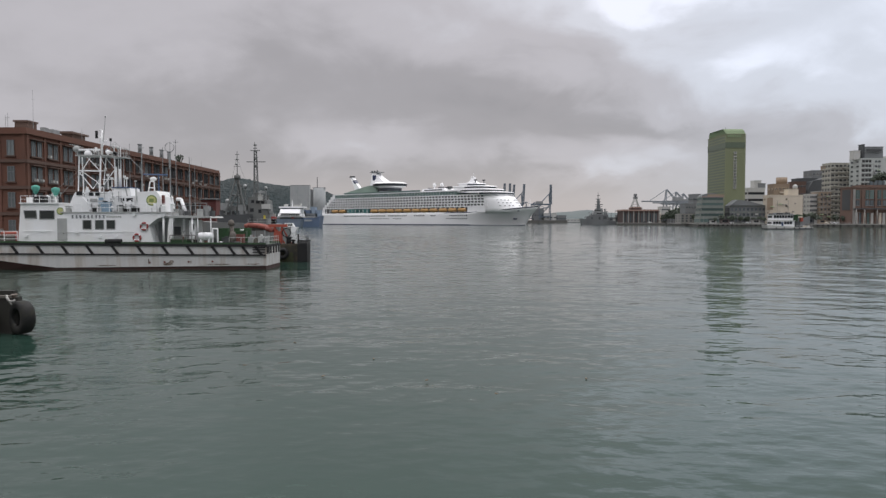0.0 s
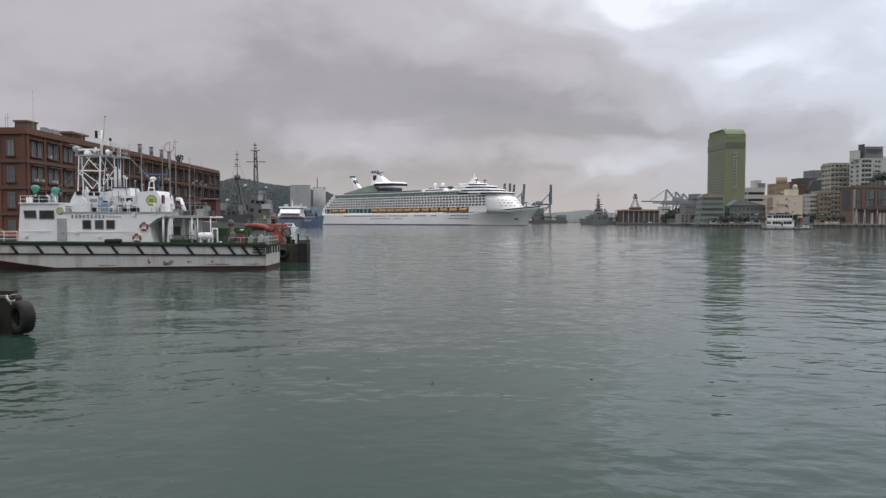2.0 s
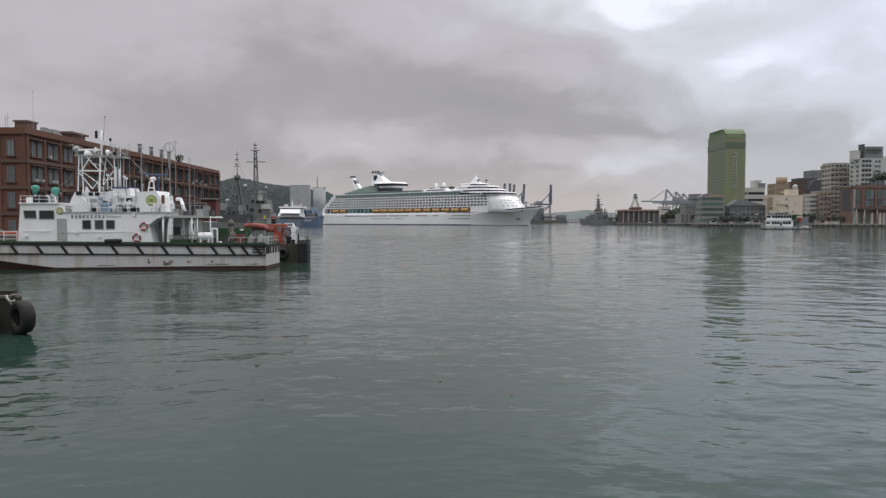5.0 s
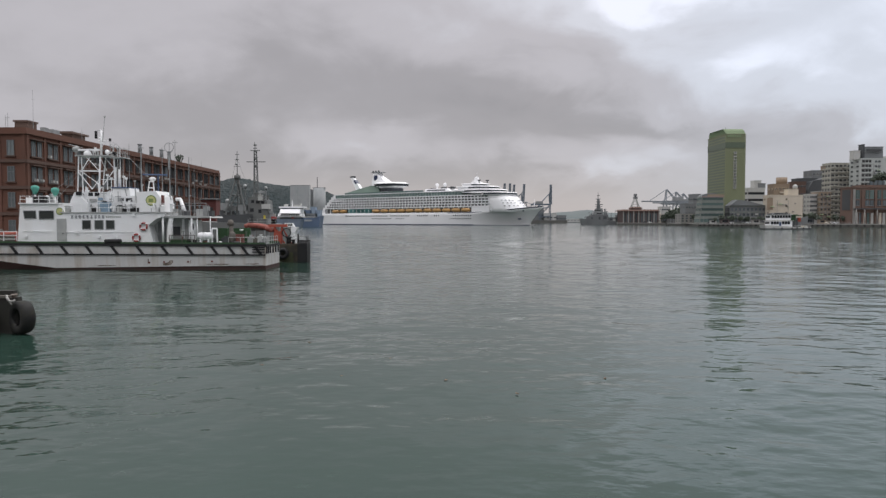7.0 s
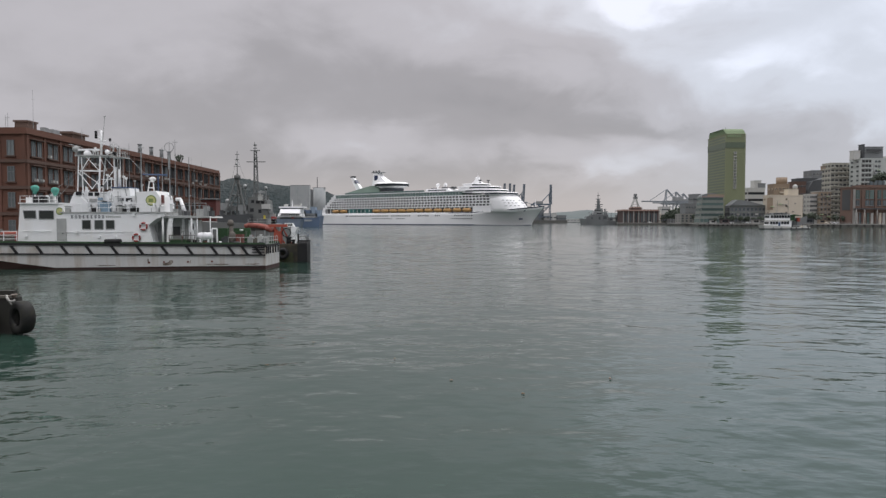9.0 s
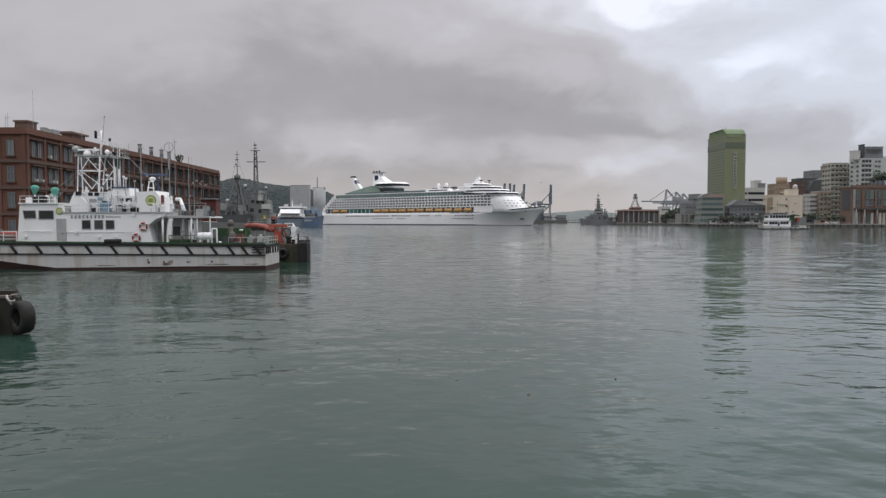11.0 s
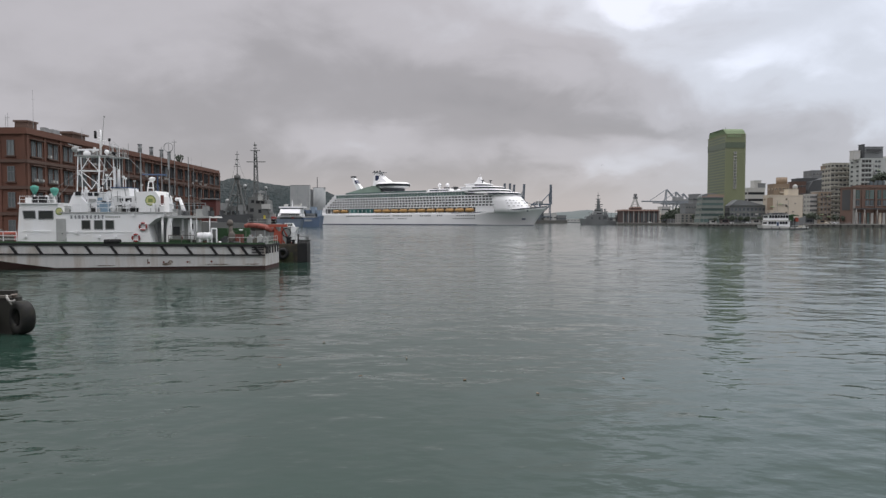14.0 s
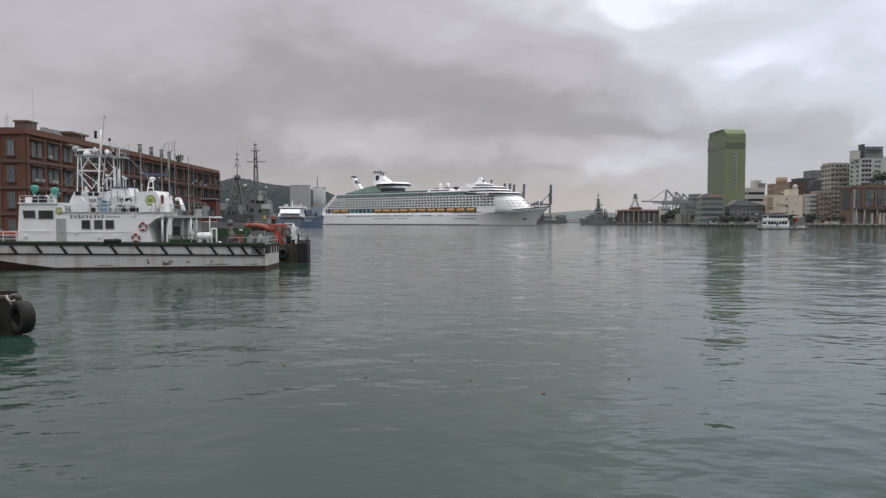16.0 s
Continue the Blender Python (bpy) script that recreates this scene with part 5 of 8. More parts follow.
        bm.faces.new((L0[i], R0[i], R0[j], L0[j]))
    funnel = part("funnel", bm, M_SHIPWHITE, T, "white raked funnel")
    for i, x in enumerate((79.5, 82.5, 85.5, 88.5)):
        bm = B()
        cyl(bm, (x, -2.2 + 1.4 * (i % 3), 61.4), (x - 1.2, -2.2 + 1.4 * (i % 3), 63.8), 1.0, seg=8)
        part("exhaust_pipe", bm, M_DARKGREY, funnel)
    bm = B()
    box(bm, 77.5, 92, -5.0, 5.0, 61.5, 62.2)
    part("funnel_cap", bm, M_MIDGREY, funnel, "grey funnel cap")
    bm = B()
    prism(bm, [(82.5, 52.5), (82.5, 58.2), (87.5, 58.2), (88.0, 54.5), (85.2, 52.0)], "y", -5.2, -4.3)
    part("funnel_mark", bm, M_SHIPBLUE, funnel, "plain navy funnel mark")
    # sports deck and aft fin
    bm = B()
    prism(bm, [(40, 36.2), (44, 38.6), (70, 43.5), (84, 45.8), (96, 45.8), (98, 36.2)], "y", -12, 12)
    part("sports_deck", bm, M_SHIPGREEN, T, "sloping green sports-deck netting")
    bm = B()
    prism(bm, [(40.5, 56.8), (42.6, 58.2), (57, 43), (58, 36.2), (52, 36.2)], "y", -2.2, 2.2)
    fin = part("aft_fin", bm, M_SHIPWHITE, T, "white leaning aft fin with a dark head")
    bm = B()
    prism(bm, [(38.6, 57.4), (39.8, 59.2), (44.0, 59.2), (43.8, 57.6)], "y", -2.4, 2.4)
    part("fin_head", bm, M_DARKGREY, fin)
    bm = B()
    prism(bm, [(45.6, 52.2), (46.4, 54.6), (50.4, 50.6), (48.8, 49.2)], "y", -2.5, 2.5)
    part("fin_mark", bm, M_SHIPBLUE, fin)
    # bow bulwark line and foremast
    bm = B()
    cyl(bm, (300, 0, 18.2), (300, 0, 26), 0.4, 0.2, seg=6)
    part("foremast", bm, M_SHIPWHITE, T)
    return T


cruise_ship = build_cruise_ship()

# ---- work pontoon, inflatable and grey naval auxiliary behind the patrol boat ----
def tyre_mesh(name, R, r):
    bm = B()
    torus(bm, (0, 0, 0), R, r, "y", 20, 10, squash=1.25)
    torus(bm, (0, 0, 0), R * 0.82, r * 0.55, "y", 20, 8, squash=2.0)
    return mesh_of(name, bm, M_BLACK)


M_WEED = mat("weed_growth", (0.06, 0.065, 0.03), 0.9, scale=4, vary=0.3)


M_PONTOON = mat("weed_stained_steel", (0.050, 0.046, 0.034), 0.85, scale=1.5, vary=0.25, dirt=(0.10, 0.075, 0.05), dirt_amount=0.4)


def build_pontoon():
    T = thing("work_pontoon", pose(-17.89, 74.2, 0), "black work pontoon hung with tyres, moored by the quay", "pontoon")
    x1 = 2.71
    bm = B()
    prism(bm, [(-5, -0.6), (x1 - 0.1, -0.6), (x1, 0.2), (x1, 1.75), (x1 - 0.15, 1.95), (-5, 1.95)], "y", 0, 3.2)
    part("hull", bm, M_PONTOON, T, "dark weed-stained steel hull")
    me = tyre_mesh("tyre", 0.42, 0.2)
    share("tyre", me, T, pose(0.85, -0.22, 0.95))
    # soft black fender block at the corner
    bm = B()
    loft(bm, [[(2.45 + e, -0.55 + e, z), (3.5 - e, -0.55 + e, z), (3.55 - e, 0.9 - e, z), (2.45 + e, 0.9 - e, z)] for z, e in ((-0.3, 0.08), (0.1, 0.0), (1.95, 0.0), (2.15, 0.05), (2.2, 0.16))])
    part("fender_block", bm, M_BLACK, T, "black rubber corner fender block")
    bm = B()
    rail(bm, [(2.55, -0.4), (3.4, -0.4), (3.4, 0.7)], 2.2, 2.75, 0.7, 0.03, 1)
    part("fender_rail", bm, M_BLACK, T)
    for k, (xa, za) in enumerate(((0.2, 0.5), (0.9, 0.25), (1.4, 0.6))):
        bm = B()
        prism(bm, [(xa, -0.3), (xa + 0.55, -0.3), (xa + 0.5, za + 0.3), (xa + 0.3, za + 0.55), (xa + 0.05, za + 0.2)], "y", -0.05, 0.0)
        part("weed_patch", bm, M_WEED, T, "green-brown weed on the waterline")
    for across, w, h in ((507, 0.5, 0.6), (524, 0.16, 0.9), (535, 0.9, 0.25), (515, 0.3, 0.3)):
        bm = B()
        x = (across - 487) * 0.0603
        cyl(bm, (x, 1.0, 1.9), (x, 1.0, 1.95 + h), w * 0.6, w * 0.5, seg=8)
        cyl(bm, (x, 1.0, 1.95 + h), (x, 1.0, 2.1 + h), w * 0.75, seg=8)
        part("bollard", bm, M_BLACK, T)
    bm = B()
    for dx in (-0.4, 0.35):
        cyl(bm, (dx, 1.2, 1.9), (dx + 0.1, 1.2, 3.9), 0.12, seg=6)
        cyl(bm, (dx + 0.9, 2.2, 1.9), (dx + 0.1, 1.2, 3.7), 0.08, seg=6)
    box(bm, -1.0, 1.0, 1.0, 1.5, 3.75, 4.05)
    box(bm, -0.35, 0.4, 0.9, 1.6, 1.9, 3.3)
    part("winch_frame", bm, M_ORANGE, T, "orange winch frame")
    bm = B()
    torus(bm, (0.95, 1.1, 3.15), 0.45, 0.05, "y", ring=5)
    part("hose_ring", bm, M_BLACK, T)
    return T


build_pontoon()


M_TUBE = mat("faded_red_rubber", (0.30, 0.085, 0.065), 0.75, scale=2, vary=0.2)


def build_inflatable():
    x0, x1 = -21.41, -18.64
    T = thing("inflatable_boat", pose(x0, 76, 1.95), "faded orange inflatable boat on a cradle", "boat")
    L = x1 - x0
    for y in (-0.8, 0.8):
        bm = B()
        pts = [(0.0, 2.15), (0.4, 2.3), (1.4, 2.22), (2.2, 2.05), (L, 1.75)]
        for (xa, za), (xb, zb) in zip(pts, pts[1:]):
            cyl(bm, (xa, y, za - 0.30), (xb, y, zb - 0.30), 0.25, seg=12)
            ball(bm, (xb, y, zb - 0.30), 0.25, 12, 8)
        part("tube", bm, M_TUBE, T)
    bm = B()
    box(bm, 0.4, L - 0.1, -0.6, 0.6, 1.4, 1.75)
    part("floor_panel", bm, M_QUAY, T)
    for x in (0.6, L - 0.6):
        bm = B()
        box(bm, x - 0.08, x + 0.08, -0.9, 0.9, 0.0, 1.45)
        part("cradle", bm, M_STEEL, T)
    return T


build_inflatable()


def build_naval_auxiliary():
    D = 118.0
    T = thing("naval_auxiliary", pose(-37.94, D - 3.5, 0), "grey naval auxiliary with tripod and lattice masts", "ship")
    k = 0.10
    def across(p): return (p - 388) * k
    def height_of(q): return 4.4 - (q - 391.5) * k
    bm = B()
    prism(bm, [(across(352), -0.5), (across(494), -0.5), (across(498), height_of(402)), (across(480), height_of(396)), (across(352), height_of(392))], "y", 0, 9)
    part("hull", bm, M_NAVY, T)
    bm = B()
    prism(bm, [(across(392), height_of(395)), (across(392), height_of(382)), (across(446), height_of(380)), (across(446), height_of(395))], "y", 1.2, 7)
    part("deckhouse", bm, M_DARKGREY, T, "dark grey deckhouse")
    bm = B()
    prism(bm, [(across(438), height_of(396)), (across(438), height_of(352)), (across(446), height_of(350)), (across(470), height_of(356)), (across(474), height_of(396))], "y", 3.0, 6.8)
    house = part("bridge", bm, M_NAVY, T, "grey bridge block")
    for a, b, c, d in ((444, 449, 356, 361), (452, 458, 357, 362), (461, 466, 358, 363), (442, 448, 370, 376), (456, 461, 372, 378)):
        bm = B()
        box(bm, across(a), across(b), 2.94, 3.02, height_of(d), height_of(c))
        part("window", bm, M_GLASS, house)
    bm = B()
    cyl(bm, (across(421), 3, height_of(312)), (across(403), 2, height_of(382)), 0.15, seg=6)
    cyl(bm, (across(421), 3, height_of(312)), (across(438), 2, height_of(382)), 0.15, seg=6)
    cyl(bm, (across(421), 3, height_of(312)), (across(420), 6, height_of(382)), 0.15, seg=6)
    cyl(bm, (across(421), 3, height_of(382)), (across(421), 3, height_of(274)), 0.12, 0.05, seg=6)
    cyl(bm, (across(417), 3, height_of(288)), (across(424), 3, height_of(288)), 0.06, seg=4)
    cyl(bm, (across(410), 2.6, height_of(348)), (across(430), 2.6, height_of(348)), 0.12, seg=6)
    cyl(bm, (across(411), 2.4, height_of(368)), (across(424), 2.4, height_of(340)), 0.12, seg=6)
    tri = part("tripod_mast", bm, M_NAVY, T, "grey tripod mast")
    bm = B()
    lathe(bm, [(0.25, 0), (0.55, 0.1), (0.55, 0.7), (0.5, 0.75)], (across(421), 3, height_of(322)), 10)
    part("crows_nest", bm, M_NAVY, tri)
    for u0, q0, u1, q1, r in ((414, 338, 428, 356, 0.06), (428, 338, 412, 362, 0.06), (409, 360, 434, 360, 0.08), (416, 328, 426, 328, 0.07), (421, 285, 400, 380, 0.02), (421, 285, 446, 350, 0.02), (418, 280, 425, 280, 0.05), (416, 300, 426, 300, 0.05), (436, 350, 428, 330, 0.1), (433, 372, 436, 330, 0.09)):
        bm = B()
        cyl(bm, (across(u0), 2.7, height_of(q0)), (across(u1), 2.7, height_of(q1)), r, seg=5)
        part("brace", bm, M_NAVY, tri)
    for u, q, r in ((435, 333, 0.35), (421, 296, 0.22), (405, 358, 0.4)):
        bm = B()
        ball(bm, (across(u), 2.7, height_of(q)), r, 10, 7)
        part("lamp", bm, M_STEEL, tri)
    bm = B()
    for dx, dy in ((-0.35, -0.35), (0.35, -0.35), (0.35, 0.35), (-0.35, 0.35)):
        cyl(bm, (across(450) + dx, 4 + dy, height_of(352)), (across(449) + dx * 0.5, 4 + dy * 0.5, height_of(272)), 0.07, seg=5)
    for i in range(9):
        z0, z1 = height_of(352 - 8.6 * i), height_of(352 - 8.6 * (i + 1))
        s = 1 if i % 2 else -1
        cyl(bm, (across(450) - 0.3 * s, 3.7, z0), (across(450) + 0.3 * s, 3.7, z1), 0.05, seg=4)
        cyl(bm, (across(450) - 0.3, 3.7 if i % 2 else 4.3, z0), (across(450) + 0.3, 3.7 if i % 2 else 4.3, z0), 0.05, seg=4)
    cyl(bm, (across(449), 4, height_of(275)), (across(448), 4, height_of(258)), 0.07, 0.04, seg=5)
    for q, a, b in ((272, 441, 457), (291, 434, 466), (268, 446, 452), (300, 447, 453)):
        cyl(bm, (across(a), 4, height_of(q)), (across(b), 4, height_of(q)), 0.08, seg=5)
    for q in (262, 285, 297):
        box(bm, across(447), across(451), 3.7, 4.3, height_of(q + 2), height_of(q))
    part("lattice_mast", bm, M_NAVY, T, "grey lattice mast with yards")
    bm = B()
    cyl(bm, (across(462), 3, height_of(356)), (across(462), 3, height_of(341)), 0.18, seg=6)
    box(bm, across(457), across(468), 2.6, 3.4, height_of(345), height_of(341))
    ball(bm, (across(469), 3, height_of(336)), 0.32, 8, 6)
    cyl(bm, (across(469), 3, height_of(360)), (across(469), 3, height_of(338)), 0.1, seg=5)
    part("radar", bm, M_STEEL, T)
    for a, b, c, d, m in ((462, 476, 363, 371, M_TILE_WHITE), (393, 404, 361, 374, M_STEEL), (404, 420, 366, 374, M_NAVY), (422, 436, 364, 374, M_STEEL), (465, 468, 382, 388, M_YELLOW), (472, 484, 388, 397, M_STEEL), (478, 484, 384, 396, M_RED)):
        bm = B()
        box(bm, across(a), across(b), 2.7, 4.2, height_of(d), height_of(c))
        cyl(bm, (across((a + b) / 2), 3.4, height_of(d)), (across((a + b) / 2), 3.4, height_of(397)), 0.15, seg=6)
        part("deck_gear", bm, m, T)
    rnd = random.Random(21)
    for i in range(34):
        a = rnd.uniform(390, 476)
        w, h = rnd.uniform(3, 8), rnd.uniform(3, 15)
        base = 383 if a < 438 else 372 if a < 470 else 392
        if 440 < a < 466:
            base, h = 354, rnd.uniform(3, 9)
        y = rnd.uniform(2.4, 4.5)
        m = rnd.choice((M_STEEL, M_NAVY, M_DARKGREY, M_STEEL, M_TILE_WHITE, M_NAVY))
        bm = B()
        if i % 3:
            box(bm, across(a), across(a + w), y, y + 0.8, height_of(base + 3), height_of(base - h))
            box(bm, across(a) - 0.05, across(a + w) + 0.05, y - 0.05, y + 0.85, height_of(base - h), height_of(base - h) + 0.08)
        else:
            cyl(bm, (across(a), y, height_of(base + 3)), (across(a + rnd.uniform(-4, 4)), y, height_of(base - h - 8)), 0.09, 0.05, seg=6)
            cyl(bm, (across(a) - 0.3, y, height_of(base - h)), (across(a) + 0.3, y, height_of(base - h)), 0.05, seg=5)
        part("deck_fitting", bm, m, T)
    bm = B()
    box(bm, across(444), across(500), -0.02, 0.0, height_of(401), height_of(398))
    part("hull_stripe", bm, M_TILE_WHITE, T)
    bm = B()
    rail(bm, [(across(446), 0.3), (across(492), 0.3)], height_of(397), height_of(388), 1.5, 0.04, 2)
    part("rail", bm, M_STEEL, T)
    return T


build_naval_auxiliary()


# ---- ferry and blue ship beyond, silos and wooded hill ----
# cargo ship blue, lightened in place of real haze
M_HAZYBLUE = mat("haze_lightened_blue", (0.10, 0.145, 0.23), 0.55, scale=0.1, vary=0.12)
M_SKYBLUE = mat("pale_blue_paint", (0.26, 0.33, 0.42), 0.55, scale=0.1, vary=0.12)
M_BLUEGREY = mat("blue_grey_hull", (0.16, 0.20, 0.26), 0.5, scale=0.1, vary=0.15)


def build_white_ferry():
    D = 500.0
    k = 0.41
    T = thing("white_ferry", pose(-119.35, D, 0), "white ferry with stacked upper decks at the far quay", "ship")
    def across(p): return (p - 490) * k
    def height_of(q): return 4.4 - (q - 391.5) * k
    bm = B()
    prism(bm, [(across(470), -0.5), (across(528), -0.5), (across(531), height_of(388)), (across(470), height_of(388))], "y", 0, 14)
    part("hull", bm, M_BLUEGREY, T)
    for a, b, q0, q1, m in ((495, 529, 388, 385, M_SHIPGLASS), (490, 534, 385, 383.2, M_SHIPWHITE), (492, 533, 383, 378.4, M_SHIPWHITE), (497, 530, 378.4, 378, M_SHIPGLASS), (496, 531, 378, 370.5, M_SHIPWHITE), (497, 529, 370.5, 368.5, M_SHIPGLASS), (493, 537, 368.5, 366, M_SHIPWHITE)):
        bm = B()
        lean = 3.2 if q0 == 378 else 1.8 if q0 == 383 else 0.0
        prism(bm, [(1 - lean, height_of(q0)), (1, height_of(q1)), (13, height_of(q1)), (13, height_of(q0))], "x", across(a), across(b))
        part("deck" if m is M_SHIPWHITE else "window_band", bm, m, T)
    for i in range(12):
        bm = B()
        box(bm, across(494 + i * 3), across(495.6 + i * 3), -1.0 + 0.06, -0.9, height_of(381.8), height_of(379.8))
        part("window", bm, M_SHIPGLASS, T)
    for u, v0, v1, w in ((503, 366, 362.5, 1.2), (522, 366, 363.5, 2.0), (529, 366, 361, 0.4)):
        bm = B()
        box(bm, across(u) - w, across(u) + w, 5, 7.5, height_of(v0), height_of(v1))
        box(bm, across(u) - w - 0.3, across(u) + w + 0.3, 4.8, 7.8, height_of(v1), height_of(v1) + 0.25)
        part("roof_gear", bm, M_TILE_WHITE, T)
    bm = B()
    box(bm, across(516), across(519.5), -0.12, 0.0, height_of(387.6), height_of(384.2))
    part("life_float", bm, M_RED, T, "red life float on the ferry side")
    bm = B()
    cyl(bm, (across(514), 6, height_of(366)), (across(514), 6, height_of(354)), 0.4, 0.15, seg=6)
    cyl(bm, (across(511.5), 6, height_of(360)), (across(516.5), 6, height_of(360)), 0.15, seg=5)
    part("mast", bm, M_SHIPWHITE, T)
    return T


build_white_ferry()


def build_launch():
    D = 264.0
    k = 0.21
    T = thing("white_launch", pose(-60.88, D, 0), "small white launch lying off the pontoon", "boat")
    def across(p): return (p - 500) * k
    def height_of(q): return 4.4 - (q - 391.5) * k
    bm = B()
    prism(bm, [(across(496), -0.3), (across(522), -0.3), (across(528), height_of(402)), (across(496), height_of(404))], "y", 0, 2.6)
    part("hull", bm, M_WHITE, T)
    bm = B()
    prism(bm, [(across(502), height_of(403)), (across(503), height_of(395)), (across(517), height_of(395)), (across(521), height_of(402))], "y", 0.3, 2.3)
    cab = part("cabin", bm, M_WHITE, T)
    for p in (505, 510, 514):
        bm = B()
        box(bm, across(p), across(p + 3), 0.26, 0.3, height_of(400), height_of(397))
        part("window", bm, M_GLASS, cab)
    bm = B()
    cyl(bm, (across(509), 1.3, height_of(395)), (across(509), 1.3, height_of(388)), 0.05, seg=5)
    part("mast", bm, M_STEEL, T)
    return T


build_launch()


def build_blue_ship():
    D = 530.0
    k = 0.43
    T = thing("blue_cargo_ship", pose(-110.59, D, 0), "blue-hulled cargo ship moored at the far quay", "ship")
    def across(p): return (p - 527) * k
    def height_of(q): return 4.4 - (q - 391.5) * k
    bm = B()
    prism(bm, [(across(527), -0.5), (across(564), -0.5), (across(567), height_of(382)), (across(560), height_of(386)), (across(527), height_of(386))], "y", 0, 16)
    part("hull", bm, M_HAZYBLUE, T)
    for a, b, q0, q1, m in ((535, 560, 386, 378, M_MIDGREY), (537, 550, 378, 372, M_HAZYBLUE), (548, 556, 378, 366, M_SKYBLUE), (557, 565, 386, 372, M_SKYBLUE), (541, 545, 372, 368, M_TILE_WHITE), (532, 540, 386, 374, M_TILE_WHITE)):
        bm = B()
        box(bm, across(a), across(b), 3, 13, height_of(q0), height_of(q1))
        part("deckhouse", bm, m, T)
    bm = B()
    cyl(bm, (across(543), 8, height_of(372)), (across(543), 8, height_of(362)), 0.3, seg=6)
    part("mast", bm, M_STEEL, T)
    for i in range(5):
        bm = B()
        box(bm, across(539 + i * 2.6), across(540.8 + i * 2.6), -0.06, 0.0, height_of(392), height_of(389))
        part("hull_lettering", bm, M_TILE_WHITE, T, "pale bar of hull lettering")
    for i in range(6):
        bm = B()
        box(bm, across(536 + i * 3.2), across(537.6 + i * 3.2), 2.9, 3.0, height_of(383), height_of(380.5))
        part("window", bm, M_SHIPGLASS, T)
    bm = B()
    rail(bm, [(across(528), 0.2), (across(560), 0.2)], height_of(386), height_of(383.5), 2.5, 0.06, 2, 4)
    part("rail", bm, M_TILE_WHITE, T)
    return T


build_blue_ship()


M_SILO = mat("pale_silo_concrete", (0.40, 0.41, 0.415), 0.85, scale=0.11, vary=0.14, dirt=(0.24, 0.26, 0.26), dirt_amount=0.40, streak=0.7)


def build_silo_block(name, xa, xb, top, D, cells):
    k = D / 1230.6
    x0, x1, zt = (xa - 784) * k, (xb - 784) * k, 4.4 - (top - 391.5) * k
    T = thing(name, pose(0, 0, 0), "pale grey concrete grain silos on the far shore", "silo", "silos")
    r = (x1 - x0) / cells / 2
    for i in range(cells):
        bm = B()
        if cells > 1:
            box(bm, x0 + 2 * r * i + 0.04, x0 + 2 * r * (i + 1) - 0.04, D + 0.1 * (i % 2), D + 2 * r, 1.6, zt)
        else:
            cyl(bm, (x0 + r * (2 * i + 1), D + r, 1.6), (x0 + r * (2 * i + 1), D + r, zt), r, seg=18)
        part("cell", bm, M_SILO, T)
    bm = B()
    box(bm, x0, x1, D + 0.4 * r, D + 1.7 * r, zt, zt + 0.8)
    part("gallery", bm, M_MIDGREY, T)
    return T


build_silo_block("silo", 514, 548, 329, 950, 3)
s2 = build_silo_block("silo", 553, 575, 333, 965, 1)
bm = B()
cyl(bm, (-175.74, 975, 49.01), (-175.74, 975, 65.55), 0.6, 0.4, seg=6)
part("aerial", bm, M_DARKGREY, s2)
bm = B()
box(bm, -187.78, -181.42, 980, 992, 1.6, 48.45)
part("lift_tower", bm, M_MIDGREY, s2)


def build_hill(name, label, ridge, D, depth, material, clump_r, clumps, seed, foot=0.0):
    """A wooded hill: a rough slope under many small tree crowns. ridge: bearing and top as (x, z) pairs in metres."""
    rnd = random.Random(seed)
    xs = [p[0] for p in ridge]
    def top(x):
        for (xa, za), (xb, zb) in zip(ridge, ridge[1:]):
            if xa <= x <= xb:
                return za + (zb - za) * (x - xa) / (xb - xa)
        return ridge[0][1] if x < xs[0] else ridge[-1][1]
    nx, ny = 150, 36
    def height(x, t):
        s = math.sin(min(1.0, t * 1.25) * math.pi / 2)
        return foot + (top(x) - foot) * s * (0.94 + 0.06 * noise.noise((x * 0.02, t * 3, seed))) + 1.1 * noise.noise((x * 0.11, t * 22, seed + 5)) * min(1, clump_r * clumps)
    span = xs[-1] - xs[0]
    verts = [(xs[0] + span * i / nx, D + depth * j / ny, height(xs[0] + span * i / nx, j / ny)) for j in range(ny + 1) for i in range(nx + 1)]
    faces = [(j * (nx + 1) + i, j * (nx + 1) + i + 1, (j + 1) * (nx + 1) + i + 1, (j + 1) * (nx + 1) + i) for j in range(ny) for i in range(nx)]
    ico = bmesh.new()
    bmesh.ops.create_icosphere(ico, subdivisions=1, radius=1.0)
    ico.verts.ensure_lookup_table()
    iv, jf = [v.co.copy() for v in ico.verts], [[v.index for v in f.verts] for f in ico.faces]
    ico.free()
    for _ in range(clumps):
        x, t = rnd.uniform(xs[0], xs[-1]), 0.1 + 0.86 * rnd.random()
        r = clump_r * rnd.uniform(0.6, 1.3)
        c = Vector((x, D + depth * t, height(x, t) - r * 0.84))
        k = len(verts)
        verts += [tuple(c + Vector((v.x, v.y, v.z * 1.15)) * r + Vector((rnd.uniform(-1, 1), rnd.uniform(-1, 1), rnd.uniform(-1, 1))) * r * 0.25) for v in iv]
        faces += [tuple(k + q for q in f) for f in jf]
    me = bpy.data.meshes.new(name)
    me.from_pydata(verts, [], faces)
    me.polygons.foreach_set("use_smooth", [True] * len(faces))
    me.materials.append(material)
    me.update()
    return tagged(new(name, me), label, "hill", kind="stuff")


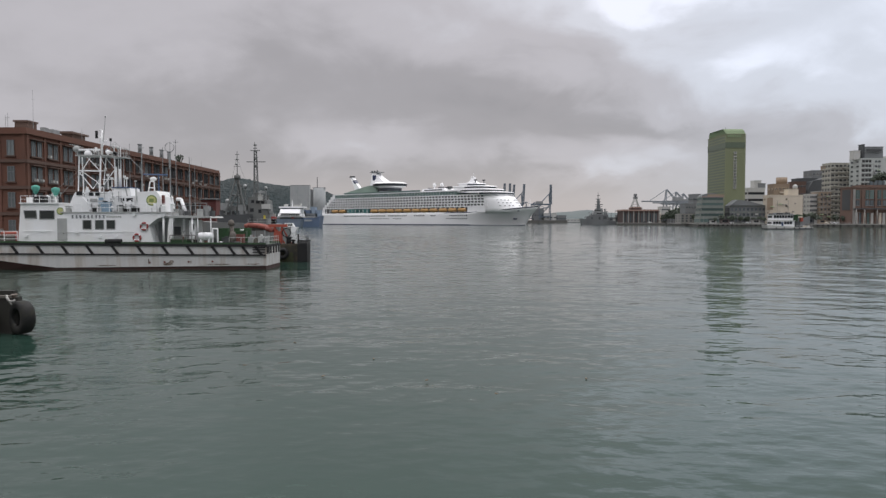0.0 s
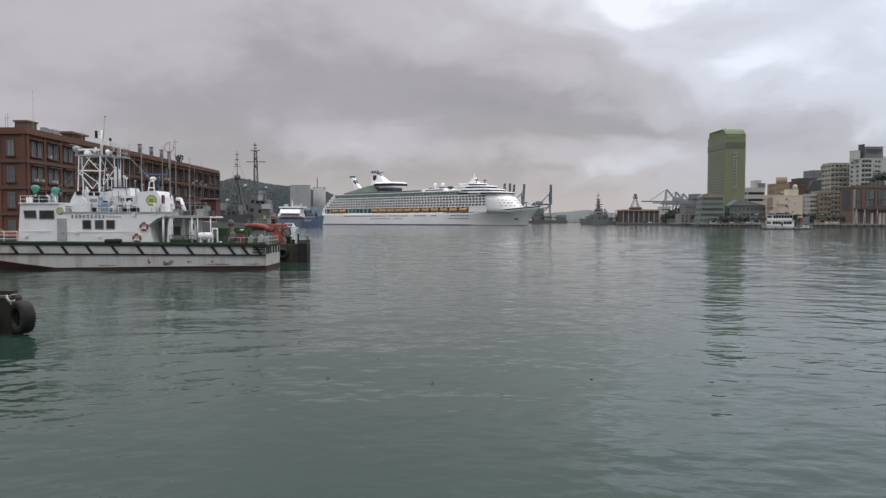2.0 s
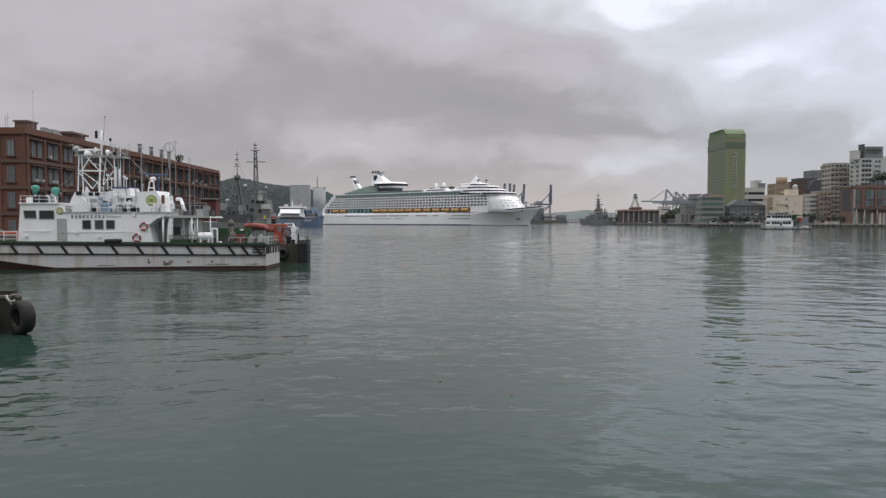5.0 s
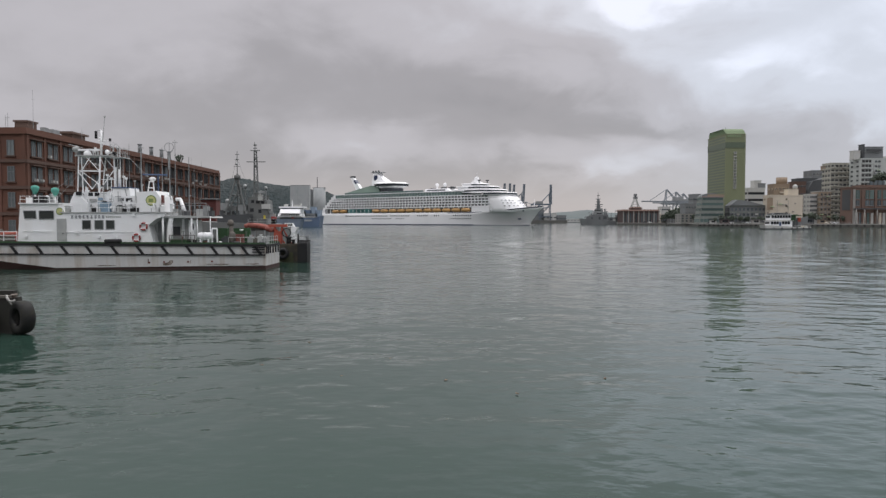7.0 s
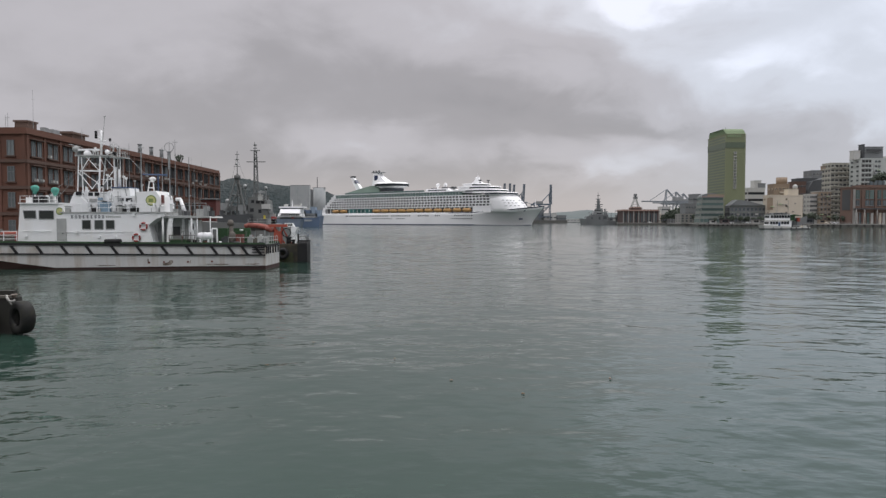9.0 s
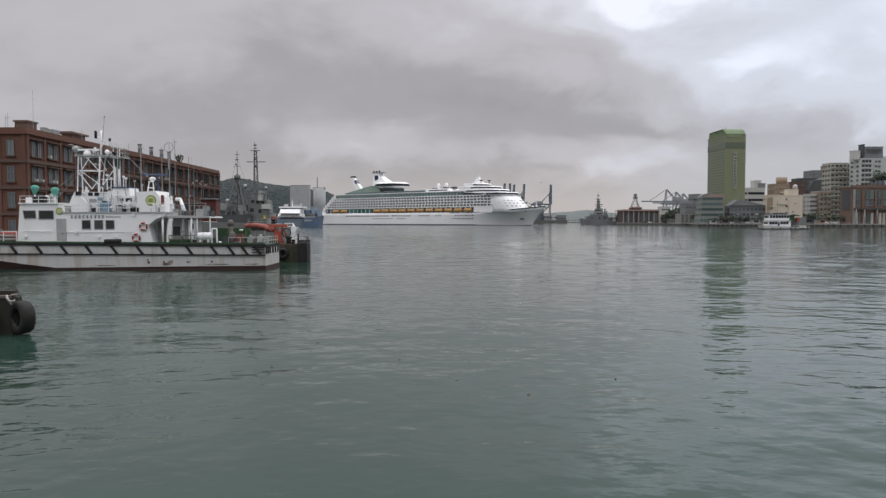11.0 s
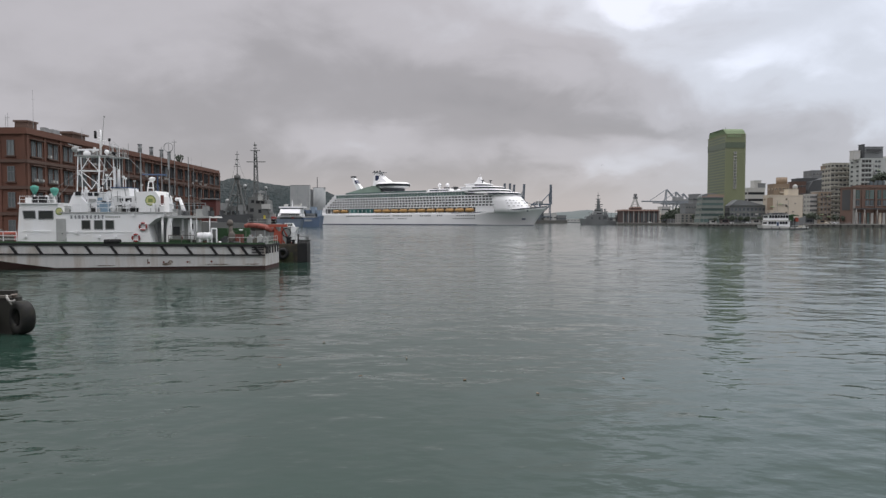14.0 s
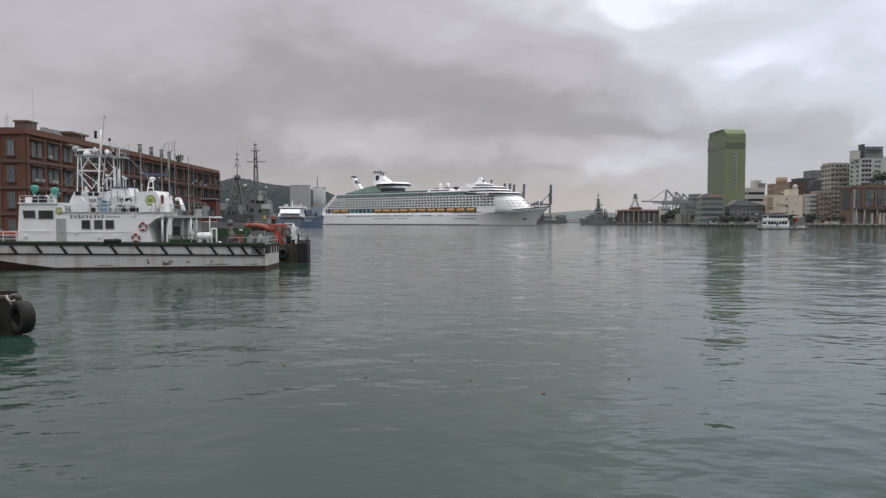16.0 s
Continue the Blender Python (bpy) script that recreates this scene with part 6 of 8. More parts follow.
# the bluish cast of distance haze is in this woodland colour
M_HILLWOOD = mat("haze_tinted_woodland", (0.025, 0.037, 0.039), 0.95, scale=0.03, vary=0.16, bump=0.05)
build_hill("wooded_hill", "dark wooded hill behind the far quay", [(-423.91, 72.81), (-369.75, 71.88), (-339.88, 76.52), (-311.86, 72.81), (-283.85, 70.02),
           (-246.50, 64.45), (-220.36, 59.80), (-195.15, 57.02), (-171.81, 46.79), (-134.46, 22.58)], 1000, 180, M_HILLWOOD, 2.6, 9000, 3, 0.0)

# ---- east shore: quay, hotel tower, town buildings ----
def build_east_quay():
    T = thing("quay_east", pose(0, 0, 0), "long concrete quay along the east shore", "quay", kind="structure")
    line = [(327.24, 440), (282.55, 500), (239.89, 522), (197.74, 540), (214.84, 600), (244.36, 760), (200.71, 800), (208.70, 840)]
    bm = B()
    prism(bm, line + [(700, 1400), (1500, 1400), (1500, 440)], "z", -3, 2.3)
    part("quay_wall", bm, M_QUAY, T)
    bm = B()
    for (xa, ya), (xb, yb) in zip(line, line[1:]):
        d = Vector((xb - xa, yb - ya, 0))
        n = Vector((d.y, -d.x, 0)).normalized()
        if n.y > 0:
            n = -n
        loft(bm, [[(p.x + n.x * o, p.y + n.y * o, zz) for o, zz in ((0.25, 1.75), (0.25, 2.5), (-0.6, 2.5), (-0.6, 1.75))] for p in (Vector((xa, ya, 0)), Vector((xb, yb, 0)))])
    part("coping", bm, M_CONCRETE, T, "pale concrete coping")
    tm = tyre_mesh("tyre", 0.5, 0.24)
    for (xa, ya), (xb, yb) in zip(line[:3], line[1:4]):
        for i in range(14):
            f = (i + 0.5) / 14
            share("tyre", tm, T, pose(xa + (xb - xa) * f, ya + (yb - ya) * f - 0.5, 1.2))
    return T


build_east_quay()
WIN = {}


def building(name, label, x0, x1, y0, y1, zt, wall, floors=5, cols=5, side_cols=4, ww=1.6, wh=1.5, frame_m=None, glass=None, z0=2.3, first=1.5, parapet=0.8, band=False, ledge=None, category="building", group=""):
    """A block of storeys with its windows, ledges and roof edge. Windows on the water front and on the west side."""
    T = thing(name, pose(0, 0, 0), label, category, group)
    bm = B()
    box(bm, x0, x1, y0, y1, z0, zt)
    part("wall", bm, wall, T)
    bm = B()
    o = 0.15
    box(bm, x0 - o, x1 + o, y0 - o, y1 + o, zt, zt + parapet)
    part("roof", bm, ledge or wall, T)
    fh = (zt - z0 - first) / max(1, floors)
    frame_m, glass = frame_m or M_MIDGREY, glass or M_GLASS_GREY
    for f in range(floors):
        z = z0 + first + f * fh
        if ledge:
            bm = B()
            box(bm, x0 - 0.35, x1 + 0.2, y0 - 0.35, y0 - 0.003, z - 0.5, z + 0.25)
            box(bm, x0 - 0.35, x0 - 0.003, y0 - 0.003, y1, z - 0.5, z + 0.25)
            part("ledge", bm, ledge, T)
        if band:
            bm = B()
            box(bm, x0 + 0.6, x1 - 0.6, y0 - 0.08, y0 - 0.003, z + 0.6, z + 0.6 + wh)
            part("window_band", bm, glass, T)
            bm = B()
            box(bm, x0 - 0.08, x0 - 0.003, y0 + 0.6, y1 - 0.6, z + 0.6, z + 0.6 + wh)
            part("window_band", bm, glass, T)
            continue
        key = (round(ww, 2), round(wh, 2), frame_m.name, glass.name)
        if key not in WIN:
            WIN[key] = window_mesh("window", ww, wh, frame_m, glass, 0.25, 1, False, 0.12)
        for c in range(cols):
            share("window", WIN[key], T, pose(x0 + (x1 - x0) * (c + 0.5) / cols, y0 - 0.003, z + (fh - wh) * 0.5))
        for c in range(side_cols):
            share("window", WIN[key], T, pose(x0 - 0.003, y0 + (y1 - y0) * (c + 0.5) / side_cols, z + (fh - wh) * 0.5, rz=-90))
    return T


def roof_block(T, x0, x1, y0, y1, z0, z1, m, name="roof_house", label=""):
    bm = B()
    box(bm, x0, x1, y0, y1, z0, z1)
    box(bm, x0 - 0.2, x1 + 0.2, y0 - 0.2, y1 + 0.2, z1, z1 + 0.3)
    return part(name, bm, m, T, label)


def build_hotel_tower():
    D = 560.0
    x0, x1, y1 = 226.43, 243.26, 597.17
    T = thing("hotel_tower", pose(0, 0, 0), "tall olive-green hotel tower with a pale crown", "building")
    zt = 74.24
    bm = B()
    prism(bm, [(x0, D), (x1 - 1.5, D), (x1, D + 1.5), (x1, y1), (x0, y1)], "z", 2.3, zt)
    part("wall", bm, M_TOWER, T)
    # fine floor lines on both faces
    floors = 21
    for f in range(floors):
        z = 24 + (zt - 26) * f / floors
        bm = B()
        box(bm, x0 - 0.04, x1 - 1.6, D - 0.04, D - 0.003, z, z + 0.3)
        box(bm, x0 - 0.04, x0 - 0.003, D - 0.003, y1, z, z + 0.45)
        part("floor_band", bm, M_TOWER, T)
        bm = B()
        box(bm, x0 - 0.06, x0 - 0.002, D + 1.2, y1 - 1.2, z + 0.8, z + 2.1)
        part("window_band", bm, M_TOWER_DARK, T)
    me = window_mesh("window", 2.3, 1.3, M_TILE_WHITE, M_GLASS_GREY, 0.4, 0, False, 0.2)
    for f in range(12):
        z = 30.93 + f * (61.18 - 30.93) / 12
        w = share("window", me, T, pose(234.16, D - 0.003, z))
        bm = B()
        box(bm, -1.3, 1.3, -0.9, 0, -0.4, 0.0)
        part("balcony", bm, M_TILE_WHITE, w)
    for za, zb, m, lab in ((62.99, 67.49, M_TOWER_DARK, "dark glazed top-floor band"), (73.56, 74.24, M_TOWER, "")):
        bm = B()
        box(bm, x0 - 0.3, x1 - 1.2, D - 0.3, D - 0.004, za, zb)
        box(bm, x0 - 0.3, x0 - 0.004, D - 0.004, y1, za, zb)
        part("top_band", bm, m, T, lab)
    bm = B()
    A = [(x0 + 0.5, D + 0.6), (x1 - 0.6, D + 0.6), (x1 - 0.6, y1 - 0.5), (x0 + 0.5, y1 - 0.5)]
    loft(bm, [[(x, y, zt) for x, y in A], [(x + (0.6 if x < 225 else -1.0), y + (1 if y < 575 else -3), 76.94) for x, y in A], [(x + (1.2 if x < 225 else -2.0), y + (2 if y < 575 else -7), 78.29) for x, y in A]])
    part("crown", bm, M_ROOFGREEN, T, "pale green stepped crown")
    for i in range(6):
        bm = B()
        x = 227.80 + i * 1.9
        box(bm, x, x + 1.3, D - 0.35, D - 0.004, 71.54, 73.34)
        part("sign_letter", bm, M_ROOFGREEN, T, "pale sign block")
    bm = B()
    cyl(bm, (x0 + 3, D + 8, 77.84), (x0 + 3, D + 8, 80.98), 0.2, 0.1, seg=5)
    part("aerial", bm, M_STEEL, T)
    return T


build_hotel_tower()


M_GREENGREY = mat("grey_green_render", (0.225, 0.245, 0.225), 0.75, scale=0.12, vary=0.15, streak=0.3)
M_GLASS_DULL = glass_mat("dull_green_glass", (0.055, 0.08, 0.075), 0.2)
M_PINKISH = mat("faded_pink_render", (0.34, 0.25, 0.24), 0.75, scale=0.12, vary=0.12)


def build_terraced_building():
    T = thing("terraced_building", pose(0, 0, 0), "grey-green office building in stepped banded storeys", "building")
    D = 546
    x0, x1, y1 = 201.27, 220.33, D + 12
    zs = [2.3, 7, 11.2, 15.4, 19.6, 23.8]
    for i, (a, b) in enumerate(zip(zs, zs[1:])):
        ins = 0.6 * i
        bm = B()
        box(bm, x0 + ins, x1, D + 0.4 * i, y1, a, b)
        part("storey", bm, M_GREENGREY, T)
        bm = B()
        box(bm, x0 + ins + 0.5, x1 - 0.4, D + 0.4 * i - 0.1, D + 0.4 * i - 0.003, a + 1.3, b - 0.9)
        box(bm, x0 + ins - 0.1, x0 + ins - 0.003, D + 0.4 * i + 0.5, y1 - 0.5, a + 1.3, b - 0.9)
        part("window_band", bm, M_GLASS_DULL, T)
        bm = B()
        box(bm, x0 + ins - 0.35, x1 + 0.2, D + 0.4 * i - 0.35, D + 0.4 * i - 0.101, b - 0.75, b)
        part("spandrel", bm, M_GREENGREY if i < 4 else M_PINKISH, T)
    bm = B()
    rows = []
    for k in range(7):
        a = math.pi * k / 6
        rows.append((x0 + 10 - 7.5 * math.cos(a), 23.8 + 2.6 * math.sin(a)))
    prism(bm, rows, "y", D + 3, D + 11)
    part("barrel_roof", bm, M_MIDGREY, T, "grey arched roof")
    bm = B()
    box(bm, 208.23, 221.13, D + 2.2, D + 11.5, 23.8, 25.3)
    part("roof_strip", bm, M_TAN, T)
    return T


build_terraced_building()


def build_podium():
    T = building("glazed_podium", "grey glazed podium with a sloping canopy", 225.72, 254.16, 548, 558, 15.77, M_MIDGREY, 3, 9, 2, 2.2, 2.2, M_MIDGREY, M_GLASS_GREY, first=0.6, ledge=M_GREENGREY)
    bm = B()
    prism(bm, [(225.44, 15.81 + 0.8), (231.26, 21.17), (239.33, 20.28), (253.23, 16.70), (253.23, 15.81 + 0.8)], "y", 547, 557)
    part("canopy", bm, M_MIDGREY, T, "grey sloping canopy")
    for across, m in ((1306, M_CONCRETE), (1339, M_TILE_WHITE)):
        bm = B()
        x = (across - 784) / 1230.6 * 547
        box(bm, x - 1.1, x + 1.1, 547.2, 547.9, 9.06, 10.39)
        part("sign_panel", bm, m, T)
    return T


build_podium()

bt = building("banded_office", "white and dark banded office block", 266.46, 281.81, 610, 624, 32.80, M_TILE_WHITE, 5, 4, 2, 1.6, 2.1, None, M_GLASS, band=True)
roof_block(bt, 273.30, 279.26, 612, 620, 32.80, 39.70, M_TILE_WHITE)
roof_block(bt, 276.28, 282.74, 611.5, 620, 32.80, 37.24, M_MIDGREY)

bt = building("cream_warehouse", "cream plastered quayside warehouse with few windows", 253.42, 278.85, 540, 551.45, 23.87, M_CREAM, 3, 1, 2, 1.4, 1.3, M_TAN, M_GLASS_GREY, first=6)
roof_block(bt, 268.44, 276.36, 542, 549, 23.87, 29.11, M_CREAM)
bm = B()
ball(bm, (275.24, 545, 31.10), 1.9, 12, 8)
part("water_tank", bm, M_TILE_WHITE, bt)
bm = B()
box(bm, 251.25, 255.65, 539.9, 539.997, 12.94, 22.56)
part("wall_patch", bm, M_TAN, bt)

bt = building("tan_apartment", "tan plastered apartment block with a round roof tank", 289.38, 303.11, 610, 622, 36.25, M_TAN, 4, 4, 2, 1.8, 1.8, M_CREAM, M_GLASS, first=3)
bm = B()
cyl(bm, (299.09, 616, 36.36), (299.09, 616, 42.78), 4.6, seg=20)
part("roof_drum", bm, M_TAN, bt, "tan round stair drum")
building("brown_apartment", "brown tiled apartment block", 314.98, 325.28, 625, 637, 39.06, M_BRICK_DARK, 5, 4, 2, 1.6, 1.6, None, M_GLASS)
building("dark_office", "dark grey office block with a flat roof", 327.07, 343.48, 640, 655, 42.99, M_DARKGREY, 6, 5, 2, 1.7, 1.7, M_MIDGREY, M_GLASS_GREY)
building("grey_apartment", "weathered grey apartment block", 349.08, 368.68, 660, 676, 51.65, M_MIDGREY, 8, 6, 3, 1.7, 1.7, M_CONCRETE, M_GLASS_GREY)
bt = building("white_grid_building", "low white building with a grid of windows", 294.80, 301.00, 560, 570, 25.49, M_TILE_WHITE, 4, 5, 2, 1.2, 1.6, M_STEEL, M_GLASS_GREY, first=9)
building("old_flats", "old tan flats with open balconies", 300.66, 309.68, 556, 570, 27.59, M_TAN, 6, 3, 2, 1.8, 1.8, M_CONCRETE, M_GLASS, ledge=M_CONCRETE)


def build_shrouded_block():
    bm = B()
    pts = [(329.42, 2.3), (330.95, 33.22), (335.56, 40.86), (343.23, 42.89), (348.86, 41.88), (350.90, 2.3)]
    rnd = random.Random(9)
    loft(bm, [[(x + rnd.uniform(-1, 1), y, z + rnd.uniform(-0.6, 0.6)) for x, z in pts] for y in (630, 634, 639, 645)])
    return solid("shrouded_block", bm, M_DARKGREY, "dark rock and netting slope behind the flats", "slope")


build_shrouded_block()

bt = building("balcony_apartment", "grey apartment block with rows of balconies", 313.78, 330.29, 565, 577.67, 50.77, M_TILE_CREAM, 12, 5, 3, 2.3, 1.7, M_STEEL, M_GLASS, ledge=M_TILE_CREAM, first=3)
roof_block(bt, 313.73, 320.27, 572, 580, 46.22, 49.50, M_TAN)
bt = building("pale_tower_block", "tall pale grey tower block with roof houses", 326.01, 365.51, 545, 560, 52.64, M_TILE_GREEN, 13, 0, 2, 2.8, 1.6, M_STEEL, M_GLASS_GREY, ledge=None, first=3)
for i, (a, b, t, m) in enumerate(((1508, 1519, 268, M_TILE_WHITE), (1523, 1527, 257, M_DARKGREY), (1527, 1560, 261, M_MIDGREY), (1529, 1558, 273, M_TILE_WHITE), (1560, 1590, 278, M_TILE_WHITE))):
    k = 548 / 1230.6
    roof_block(bt, (a - 784) * k, (b - 784) * k, 548 + i * 0.3, 554 - i * 0.3, 52.64, 4.4 - (t - 391.5) * k, m)
bm = B()
box(bm, 331.76, 343.31, 546.8, 547.6, 58.99, 60.75)
part("roof_sign", bm, M_DARKGREY, bt, "dark panel with unreadable lettering")
for a, b, q0, q1, m in ((1537, 1562, 345, 318, M_GLASS_GREY), (1545, 1556, 318, 306, M_STEEL)):
    k = 544 / 1230.6
    bm = B()
    box(bm, (a - 784) * k, (b - 784) * k, 543.2, 544.8, 4.4 - (q0 - 391.5) * k, 4.4 - (q1 - 391.5) * k)
    part("glazed_bay", bm, m, bt)


def add_wall_gear(T, x0, x1, y0, za, zb, n, seed):
    """Air conditioners, small awnings and downpipes that clutter an old front."""
    rnd = random.Random(seed)
    unit = B()
    box(unit, -0.5, 0.5, -0.75, -0.05, 0, 0.75)
    unit = mesh_of("air_conditioner", unit, M_CONCRETE)
    awn = B()
    prism(awn, [(-0.06, 0.6), (-1.2, 0.1), (-1.2, 0.0), (-0.06, 0.5)], "x", -1.3, 1.3)
    awn = mesh_of("awning", awn, M_ROOFGREEN)
    for i in range(n):
        x, z = rnd.uniform(x0 + 1.5, x1 - 1.5), rnd.uniform(za, zb)
        if i % 3 == 2:
            share("awning", awn, T, pose(x, y0 - 0.26, z))
        else:
            share("air_conditioner", unit, T, pose(x, y0 - 0.26, z))
    for k in range(2):
        bm = B()
        x = rnd.uniform(x0 + 1, x1 - 1)
        cyl(bm, (x, y0 - 0.5, 2.3), (x, y0 - 0.5, zb), 0.12, seg=5)
        part("downpipe", bm, M_MIDGREY, T)


def add_balconies(T, x0, x1, y0, z0, fh, floors, cols, m):
    """Stacked balconies on the water front: slab, parapet and a clothes rail."""
    w = (x1 - x0) / cols
    bm = B()
    box(bm, -w * 0.42, w * 0.42, -1.3, -0.3, 0, 0.2)
    box(bm, -w * 0.42, w * 0.42, -1.3, -1.15, 0.2, 1.1)
    box(bm, -w * 0.42, -w * 0.42 + 0.15, -1.15, -0.3, 0.2, 1.1)
    box(bm, w * 0.42 - 0.15, w * 0.42, -1.15, -0.3, 0.2, 1.1)
    cyl(bm, (-w * 0.4, -1.2, 1.6), (w * 0.4, -1.2, 1.6), 0.05, seg=4)
    me = mesh_of("balcony", bm, m)
    rnd = random.Random(int(x0))
    for f in range(floors):
        for c in range(cols):
            if rnd.random() < 0.82:
                share("balcony", me, T, pose(x0 + w * (c + 0.5), y0 - 0.06, z0 + f * fh))


def add_loggias(T, y0, z0, fh, floors):
    """Wide panels, dark for loggia shade, behind parapets; paired windows beside, storey by storey."""
    # the wall has no recess here: a dark sheet carries its shade
    bm = B()
    box(bm, 0, 7.4, -0.12, 0, 1.0, fh - 0.55)
    shade = mesh_of("loggia", bm, M_GLASS_SHADE)
    bm = B()
    box(bm, -0.2, 7.6, -0.55, 0, 0.0, 1.0)
    for x in (2.3, 4.9):
        box(bm, x, x + 0.25, -0.4, -0.13, 1.0, fh - 0.55)
    parapet = mesh_of("parapet", bm, M_TILE_GREEN)
    win = window_mesh("window", 1.9, 1.7, M_STEEL, M_GLASS_GREY, 0.2, 1, False, 0.12)
    for f in range(floors):
        z = z0 + f * fh
        g = share("loggia", shade, T, pose(326.9, y0 - 0.003, z))
        share("parapet", parapet, g, pose(0, 0, 0))
        for x in (338.0, 340.6, 347.0, 352.0, 357.0, 362.0):
            share("window", win, T, pose(x, y0 - 0.003, z + 1.0))


for o in list(scene.objects):
    if o.name == "balcony_apartment":
        add_balconies(o, 313.78, 330.29, 565, 5.6, (50.77 - 5.3) / 12, 12, 4, M_TILE_CREAM)
    if o.name == "pale_tower_block":
        add_loggias(o, 545, 5.3, (52.64 - 5.3) / 13, 13)
        add_wall_gear(o, 334.5, 343.38, 545, 8, 49.13, 10, 3)
    if o.name == "grey_apartment":
        add_wall_gear(o, 349.08, 368.68, 660, 24, 48.99, 12, 4)
    if o.name == "old_flats":
        add_wall_gear(o, 300.66, 309.68, 556, 5, 25.34, 12, 5)
    if o.name == "cream_warehouse":
        add_wall_gear(o, 253.42, 278.85, 540, 5, 20.37, 8, 6)
    if o.name == "tan_apartment":
        add_balconies(o, 289.38, 303.11, 610, 5.6, (36.25 - 5.3) / 4, 4, 3, M_CREAM)


M_BRICK_TAN = mat("faded_brown_brick", (0.19, 0.122, 0.098), 0.85, scale=0.3, vary=0.2, dirt=(0.09, 0.075, 0.065), streak=0.25)


def build_brick_warehouse():
    D = 505.0
    x0, x1 = 296.39, 350.98
    T = thing("brick_warehouse", pose(0, 0, 0), "dark red-brick quayside warehouse with an arcade", "building")
    zt = 28.32
    bm = B()
    box(bm, x0, x1, D, D + 15, 2.3, zt)
    part("wall", bm, M_BRICK_TAN, T)
    bm = B()
    box(bm, x0 - 0.4, x1, D - 0.4, D + 15, zt, zt + 0.9)
    part("parapet", bm, M_BRICK_TAN, T)
    bm = B()
    box(bm, x0 + 8, x1, D + 4, D + 14, zt + 0.9, zt + 2.4)
    part("roof_storey", bm, M_BRICK_TAN, T)
    k = D / 1230.6
    def across(p): return (p - 784) * k
    def height_of(q): return 4.4 - (q - 391.5) * k
    bm = B()
    box(bm, x0 - 0.25, x0 - 0.003, D + 2, D + 12, height_of(372), height_of(336))
    part("shutter", bm, M_DARKGREY, T, "tall dark shutter")
    for p in (1508, 1523, 1546, 1568, 1590, 1612):
        bm = B()
        box(bm, across(p), across(p + 3.5), D - 0.7, D - 0.003, 2.3, zt - 1)
        part("pier", bm, M_BRICK_TAN if p > 1512 else M_CONCRETE, T)
    for p in (1513, 1530, 1538, 1551, 1561, 1573, 1583, 1596, 1606):
        w = 6.5
        for q0, q1, m in ((352, 337, M_GLASS_DULL), (364, 355, M_GLASS_GREY)):
            bm = B()
            box(bm, across(p), across(p + w), D - 0.2, D - 0.003, height_of(q0), height_of(q1))
            wdw = part("window", bm, m, T)
            bm = B()
            box(bm, across(p + w / 2) - 0.12, across(p + w / 2) + 0.12, D - 0.3, D - 0.2, height_of(q0), height_of(q1))
            box(bm, across(p) - 0.2, across(p + w) + 0.2, D - 0.45, D - 0.2, height_of(q0) - 0.3, height_of(q0))
            part("frame", bm, M_MIDGREY, wdw)
    bm = B()
    box(bm, across(1508), x1, D - 3.2, D - 0.71, height_of(371), height_of(369))
    part("canopy", bm, M_DARKGREY, T, "dark canopy along the arcade")
    for i, p in enumerate(range(1512, 1630, 7)):
        m = (M_TILE_WHITE, M_GLASS_GREY, M_CREAM, M_GLASS_DULL, M_TILE_WHITE, M_BLUE, M_CREAM)[i % 7]
        bm = B()
        box(bm, across(p), across(p + 4.6), D - 0.22, D - 0.003, 2.3, height_of(377))
        part("doorway", bm, m, T)
    for p in (1510, 1525, 1547, 1569, 1591):
        bm = B()
        cyl(bm, (across(p), D - 3.0, 2.3), (across(p), D - 3.0, height_of(371)), 0.35, seg=8)
        part("column", bm, M_CONCRETE, T)
    return T


build_brick_warehouse()


M_HARBOUR = mat("faded_red_brown_render", (0.115, 0.080, 0.074), 0.8, scale=0.12, vary=0.2)
M_DULL = mat("dull_brown_plaster", (0.105, 0.08, 0.076), 0.8, scale=0.1, vary=0.15)


